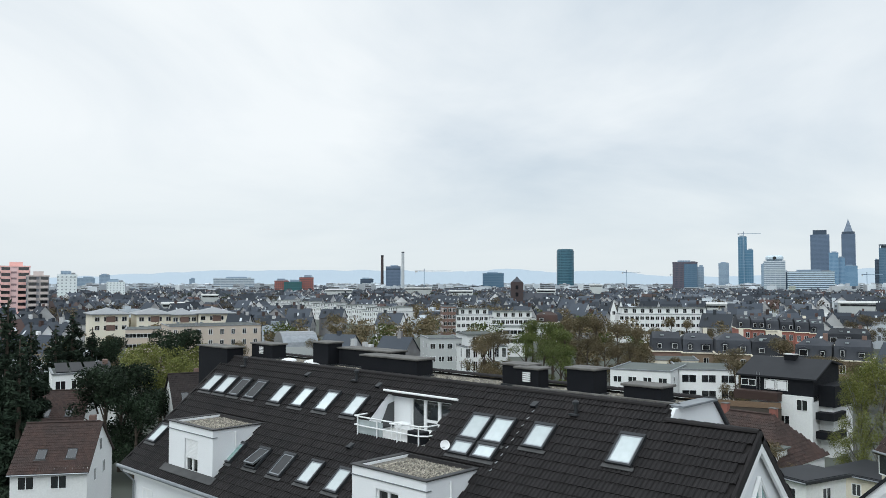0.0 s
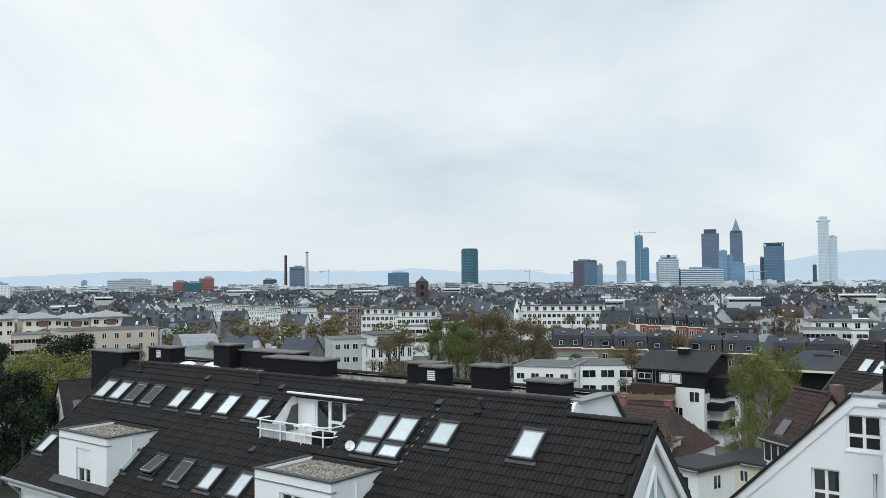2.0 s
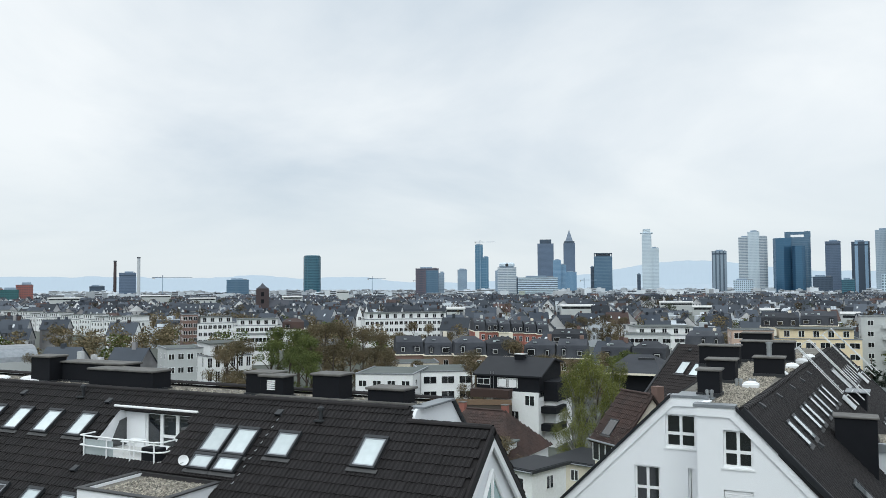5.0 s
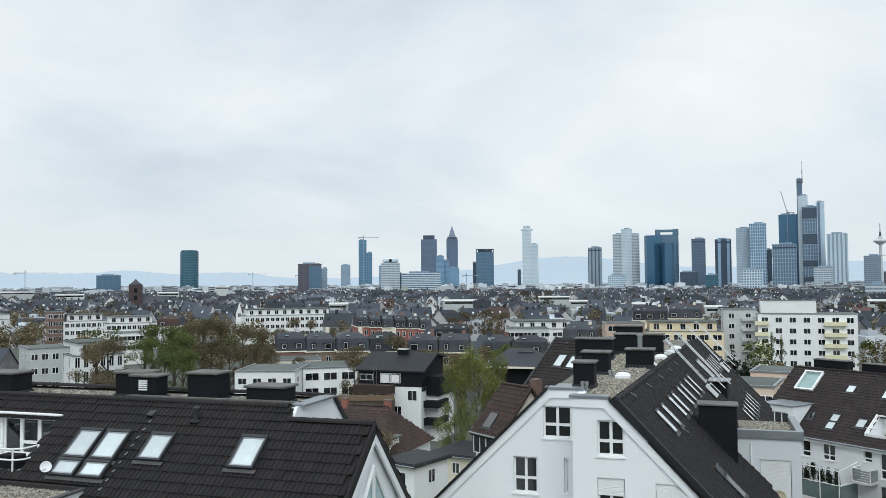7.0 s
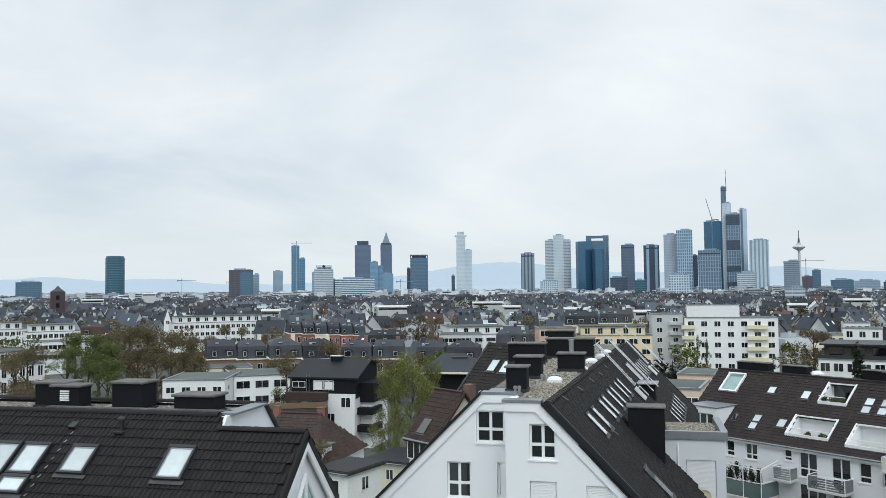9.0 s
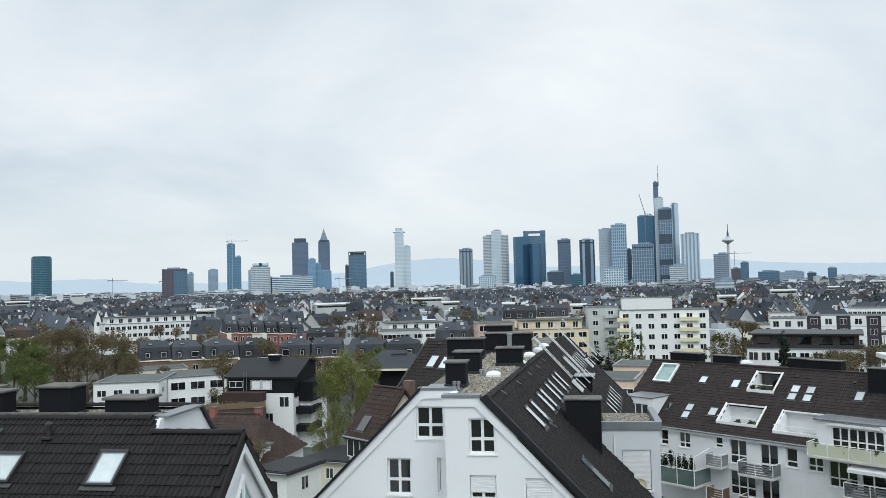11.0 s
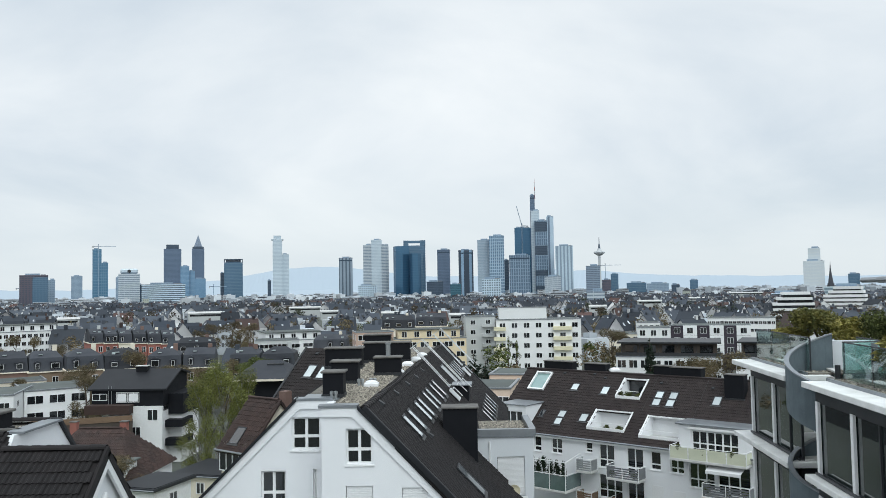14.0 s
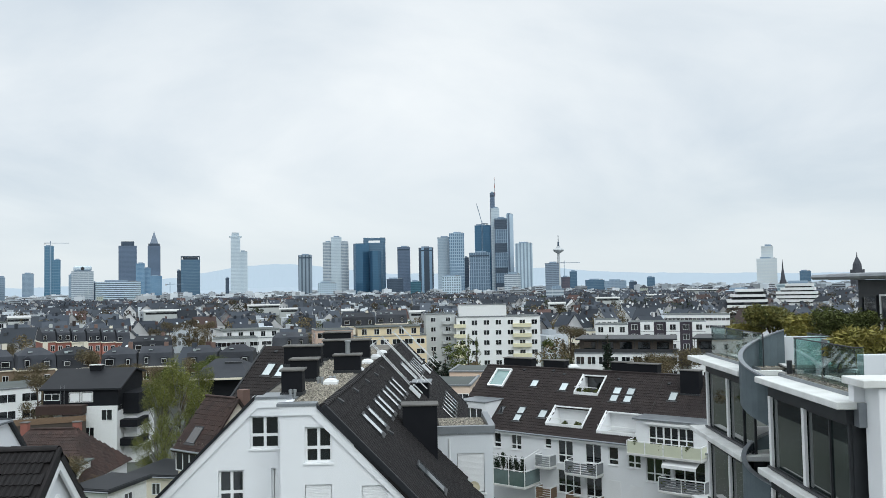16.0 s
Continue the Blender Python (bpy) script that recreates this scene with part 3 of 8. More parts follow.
part("side_wall", prism(bmesh.new(), [(3.48, fy, fz - 0.2), (3.48, by + 0.2, fz - 0.2), (3.48, by + 0.2, 19.86), (3.48, by, 19.83)], (0.12, 0, 0)), RENDER_WHITE, lg)
part("side_window", prism(bmesh.new(), [(0.03, by - 0.55, fz), (0.03, by + 0.3, fz), (0.03, by + 0.3, 19.5), (0.03, by - 0.1, 19.4)], (0.03, 0, 0)), GLASS_DARK, lg)
part("soffit", boxes((-0.1, 3.6, by - 0.02, by + 0.4, 19.86, 19.9)), WHITE_PAINT, lg)
part("header", bevelled(boxes((-0.25, 3.6, by - 0.12, by - 0.04, 19.86, 19.94)), 0.02), WHITE_PAINT, lg, "white awning rail over the opening")
for zz in (fz + 0.30, fz + 0.62):
    part("rail", tube([(-0.05, fy + 0.55, zz), (-0.05, fy - 0.05, zz), (0.4, fy - 0.1, zz), (3.3, fy - 0.1, zz), (3.55, fy + 0.1, zz), (3.55, fy + 0.6, zz)], 0.026, 8), WHITE_PAINT, lg)
for k in range(4):
    part("rail_post", tube([(0.15 + k * 1.05, fy - 0.08, fz - 0.3), (0.15 + k * 1.05, fy - 0.08, fz + 0.62)], 0.026, 8), WHITE_PAINT, lg)
part("glass_screen", boxes((0.05, 1.4, fy + 0.0, fy + 0.015, fz - 0.05, fz + 0.5)), GLASS_SKY, lg)
table = thing("balcony_table", "small white garden table on the loggia floor", "table", pose(-21.4, fy + 0.7, fz - 0.05))
part("tabletop", bevelled(boxes((-0.3, 0.3, -0.3, 0.3, 0.46, 0.50)), 0.01), WHITE_PAINT, table)
for sx in (-0.25, 0.25):
    for sy in (-0.23, 0.23):
        part("leg", tube([(sx, sy, 0), (sx, sy, 0.46)], 0.02, 6), WHITE_PAINT, table)
tub = thing("planter", "dark plastic planter box on the loggia", "planter", pose(-20.15, fy + 0.35, fz - 0.05))
part("tub", bevelled(boxes((-0.35, 0.35, -0.2, 0.2, 0, 0.42)), 0.02), BLACK_CLAD, tub)

# chimneys and small things on the long roof
chimney(-36.1, 21.75, 17.5, 2.65, 0.9, 3.37, label="wide black clad chimney at the gable end")
chimney(-33.8, 23.0, 20.2, 1.75, 0.8, 0.85, True)
chimney(-29.2, 23.0, 20.2, 1.1, 0.8, 1.15)
chimney(-26.9, 23.6, 20.2, 3.4, 0.9, 0.92, label="long black clad roof housing with flat cap")
chimney(-24.35, 22.7, 20.2, 3.3, 0.9, 0.82, label="long black clad roof housing with flat cap")
chimney(-18.4, 23.3, 20.2, 1.1, 0.8, 0.9)
chimney(-17.55, 22.85, 20.2, 0.98, 0.6, 0.86, True)
chimney(-15.35, 22.95, 20.2, 1.05, 0.8, 1.0)
chimney(-13.05, 22.9, 20.2, 1.3, 0.8, 0.65)
for x, y in ((-32.0, 22.9), (-30.6, 23.2), (-29.4, 22.3)):
    roof_dome(x, y, 20.12, 0.8)
for x, s in ((-33.24, 0.55), (-25.2, 0.55), (-14.56, 0.78)):
    vent_pipe(on_a(x, s) @ pose(0, 0, 0, 90 - A_TILT - 90))
for x, s in ((-28.3, 0.72), (-23.7, 0.8), (-16.2, 0.75), (-22.7, 3.72)):
    tile_vent(on_a(x, s))
for k in range(9):
    sn = thing("snow_hook", "small bare metal roof hook on the tiles", "hook", on_a(-16.1 - k * 0.02, 0.9 + k * 0.31), "roof hooks")
    part("hook", tube([(0, 0.05, 0.05), (0, -0.06, 0.08), (0, -0.07, 0.11)], 0.012, 6), STEEL, sn)
dish = thing("satellite_dish", "small white satellite dish on a short bracket", "satellite dish", on_a(-18.28, 3.15) @ pose(0, 0, 0, -A_TILT))
part("reflector", lathe([(0.02, 0), (0.11, 0.012), (0.19, 0.05), (0.20, 0.05), (0.115, 0.0), (0.02, -0.012)], 20), SHUTTER, dish, m=pose(0, -0.12, 0.36, 72, 0, 40) @ Matrix.Scale(0.8, 4))
part("bracket", tube([(0, 0, 0), (0, 0, 0.3), (0, -0.1, 0.36)], 0.02, 6), STEEL, dish)
part("feed_arm", tube([(0, -0.12, 0.3), (0.12, -0.38, 0.32)], 0.012, 6), STEEL, dish)
guard = thing("snow_guard", "low metal snow guard rail on the tiles", "rail", on_a(-16.6, 5.0))
for zz in (0.1, 0.18):
    part("rail", tube([(0, 0, zz), (3.0, 0, zz)], 0.012, 6), DARK_METAL, guard)
for k in range(5):
    part("bracket", tube([(k * 0.74, 0, 0.02), (k * 0.74, 0, 0.2)], 0.012, 6), DARK_METAL, guard)

# ---------------------------------------------------------------- white gabled house with the gravel roof
gable_house = thing("apartment_house", "white rendered gabled apartment house with a gravel flat top", "house", pose(0, 0, 0))
WT = 45.5
WC = math.cos(radians(WT))
W_ALONG = (0.0700, 0.9975, 0)
on_w = slope((-2.95, 28.2, 20.0), W_ALONG, WT)
part("front_wall", plate([(-4.45, 0), (4.5, 0), (4.5, 12.2), (-2.97, 19.85), (-3.25, 20.02), (-4.45, 20.02)], [(-3.62, -2.71, 18.1, 19.31), (-3.63, -2.72, 16.0, 17.38), (-1.72, -0.85, 15.6, 17.3)], 0.3), RENDER_WHITE, gable_house, m=pose(0, 28.2, 0))
part("side_return", boxes((-4.45, -4.2, 28.5, 30.0, 0, 20.02)), RENDER_WHITE, gable_house)
part("front_wall", plate([(-14.0, 0), (-4.3, 0), (-4.3, 20.05), (-5.66, 20.05), (-14.0, 11.75)], [(-5.82, -4.77, 18.27, 19.45), (-6.95, -6.04, 16.2, 17.54), (-5.06, -4.9, 16.3, 17.58)], 0.3), RENDER_WHITE, gable_house, m=pose(0, 30.0, 0))
for x, y, z, w, h in ((-3.62, 28.32, 18.1, 0.91, 1.21), (-5.82, 30.12, 18.27, 1.05, 1.18), (-6.95, 30.12, 16.2, 0.91, 1.34), (-3.63, 28.32, 16.0, 0.91, 1.38), (-1.72, 28.32, 15.6, 0.87, 1.7)):
    window(gable_house, x, z, w, h, y, 2, 0.41)
window(gable_house, -5.06, 16.3, 0.16, 1.28, 30.15, 1, 0)
for x, z0, z1 in ((-3.63, 16.75, 17.38), (-1.72, 15.6, 17.3)):
    part("roller_shutter", shutter(x + 0.02, x + 0.88, 28.27, z0, z1), SHUTTER, gable_house, "white roller shutter let down")
# parapet copings and raised white verge bands
part("coping", boxes((-4.55, -3.2, 28.1, 28.62, 20.02, 20.12)), ZINC, gable_house)
part("coping", boxes((-5.72, -4.3, 29.9, 30.4, 20.05, 20.14)), ZINC, gable_house)
part("verge_band", prism(bmesh.new(), [(-3.22, 28.13, 20.02), (4.5, 28.13, 12.17), (4.5, 28.13, 11.75), (-3.4, 28.13, 19.72), (-4.45, 28.13, 19.72), (-4.45, 28.13, 20.02)], (0, 0.068, 0)), RENDER_WHITE, gable_house)
part("verge_band", prism(bmesh.new(), [(-4.46, 29.93, 20.05), (-5.68, 29.93, 20.05), (-14.0, 29.93, 11.77), (-14.0, 29.93, 11.37), (-5.53, 29.93, 19.75), (-4.46, 29.93, 19.75)], (0, 0.068, 0)), RENDER_WHITE, gable_house)
part("verge_trim", prism(bmesh.new(), [(-5.62, 29.85, 20.18), (-14.1, 29.85, 11.78), (-14.1, 29.85, 11.62), (-5.62, 29.85, 20.04)], (0, 0.5, 0)), BLACK_SHEET, gable_house)
part("verge_trim", prism(bmesh.new(), [(-3.2, 28.05, 20.1), (4.6, 28.05, 12.2), (4.6, 28.05, 12.05), (-3.2, 28.05, 19.96)], (0, 0.3, 0)), BLACK_SHEET, gable_house)
# flat top
part("flat_roof", prism(bmesh.new(), [(-5.6, 30.3, 19.7), (-4.2, 30.3, 19.7), (-4.2, 28.5, 19.7), (-2.97, 28.5, 19.7), (-0.9, 58.0, 19.7), (-5.6, 58.0, 19.7)], (0, 0, 0.28)), GRAVEL, gable_house, "gravel covered flat roof")
pebbles("gravel", -4.1, -3.02, 28.6, 33.0, 19.98, 1500, gable_house, 21, 0.07)
pebbles("gravel", -5.2, -2.75, 33.0, 40.0, 19.98, 3600, gable_house, 22, 0.075)
pebbles("gravel", -4.6, -2.2, 40.0, 53.0, 19.98, 4200, gable_house, 23, 0.085)
part("roof_membrane", boxes((-5.6, -4.2, 30.4, 32.2, 19.98, 20.01)), ZINC, gable_house)
# right slope
part("roof_deck", boxes((0, 9.6, -11.0, 0.0, -0.25, -0.02)), TILE, gable_house, m=on_w(0, 0))
part("roof_deck", boxes((9.6, 33.0, -6.6, 0.0, -0.25, -0.02)), TILE, gable_house, m=on_w(0, 0))
tiled(gable_house, on_w(0, 8.1), 33.0, 24, 0.34, 0.335, TILE, lambda x, y: x < 9.6 or y > 1.5, lambda x, y: x < 4.5 and y > 3.2)
ridge_row(gable_house, (-2.98, 28.2, 20.0), W_ALONG, 30.0, TILE)
part("verge_tile", bevelled(boxes((-0.1, 0.06, -11.0, 0.05, -0.12, 0.08)), 0.02), BLACK_SHEET, gable_house, m=on_w(0, 0))
part("verge_tile", bevelled(boxes((32.9, 33.1, -6.6, 0.05, -0.12, 0.10)), 0.02), BLACK_SHEET, gable_house, m=on_w(0, 0))
left_w = slope((-5.64, 58.0, 20.05), (0, -1, 0), 45)
part("roof_deck", boxes((0, 27.8, -9.0, 0.0, -0.25, -0.02)), TILE, gable_house, m=left_w(0, 0))
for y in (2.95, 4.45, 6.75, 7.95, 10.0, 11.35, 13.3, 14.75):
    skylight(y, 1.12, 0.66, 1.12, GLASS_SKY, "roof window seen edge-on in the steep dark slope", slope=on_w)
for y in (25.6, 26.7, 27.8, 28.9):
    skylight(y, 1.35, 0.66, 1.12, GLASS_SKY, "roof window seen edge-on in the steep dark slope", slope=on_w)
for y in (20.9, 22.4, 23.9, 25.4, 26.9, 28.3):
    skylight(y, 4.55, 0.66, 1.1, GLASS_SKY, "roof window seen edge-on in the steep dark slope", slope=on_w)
skylight(21.6, 0.95, 1.7, 1.45, glass("grey_green_roof_glass", (0.10, 0.135, 0.13), 0.1), "wide roof window with dark green glass", slope=on_w)
ld_box = thing("dormer", "small black clad dormer with a flat grey lid", "dormer", Matrix.Translation(on_w(19.9, 3.0).translation) @ pose(0, 0, 0, 0, 0, -4))
part("body", boxes((-1.0, 0.45, 0.0, 1.3, -0.9, 0.55)), BLACK_CLAD, ld_box)
part("lid", bevelled(boxes((-1.1, 0.6, -0.15, 1.45, 0.55, 0.63)), 0.02), ZINC, ld_box)
skylight(3.6, 4.0, 0.9, 1.5, GLASS_DARK, "dark roof window low on the steep slope", slope=on_w)
for y, s in ((2.2, 0.35), (5.7, 0.45), (9.2, 0.5), (12.4, 0.55), (15.4, 0.5), (4.6, 2.6)):
    tile_vent(on_w(y, s))
# stacks on the flat top
chimney(-4.45, 31.4, 19.98, 0.78, 0.8, 1.02)
chimney(-4.6, 36.0, 19.98, 1.15, 0.9, 1.02)
chimney(-3.0, 39.3, 19.98, 1.25, 0.9, 0.9, pots=1)
chimney(-5.6, 43.2, 19.98, 1.9, 1.0, 1.1, label="long black clad roof housing with flat cap")
chimney(-3.6, 46.5, 19.98, 2.6, 1.0, 1.15, label="long black clad roof housing with flat cap")
chimney(-4.6, 52.0, 19.98, 1.6, 1.0, 1.3)
chimney(0.35, 36.3, 13.5, 1.5, 1.0, 5.4, label="tall black clad chimney rising from the slope")
for x, y in ((-3.35, 34.6), (-2.55, 39.4), (-2.3, 43.6), (-2.0, 46.5), (-1.75, 49.5)):
    roof_dome(x, y, 19.98, 0.6)
for x, y in ((-4.45, 30.7), (-4.3, 30.72), (-4.6, 33.5), (-4.45, 33.55), (-4.75, 33.5), (-3.9, 34.8), (-3.75, 34.8), (-3.4, 35.0), (-3.25, 35.05), (-2.95, 43.3), (-2.9, 43.7)):
    vp = thing("vent_pipe", "short grey steel vent pipe on the gravel roof", "vent", pose(x, y, 19.98), "roof vents")
    part("pipe", lathe([(0.055, 0), (0.055, 0.24)], 10), STEEL, vp)
    part("hood", lathe([(0.075, 0.2), (0.075, 0.3), (0.02, 0.32)], 10), STEEL, vp)
# steel escape ladders with hoops lying down the slope
for y0, s1 in ((17.0, 2.1), (29.4, 2.1)):
    ld = thing("roof_ladder", "galvanised steel ladder with hand rails down the slope", "ladder", on_w(y0, 0.0), "roof ladders")
    for dx in (0.0, 0.55):
        part("stringer", tube([(dx, 0.9, 0.35), (dx, -s1, 0.25)], 0.028, 6), GALV, ld)
        part("hand_rail", tube([(dx, 0.9, 0.2), (dx, 0.8, 1.0), (dx, -s1, 0.95), (dx, -s1 - 0.5, 0.9)], 0.028, 6), GALV, ld)
    for k in range(9):
        part("rung", tube([(0, 0.6 - k * 0.33, 0.33), (0.55, 0.6 - k * 0.33, 0.33)], 0.018, 6), GALV, ld)
    part("platform", boxes((-0.3, 0.9, -s1 - 0.9, -s1 - 0.1, 0.12, 0.17)), GALV, ld, "steel grating platform")
    for k in range(3):
        part("platform_rail", tube([(-0.3, -s1 - 0.2, 0.3 + k * 0.35), (0.9, -s1 - 0.2, 0.3 + k * 0.35), (0.9, -s1 - 0.9, 0.3 + k * 0.35)], 0.028, 6), GALV, ld)
# bay with shutter and gravel roof behind the tall chimney
bay = thing("side_bay", "pale grey rendered bay with gravel roof and closed shutter", "bay", pose(1.15, 38.0, 0))
part("front", plate([(0, 8), (2.55, 8), (2.55, 17.2), (0, 17.2)], [(0.9, 2.15, 14.5, 16.3)], 0.25), RENDER_GREY, bay)
part("side", boxes((2.35, 2.55, 0.25, 4.0, 8, 17.2)), RENDER_GREY, bay)
part("roof_bed", boxes((0.15, 2.45, 0.2, 4.0, 17.0, 17.3)), GRAVEL, bay)
pebbles("gravel", 0.2, 2.4, 0.3, 3.8, 17.3, 1200, bay, 8, 0.06)
part("coping", boxes((-0.05, 2.65, -0.08, 0.2, 17.2, 17.55), (2.4, 2.7, 0.2, 4.2, 17.2, 17.55)), ZINC, bay)
part("roller_shutter", shutter(0.92, 2.13, 0.06, 14.5, 16.3), SHUTTER, bay, "white roller shutter let down")
part("sill", boxes((0.8, 2.25, -0.06, 0.1, 14.42, 14.49)), WHITE_PAINT, bay)
part("downpipe", tube([(0.55, -0.06, 17.0), (0.55, -0.06, 14.0)], 0.04, 8), WHITE_PAINT, bay)
lamp_disc = thing("satellite_dish", "small cream satellite dish in front of the shutter", "satellite dish", pose(2.75, 37.55, 14.75))
part("reflector", lathe([(0.02, 0), (0.18, 0.02), (0.27, 0.07), (0.28, 0.07), (0.19, 0.0), (0.02, -0.015)], 20), material("cream_plastic", (0.62, 0.56, 0.40), 0.5), lamp_disc, m=pose(0, 0, 0.1, 82, 0, 10))
part("bracket", tube([(0, 0.05, 0.1), (0, 0.3, -0.28)], 0.025, 6), STEEL, lamp_disc)
ledge = thing("roof_ledge", "low gravel covered ledge below the bay", "roof", pose(1.9, 36.6, 0))
part("slab", boxes((0, 1.9, 0, 1.4, 8, 14.1)), RENDER_GREY, ledge)
part("gravel_bed", boxes((0.1, 1.8, 0.1, 1.35, 14.1, 14.16)), GRAVEL, ledge)

WING_TILE = material("dark_brown_roof_tile", (0.0195, 0.0165, 0.0165), 0.75, (0.030, 0.0245, 0.024), 0.6, 30, 0.5, 0.25, per_island=0.16, spec=0.25)
# brown tiled wing that bends away behind
wing = thing("apartment_wing", "brown tiled wing bending away behind the white house", "house", pose(0, 0, 0))
on_wing = slope((-11.65, 66.15, 19.53), (0.88, -0.475, 0), 41)
part("roof_deck", boxes((0, 8.0, -8.45, 0.0, -0.25, -0.02)), WING_TILE, wing, m=on_wing(0, 0))
tiled(wing, on_wing(0, 8.45), 8.0, 25, 0.34, 0.335, WING_TILE, lambda x, y: True)
part("verge", boxes((-0.12, 0.06, -8.45, 0.0, -0.3, 0.06)), DARK_METAL, wing, m=on_wing(0, 0))
part("wall", boxes((0.3, 7.8, 0.25, 0.55, -13.2, -0.1)), RENDER_WHITE, wing, m=Matrix.Translation(on_wing(0, 8.2).translation) @ pose(0, 0, 0, 0, 0, math.degrees(math.atan2(-0.475, 0.88))))
for x, s, h in ((1.47, 1.92, 1.3), (2.71, 1.99, 1.3), (2.40, 5.39, 2.2)):
    skylight(x, s, 0.8, h, GLASS_SKY, "roof window in the brown tiled slope", slope=on_wing)
tile_vent(on_wing(1.47, 0.8))

# ---------------------------------------------------------------- plants
LEAF_GREEN = material("spring_leaves", (0.105, 0.125, 0.040), 0.8, (0.068, 0.088, 0.028), 0.8, 8, 0.8, 0, per_island=0.45, per_object=0.15, spec=0.15)
LEAF_FRESH = material("fresh_birch_leaves", (0.185, 0.195, 0.060), 0.8, (0.115, 0.130, 0.040), 0.8, 8, 0.8, 0, per_island=0.45, per_object=0.15, spec=0.15)
LEAF_BROWN = material("budding_twigs", (0.150, 0.115, 0.070), 0.9, (0.098, 0.086, 0.050), 0.5, 6, 0.8, 0, per_island=0.45, per_object=0.25, spec=0.15)
LEAF_DARK = material("conifer_needles", (0.026, 0.040, 0.026), 0.85, (0.016, 0.026, 0.018), 0.6, 6, 0.8, 0, per_island=0.5, per_object=0.15, spec=0.15)
LEAF_OLIVE = material("evergreen_shrub_leaves", (0.085, 0.098, 0.032), 0.7, (0.048, 0.060, 0.020), 1.5, 8, 0.8, 0, per_island=0.5, per_object=0.15, spec=0.15)
LEAF_EVER = material("dark_evergreen_leaves", (0.022, 0.036, 0.020), 0.8, (0.013, 0.022, 0.013), 0.8, 8, 0.8, 0, per_island=0.5, per_object=0.15, spec=0.15)
LEAF_TERRACE = material("olive_terrace_leaves", (0.165, 0.150, 0.045), 0.7, (0.080, 0.088, 0.028), 3.0, 12, 0.9, 0, per_island=0.5, spec=0.2)
LEAF_YELLOW = material("yellow_green_bamboo_leaves", (0.30, 0.26, 0.075), 0.55, (0.20, 0.19, 0.055), 2, 8, 0.8, 0, per_island=0.45, per_object=0.15, spec=0.15)


def leaf_cloud(rnd, blobs, count, size, long=1.0, shell=0.55):
    """Single leaves or sprays scattered in and round a set of ellipsoids (x, y, z, rx, ry, rz)."""
    verts, faces = [], []
    weight = [b[3] * b[4] * b[5] for b in blobs]
    for _ in range(count):
        b = rnd.choices(blobs, weight)[0]
        while True:
            p = Vector((rnd.uniform(-1, 1), rnd.uniform(-1, 1), rnd.uniform(-1, 1)))
            if 0.05 < p.length < 1:
                break
        p *= (shell + (1 - shell) * rnd.random() ** 0.5) / max(p.length, 0.3) if rnd.random() < 0.7 else 1.0
        p *= rnd.uniform(0.75, 1.12)
        c = Vector((b[0] + p.x * b[3], b[1] + p.y * b[4], b[2] + p.z * b[5]))
        a = Vector((rnd.gauss(0, 1), rnd.gauss(0, 1), rnd.gauss(0, 0.7))).normalized()
        d = a.cross(Vector((rnd.gauss(0, 1), rnd.gauss(0, 1), rnd.gauss(0, 1)))).normalized()
        s = size * rnd.uniform(0.6, 1.3)
        n = len(verts)
        verts += [tuple(c - a * s * long), tuple(c + d * s * 0.5), tuple(c + a * s * long), tuple(c - d * s * 0.5)]
        faces.append((n, n + 1, n + 2, n + 3))
    return verts, faces


def cloud_mesh(name, rnd, blobs, count, size, mat, long=1.0, shell=0.55):
    v, f = leaf_cloud(rnd, blobs, count, size, long, shell)
    me = bpy.data.meshes.new(name)
    me.from_pydata(v, [], f)
    me.materials.append(mat)
    return me


def broadleaf(seed, h, spread, mat, leaves, size, label, bare=0.35, bark=None, long=1.0, shell=0.55, thick=1.0, limbs=11, droop=1.0):
    """A tree with a tapered trunk, limbs and an uneven open crown."""
    rnd = random.Random(seed)
    t = thing("tree", label, "tree", pose(0, 0, -500))
    part("trunk", tube([(0, 0, -0.3), (0.05, 0.02, h * 0.25), (0.15, -0.1, h * 0.55), (0.1, 0.1, h * 0.9)], [r * thick * h for r in (0.028, 0.022, 0.014, 0.004)], 8), bark or BARK, t)
    blobs = []
    for k in range(limbs):
        ang, zz = rnd.uniform(0, math.tau), h * rnd.uniform(bare, 0.9)
        reach = spread * rnd.uniform(0.45, 1.0) * (1.15 - abs(zz / h - 0.55))
        tip = (reach * math.cos(ang), reach * math.sin(ang), zz + h * 0.08)
        part("limb", tube([(0.05, 0, zz - h * 0.18), (tip[0] * 0.5, tip[1] * 0.5, zz - h * 0.03), tip], [r * thick * h for r in (0.010, 0.006, 0.002)], 5), bark or BARK, t)
        r = spread * rnd.uniform(0.28, 0.5) * (11 / limbs) ** 0.5
        blobs.append((tip[0] * 0.85, tip[1] * 0.85, tip[2] - r * (droop - 1), r, r, r * droop * rnd.uniform(0.6, 0.95)))
    blobs.append((0, 0, h * 0.85, spread * 0.4, spread * 0.4, h * 0.15))
    tagged(part("crown", cloud_mesh("crown", rnd, blobs, leaves, size, mat, long, shell), mat, t), kind="stuff")
    return t


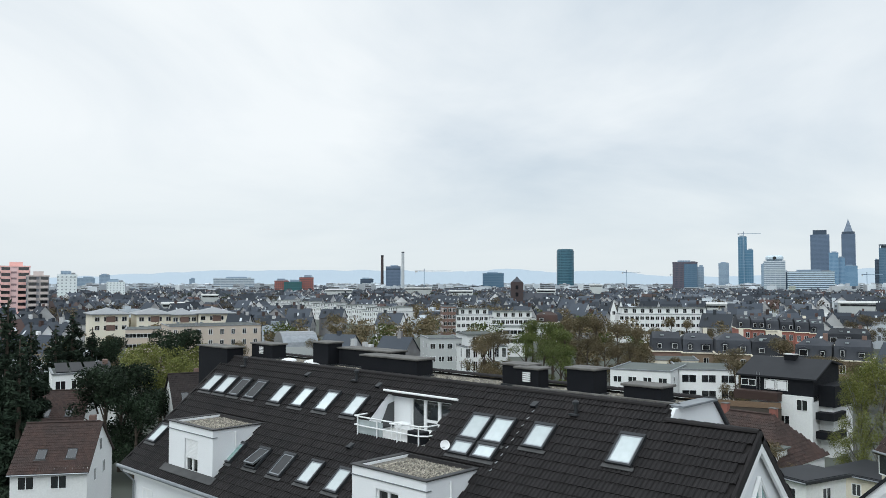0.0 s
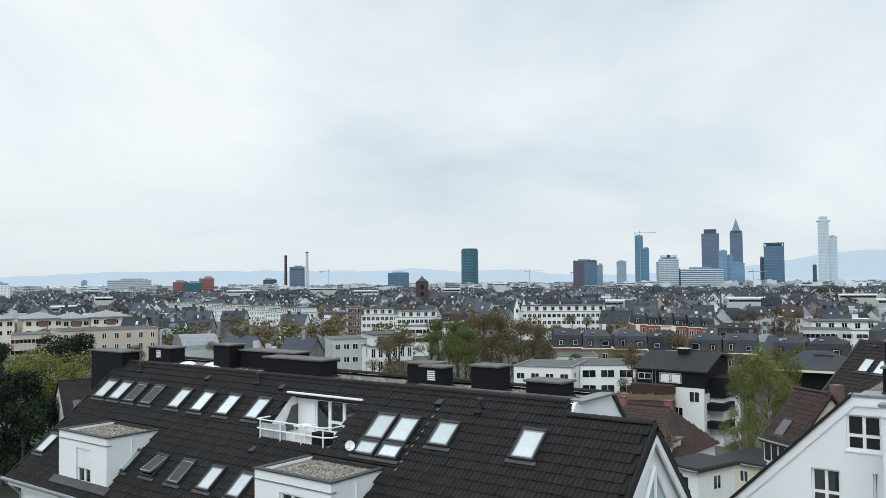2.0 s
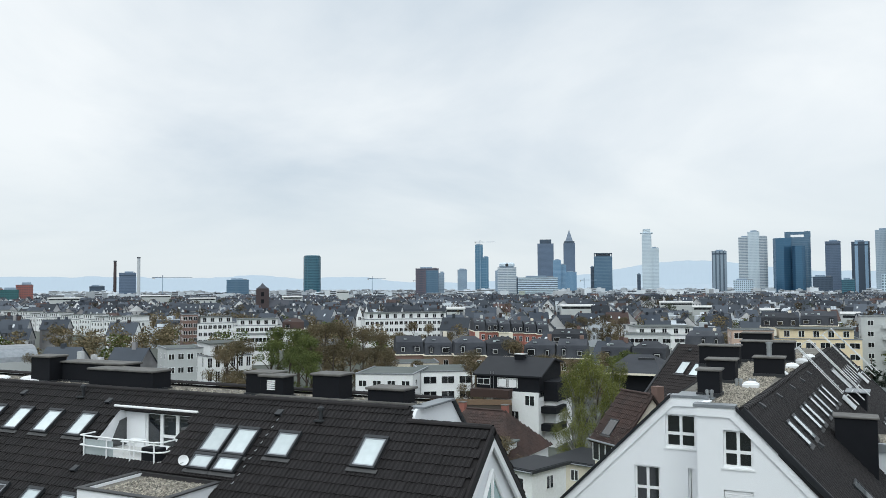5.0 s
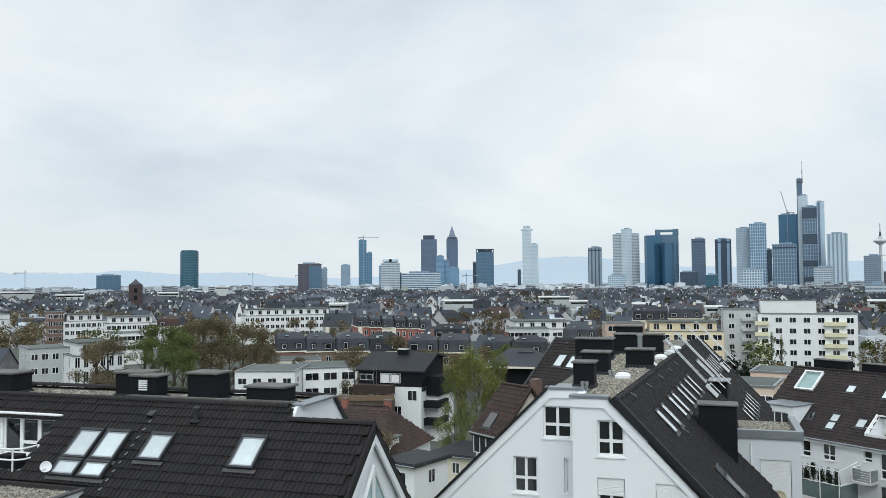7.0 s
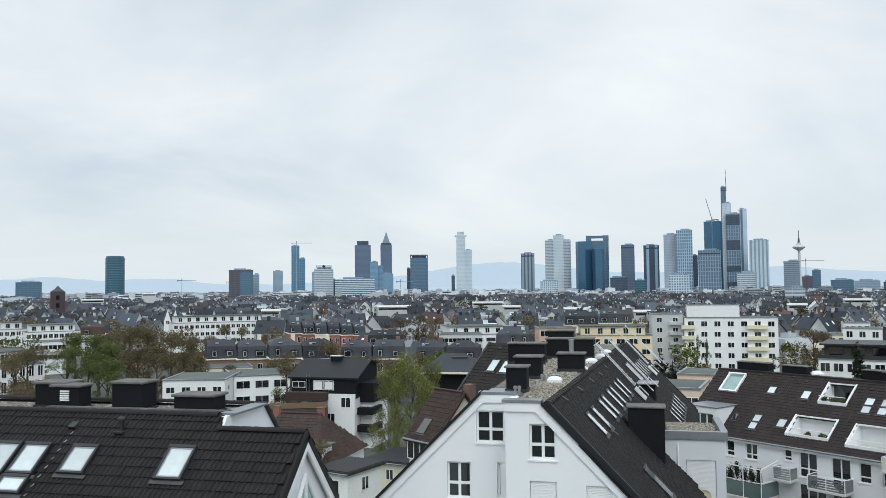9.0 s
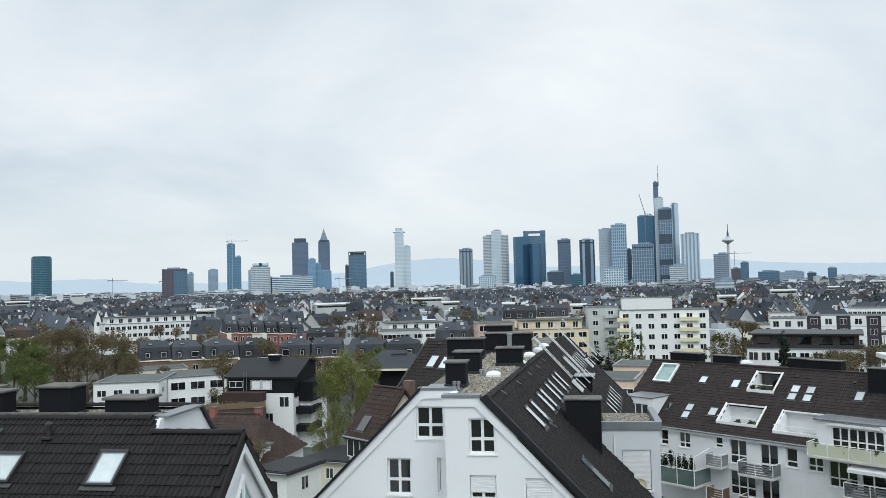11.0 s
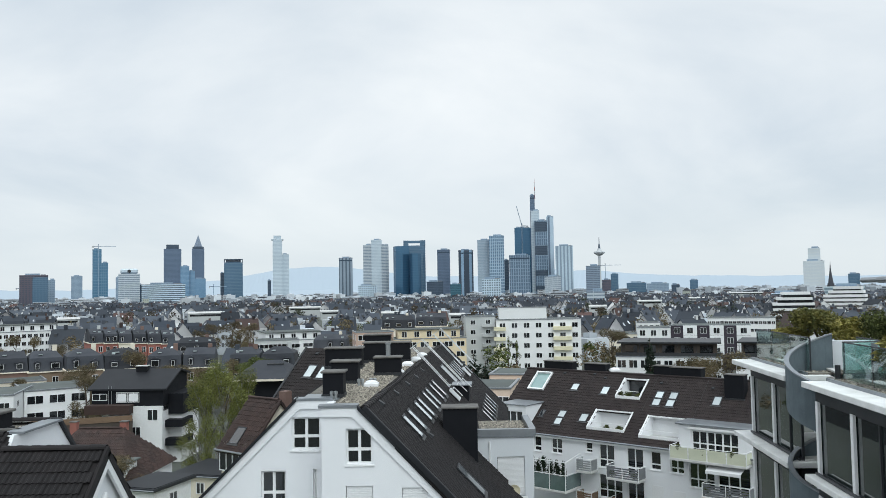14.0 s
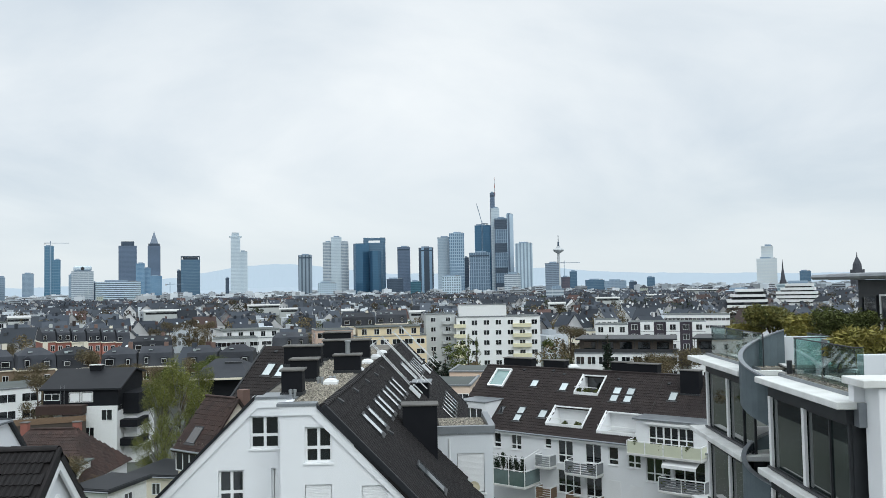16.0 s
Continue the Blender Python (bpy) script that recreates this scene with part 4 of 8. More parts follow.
def conifer(seed, h, spread, leaves, size, label):
    rnd = random.Random(seed)
    t = thing("conifer", label, "tree", pose(0, 0, -500))
    part("trunk", tube([(0, 0, -0.3), (0, 0, h * 0.5), (0, 0, h)], [0.022 * h, 0.014 * h, 0.003 * h], 7), BARK, t)
    blobs = []
    for k in range(26):
        f = k / 26
        ang, reach = k * 2.4 + rnd.uniform(-0.4, 0.4), spread * (1 - f * 0.92) * rnd.uniform(0.55, 1.0)
        zz = h * (0.12 + 0.86 * f)
        tip = (reach * math.cos(ang), reach * math.sin(ang), zz - reach * 0.25)
        if k % 3 == 0:
            part("branch", tube([(0, 0, zz), tip], [0.006 * h, 0.002 * h], 5), BARK, t)
        blobs.append((tip[0] * 0.6, tip[1] * 0.6, zz - reach * 0.12, max(reach * 0.55, 0.25), max(reach * 0.55, 0.25), h * 0.045))
    tagged(part("crown", cloud_mesh("needles", rnd, blobs, leaves, size, LEAF_DARK, 1.6), LEAF_DARK, t), kind="stuff")
    return t


def shrub(x, y, z, rx, ry, rz, mat, leaves, size, label, seed, long=1.0, category="shrub"):
    rnd = random.Random(seed)
    t = thing("shrub", label, category, pose(x, y, z))
    blobs = [(rnd.uniform(-0.5, 0.5) * rx, rnd.uniform(-0.5, 0.5) * ry, rz * rnd.uniform(0.45, 1.25), rx * rnd.uniform(0.4, 0.6), ry * rnd.uniform(0.4, 0.6), rz * rnd.uniform(0.35, 0.6)) for _ in range(11)]
    for k in range(5):
        part("stem", tube([(0, 0, 0), (blobs[k][0], blobs[k][1], blobs[k][2])], [0.03, 0.012], 5), BARK, t)
    tagged(part("foliage", cloud_mesh("foliage", rnd, blobs, leaves, size, mat, long), mat, t), kind="stuff")
    return t


def rail_panel(parent, x0, x1, y, z0, z1, mat, bars="glass", post=0.03):
    """A balcony front: posts, hand rail, and glass, slats or rods between them."""
    part("hand_rail", tube([(x0, y, z1), (x1, y, z1)], post, 6), WHITE_PAINT, parent)
    n = max(2, int((x1 - x0) / 1.3) + 1)
    for k in range(n):
        x = x0 + (x1 - x0) * k / (n - 1)
        part("post", tube([(x, y, z0 - 0.1), (x, y, z1)], post, 6), WHITE_PAINT, parent)
    if bars == "glass":
        for k in range(n - 1):
            a, b = x0 + (x1 - x0) * k / (n - 1), x0 + (x1 - x0) * (k + 1) / (n - 1)
            part("panel", boxes((a + 0.05, b - 0.05, y - 0.01, y + 0.01, z0, z1 - 0.08)), mat, parent)
    else:
        rows = 5
        for k in range(rows):
            zz = z0 + (z1 - z0 - 0.08) * k / rows
            part("slat", boxes((x0, x1, y + 0.03, y + 0.05, zz, zz + (z1 - z0) / rows * 0.62)), mat, parent)


# ---------------------------------------------------------------- brown roofed house with balconies
bh = thing("apartment_house", "white apartment house with brown tiled roof, terraces and balconies", "house", pose(16.63, 74.74, 0, 0, 0, -40))
CT = 38.5
CC, CS = math.cos(radians(CT)), math.sin(radians(CT))
on_c_local = slope((0, 0, 16.0), (1, 0, 0), CT)
BH = pose(16.63, 74.74, 0, 0, 0, -40)


def on_c(x, s, lift=0.0):
    return BH @ on_c_local(x, s, lift)


HOLES = ((-10.3, -8.5, 0.5, 2.83), (-0.7, 1.53, 0.65, 2.95), (-1.9, 1.55, 4.67, 6.85), (3.15, 6.55, 4.83, 7.14), (6.75, 13.5, 4.7, 8.2))


def c_keep(x, y):
    gx, s = -11.8 + x, 8.05 - y
    return not any(a < gx < b and c < s < d for a, b, c, d in HOLES) and gx > -11.8 + max(0, (s - 3.9)) * 0.35


tiled(bh, on_c_local(-11.8, 8.05), 25.0, 24, 0.33, 0.335, BROWN_TILE, c_keep)
for x0, x1, s0, s1 in ((-11.8, -1.9, 0, 8.05), (-1.9, 6.75, 0, 0.65), (-1.9, -0.7, 0.65, 4.67), (1.53, 6.75, 0.65, 4.67), (-0.7, 1.53, 2.95, 4.67), (-1.9, 6.75, 7.14, 8.05), (1.55, 3.15, 4.67, 7.14), (6.55, 6.75, 4.67, 7.14), (6.75, 13.2, 0, 4.7)):
    part("roof_deck", boxes((0, x1 - x0, 0, s1 - s0, -0.2, -0.02)), BROWN_TILE, bh, m=on_c_local(x0, s1))
C_WINDOWS = ((-7.02, 9.4, 0.76, 1.4, 1, 0.3), (-5.18, 9.4, 1.1, 1.4, 2, 0.3), (-1.71, 9.82, 0.67, 0.98, 1, 0.3), (-0.41, 8.75, 1.46, 1.95, 2, 0.35), (-0.48, 6.25, 2.2, 1.95, 3, 0.35), (2.19, 8.4, 1.49, 2.25, 2, 0.3), (2.19, 5.6, 1.49, 2.4, 2, 0.3), (4.33, 9.14, 0.89, 1.46, 1, 0.3), (6.05, 9.1, 1.13, 1.4, 2, 0.3), (7.6, 8.21, 2.05, 1.89, 3, 0.35), (9.9, 8.0, 2.5, 2.2, 3, 0.3))
part("wall", plate([(-11.5, 0), (13.2, 0), (13.2, 10.9), (-11.5, 10.9)], [(x, x + w, z, z + h) for x, z, w, h, n, r in C_WINDOWS], 0.3), RENDER_WHITE, bh, m=pose(0, -6.1, 0))
part("inner_wall", boxes((-11.5, 13.2, -3.4, -3.2, 0, 10.9)), RENDER_GREY, bh)
part("end_wall", prism(bmesh.new(), [(-11.6, -6.1, 0), (-11.6, 6, 0), (-11.6, 6, 11), (-11.6, 0, 15.8), (-11.6, -6.1, 10.9)], (0.3, 0, 0)), RENDER_WHITE, bh)
part("gutter", tube([(-11.8, -6.42, 10.98), (13.3, -6.42, 10.98)], 0.08, 6), ZINC, bh)
part("fascia", boxes((-11.7, 13.2, -6.35, -6.12, 10.72, 10.95)), WHITE_PAINT, bh)
part("ridge_cap", boxes((-11.8, 13.2, -0.12, 0.6, 15.98, 16.1)), BROWN_TILE, bh)
for x, z, w, h, n, r in C_WINDOWS:
    window(bh, x, z, w, h, -6.0, n, r)
for x, z0, z1, w in ((4.4, 6.2, 7.9, 1.0), (6.2, 6.3, 7.7, 1.1)):
    part("roller_shutter", boxes((x, x + w, -6.14, -6.11, z0, z1)), SHUTTER, bh, "closed white roller shutter")
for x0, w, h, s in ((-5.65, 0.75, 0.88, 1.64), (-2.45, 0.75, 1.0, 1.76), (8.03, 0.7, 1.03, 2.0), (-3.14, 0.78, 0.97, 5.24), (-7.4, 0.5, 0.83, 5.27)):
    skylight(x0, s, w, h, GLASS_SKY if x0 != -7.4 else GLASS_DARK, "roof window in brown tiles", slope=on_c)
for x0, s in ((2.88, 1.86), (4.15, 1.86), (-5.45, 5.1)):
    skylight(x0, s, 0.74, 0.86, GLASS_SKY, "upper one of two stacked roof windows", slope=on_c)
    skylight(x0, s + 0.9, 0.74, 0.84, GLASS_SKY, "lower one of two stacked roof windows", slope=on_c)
# big roof window with white frame
bw = thing("roof_window", "large tilted roof window in a white frame", "window", on_c(-10.3, 2.83), "roof windows")
part("frame", boxes((0, 1.8, 0, 0.14, -0.1, 0.2), (0, 1.8, 2.2, 2.33, -0.1, 0.25), (0, 0.14, 0.14, 2.2, -0.1, 0.2), (1.66, 1.8, 0.14, 2.2, -0.1, 0.2)), WHITE_PAINT, bw)
part("pane", boxes((0.12, 1.68, 0.12, 2.22, 0.0, 0.03)), GLASS_GREEN, bw)


def roof_terrace(x0, x1, s0, s1, label, dark=False):
    """A terrace sunk into the slope: floor, back and side walls, low front rail."""
    t = thing("roof_terrace", label, "terrace", BH, "roof terraces")
    y0, y1 = -s1 * CC, -s0 * CC
    fz_, top = 16 - s1 * CS, 16 - s0 * CS
    part("floor", boxes((x0, x1, y0, y1 + 0.6, fz_ - 0.25, fz_ - 0.1)), CONCRETE, t)
    part("back_wall", boxes((x0, x1, y1 + 0.5, y1 + 0.62, fz_ - 0.1, top)), GLASS_DARK if dark else SHUTTER, t)
    for sx in (x0, x1 - 0.1):
        part("cheek", prism(bmesh.new(), [(sx, y0, fz_ - 0.1), (sx, y1 + 0.5, fz_ - 0.1), (sx, y1 + 0.5, top), (sx, y1, top + 0.04), (sx, y0, fz_ + 0.1)], (0.1, 0, 0)), RENDER_WHITE, t)
    part("kerb", boxes((x0 - 0.08, x1 + 0.08, y0 - 0.1, y0 + 0.02, fz_ - 0.1, fz_ + 0.2)), WHITE_PAINT, t)
    part("lintel", boxes((x0 - 0.05, x1 + 0.05, y1 - 0.08, y1 + 0.62, top, top + 0.1)), WHITE_PAINT, t)
    for sx in (x0 - 0.1, x1):
        part("coping", prism(bmesh.new(), [(sx, y0 - 0.05, fz_ + 0.08), (sx, y1, top + 0.04), (sx, y1, top + 0.16), (sx, y0 - 0.05, fz_ + 0.2)], (0.1, 0, 0)), WHITE_PAINT, t)
    part("rail", tube([(x0, y0 - 0.02, fz_ + 0.62), (x1, y0 - 0.02, fz_ + 0.62)], 0.03, 6), WHITE_PAINT, t)
    return t


roof_terrace(-0.7, 1.53, 0.65, 2.95, "small roof terrace with dark glazing and plants", True)
roof_terrace(-1.9, 1.55, 4.67, 6.85, "white roof terrace with shuttered wall and potted plants")
roof_terrace(3.15, 6.55, 4.83, 7.14, "white roof terrace with pale shuttered wall")
for k, (x, s, r) in enumerate(((-0.4, 2.5, 0.35), (0.4, 2.5, 0.4), (1.15, 2.5, 0.35), (-0.3, 6.4, 0.3), (0.9, 6.4, 0.35), (1.3, 6.5, 0.3))):
    p = BH @ Vector((x, -s * CC, 16 - (2.95 if s < 3 else 6.85) * CS - 0.1))
    shrub(p.x, p.y, p.z, r, r, r * 1.1, LEAF_OLIVE, 260, 0.08, "green potted plant on a roof terrace", 40 + k)
# white end dormer
dm = thing("dormer", "white dormer with a window at the roof end", "dormer", BH)
part("front", plate([(-10.7, 10.9), (-7.75, 10.9), (-7.75, 13.3), (-10.7, 13.3)], [(-10.3, -8.2, 11.25, 12.75)], 0.2), RENDER_WHITE, dm, m=pose(0, -6.2, 0))
for sx in (-10.7, -7.95):
    part("cheek", prism(bmesh.new(), [(sx, -6.0, 10.9), (sx, -6.0, 13.3), (sx, -3.3, 13.3)], (0.2, 0, 0)), RENDER_WHITE, dm)
part("roof", bevelled(boxes((-10.85, -7.65, -6.32, -3.2, 13.3, 13.4)), 0.03), ZINC, dm)
window(dm, -10.3, 11.25, 2.1, 1.5, -6.1, 3, 0.3)
# wide bay in the roof with its long balcony
wb = thing("roof_bay", "wide white roof bay with windows above a long balcony", "bay", BH)
part("front", plate([(6.75, 10.6), (13.2, 10.6), (13.2, 13.0), (6.75, 13.0)], [(7.8, 11.5, 11.0, 12.6)], 0.2), RENDER_WHITE, wb, m=pose(0, -5.9, 0))
for k in range(3):
    window(wb, 7.8 + k * 1.233, 11.0, 1.233, 1.6, -5.8, 2, 0.4)
part("cheek", prism(bmesh.new(), [(6.75, -5.7, 10.9), (6.75, -5.7, 13.0), (6.75, -3.7, 13.05)], (0.2, 0, 0)), RENDER_WHITE, wb)
part("roof", bevelled(boxes((6.5, 13.4, -6.1, -3.5, 13.0, 13.15)), 0.03), ZINC, wb)
part("awning_box", boxes((7.6, 11.7, -6.12, -5.95, 12.72, 12.9)), WHITE_PAINT, wb)


def balcony(x0, x1, z, depth, front, label, bars="glass", mat=None, rail=1.0):
    t = thing("balcony", label, "balcony", BH, "balconies")
    part("slab", bevelled(boxes((x0, x1, -6.1 - depth, -6.1, z - 0.2, z)), 0.02), CONCRETE, t)
    rail_panel(t, x0, x1, -6.1 - depth + 0.05, z, z + rail, mat or GLASS_GREEN, bars)
    for sx in (x0 + 0.03, x1 - 0.03):
        part("side_rail", tube([(sx, -6.05 - depth, z + rail), (sx, -6.1, z + rail)], 0.03, 6), WHITE_PAINT, t)
        part("side_panel", boxes((sx - 0.01, sx + 0.01, -6.0 - depth, -6.15, z + 0.05, z + rail - 0.1)), mat or GLASS_GREEN, t)
    return t


CREAM = material("cream_balcony_panel", (0.62, 0.64, 0.50), 0.5, (0.55, 0.57, 0.45), 1, 20, 0.5, 0.05)
GREYSLAT = material("grey_balcony_slat", (0.16, 0.17, 0.18), 0.5, (0.12, 0.13, 0.14), 1, 20, 0.5, 0.05)
WOODSLAT = material("brown_wood_slat", (0.20, 0.13, 0.08), 0.7, (0.13, 0.085, 0.055), 3, 30, 0.6, 0.2, stretch=(1, 1, 6))
balcony(6.6, 12.6, 10.6, 1.3, 0, "long balcony with cream panels and white posts", "glass", CREAM, 0.95)
balcony(1.0, 3.9, 8.35, 1.4, 0, "balcony with grey slats and a white rail", "slats", GREYSLAT)
balcony(1.0, 3.9, 5.6, 1.4, 0, "balcony with brown wooden slats", "slats", WOODSLAT)
balcony(-2.0, -0.55, 8.5, 1.2, 0, "small corner balcony with pale slats", "slats", STEEL)
balcony(-2.0, -0.55, 5.8, 1.2, 0, "small corner balcony with brown slats", "slats", WOODSLAT)
balcony(9.2, 12.8, 8.0, 1.4, 0, "balcony with grey slats below an awning", "slats", GREYSLAT)
DARK_PANEL = glass("dark_green_panel_glass", (0.11, 0.165, 0.165), 0.08)
balcony(-7.0, -2.2, 6.9, 2.6, 0, "large balcony with dark green glass panels and white posts", "glass", DARK_PANEL, 1.3)
balcony(-7.0, -2.2, 3.9, 2.6, 0, "large balcony with dark green glass panels and white posts", "glass", DARK_PANEL, 1.1)
# glazed wind screen with cypress pots on the large balcony
ws = thing("wind_screen", "white framed wind screen over the large balcony", "screen", BH)
for x in (-7.0, -5.4, -3.8, -2.2):
    part("post", tube([(x, -8.65, 8.2), (x, -8.65, 9.3)], 0.04, 6), WHITE_PAINT, ws)
part("top_rail", tube([(-7.0, -6.2, 9.7), (-7.0, -8.65, 9.3), (-2.2, -8.65, 9.3), (-2.2, -6.2, 9.7)], 0.04, 6), WHITE_PAINT, ws)
for k in range(7):
    p = BH @ Vector((-6.6 + k * 0.66, -8.2, 8.0 if k % 2 else 7.8))
    shrub(p.x, p.y, p.z - 0.3, 0.34, 0.34, 1.1, LEAF_EVER, 1500, 0.05, "narrow potted cypress on a balcony", 60 + k)
aw = thing("awning", "pale striped fabric awning half rolled out", "awning", BH)
part("cloth", prism(bmesh.new(), [(9.5, -6.2, 10.35), (9.5, -7.5, 9.95), (9.5, -7.5, 9.98), (9.5, -6.2, 10.4)], (2.7, 0, 0)), SHUTTER, aw)
part("valance", boxes((9.5, 12.2, -7.52, -7.49, 9.75, 9.98)), SHUTTER, aw)
for k, (x, z) in enumerate(((9.5, 8.3), (12.4, 8.3), (11.0, 8.2), (1.4, 8.5), (3.4, 8.5), (7.2, 11.2), (9.2, 11.1), (11.6, 11.2))):
    p = BH @ Vector((x, -7.2, z))
    shrub(p.x, p.y, p.z - 0.1, 0.3, 0.3, 0.35, LEAF_OLIVE, 200, 0.08, "green balcony plant in a pot", 80 + k)
for x, w, h in ((-8.5, 3.2, 0.75), (-4.4, 2.3, 0.7), (2.4, 1.6, 0.8), (4.6, 2.8, 0.75), (9.7, 1.6, 1.6)):
    p = BH @ Vector((x, 0.9, 15.6))
    ch = chimney(p.x, p.y, p.z, w, 0.9, h + 0.5)
    ch.matrix_basis = BH @ pose(x, 0.9 if x < 9 else -1.3, 15.6 if x < 9 else 14.6)
for x in (-2.6, 8.6):
    p = BH @ Vector((x, 1.0, 16.1))
    roof_dome(p.x, p.y, p.z, 1.0)
for x, s in ((-7.2, 0.5), (-4.0, 0.4), (-2.7, 0.8), (2.9, 1.0), (7.6, 1.2)):
    tile_vent(on_c(x, s))
for x in (-3.9, 2.35, 7.0):
    seam = thing("conductor_wire", "thin grey lightning conductor down the tiles", "wire", pose(0, 0, 0), "lightning conductors")
    part("wire", tube([on_c(x, 0.1, 0.1).translation[:], on_c(x, 4.5, 0.1).translation[:]], 0.010, 5), LEAD, seam)

# ---------------------------------------------------------------- near house with glass bays, roof terrace and round stair
TH = pose(11.04, 21.06, 0, 0, 0, -4)
th = thing("terrace_house", "white house with glazed bays, slab eaves and roof terrace", "house", TH)
STONE = material("pale_stone_slab", (0.80, 0.81, 0.80), 0.85, (0.62, 0.63, 0.61), 1.2, 25, 0.6, 0.25)
STAIR_GREY = material("grey_textured_render", (0.125, 0.160, 0.180), 0.9, (0.088, 0.115, 0.13), 1.5, 45, 0.6, 0.7)
CLEAR = glass("clear_balustrade_glass", (0.62, 0.84, 0.80), 0.02)
CLEAR.node_tree.nodes["Principled BSDF"].inputs["Transmission Weight"].default_value = 0.97
# slow two-tone mottle painted in where reflections would vary the panes
BAYGLASS = glass("bay_window_glass", (0.004, 0.009, 0.010), 0.015, 0.0, (0.022, 0.032, 0.031), 0.55)
for y0, y1, dx, ye in ((0.0, 6.1, 0.0, 5.75), (7.8, 14.4, 0.22, 13.6)):
    for z in (20.8, 17.8, 14.8):
        part("eave_slab", bevelled(boxes((0, 1.6, y0, y1, z - 0.2, z)), 0.02), STONE, th, "weathered pale stone eave slab")
        part("beam", boxes((0.35 + dx, 0.8 + dx, y0 + 0.25, ye + 0.1, z - 0.62, z - 0.2)), DARK_METAL, th)
        part("sill_rail", tube([(0.3 + dx, y0 + 0.2, z - 2.93), (0.3 + dx, ye + 0.1, z - 2.93)], 0.05, 6), DARK_METAL, th)
        bayw = part("bay_window", boxes((0.42 + dx, 0.50 + dx, y0 + 0.3, y0 + 0.38, z - 3.0, z - 0.6), (0.42 + dx, 0.50 + dx, ye, ye + 0.08, z - 3.0, z - 0.6), (0.42 + dx, 0.50 + dx, y0 + 0.38, ye, z - 0.68, z - 0.6), (0.42 + dx, 0.50 + dx, y0 + 0.38, ye, z - 3.0, z - 2.9)), DARK_METAL, th)
        n = 3
        for k in range(n):
            a = y0 + 0.38 + (ye - y0 - 0.38) * (0, 0.2, 0.5, 1)[k]
            b = y0 + 0.38 + (ye - y0 - 0.38) * (0, 0.2, 0.5, 1)[k + 1]
            part("pane", boxes((0.45 + dx, 0.47 + dx, a + 0.02, b - 0.02, z - 2.9, z - 0.68)), BAYGLASS, bayw)
            if k:
                part("mullion", boxes((0.40 + dx, 0.50 + dx, a - 0.035, a + 0.035, z - 2.9, z - 0.68)), DARK_METAL, bayw)
        for yy in (ye, y0 + 0.38 + (ye - y0 - 0.38) * 0.5):
            part("column", boxes((0.33 + dx, 0.42 + dx, yy - 0.1, yy + 0.1, z - 3.0, z - 0.62)), WHITE_PAINT, th)
        part("room_back", boxes((3.0, 3.1, y0 + 0.3, ye - 0.1, z - 3.0, z - 0.2)), RENDER_GREY, th)
        part("room_floor", boxes((0.5 + dx, 3.0, y0 + 0.3, ye - 0.1, z - 3.0, z - 2.95)), CONCRETE, th)
    part("roof_bed", boxes((0.85, 8.0, y0 + 0.15, y1, 20.8, 20.86)), GRAVEL, th)
    part("drip_edge", boxes((0.78, 0.85, y0 + 0.05, y1 - 0.05, 20.8, 20.9)), ZINC, th)
    pebbles("gravel", 0.9, 2.4, y0 + 0.3, y1 - 0.1, 20.86, 700, th, 31, 0.05)
part("corner_panel", boxes((0.5, 1.2, 0.26, 0.32, 0, 20.2)), DARK_METAL, th)
part("fascia", boxes((0.52, 2.0, -0.1, 0.2, 20.15, 20.78)), ZINC, th)
part("end_wall", bevelled(boxes((0.72, 9.0, -0.75, 0.0, 0, 21.25)), 0.02), RENDER_WHITE, th, "plain white rendered end wall")
part("coping", bevelled(boxes((0.30, 9.0, -0.85, 0.35, 21.25, 21.45)), 0.02), STONE, th)
part("parapet", boxes((0.45, 1.4, 0.0, 0.3, 20.8, 21.25)), RENDER_WHITE, th)
part("inner_wall", boxes((4.0, 4.2, -0.5, 15.0, 0, 20.8)), RENDER_WHITE, th)
part("planter_wall", boxes((1.5, 8.0, 1.6, 2.0, 20.8, 21.85)), RENDER_GREY, th)
part("planter_wall", boxes((1.9, 8.0, 8.9, 9.2, 20.8, 21.9)), RENDER_GREY, th)
# glass balustrades
bal = thing("balustrade", "green tinted glass balustrade round the roof terrace", "balustrade", TH)
for x0, y0, x1, y1 in ((1.25, 1.6, 1.25, 3.7), (1.25, 3.75, 1.25, 5.8), (1.25, 5.85, 2.6, 5.85), (1.1, 8.4, 1.1, 10.4), (1.1, 10.45, 1.1, 12.5), (1.1, 12.55, 1.1, 14.5), (1.25, 1.6, 1.5, 1.6), (2.7, 5.9, 2.7, 8.3)):
    bx = prism(bmesh.new(), [(x0, y0, 20.9), (x1, y1, 20.9), (x1, y1, 22.05), (x0, y0, 22.05)], (0.015, 0.015, 0))
    part("glass_pane", bx, CLEAR, bal)
    part("top_rail", tube([(x0, y0, 22.07), (x1, y1, 22.07)], 0.022, 6), DARK_METAL, bal)
for x, y in ((1.25, 3.72), (1.25, 5.82), (2.65, 5.85), (1.1, 8.4), (1.1, 10.42), (1.1, 12.5), (1.1, 14.5)):
    part("post", tube([(x + 0.05, y, 20.8), (x + 0.05, y, 22.07)], 0.025, 6), DARK_METAL, bal)
post = thing("stair_post", "grey steel newel post at the stair head", "post", TH @ pose(2.15, 5.6, 20.8))
part("column", lathe([(0.10, 0), (0.10, 1.25)], 16), ZINC, post)
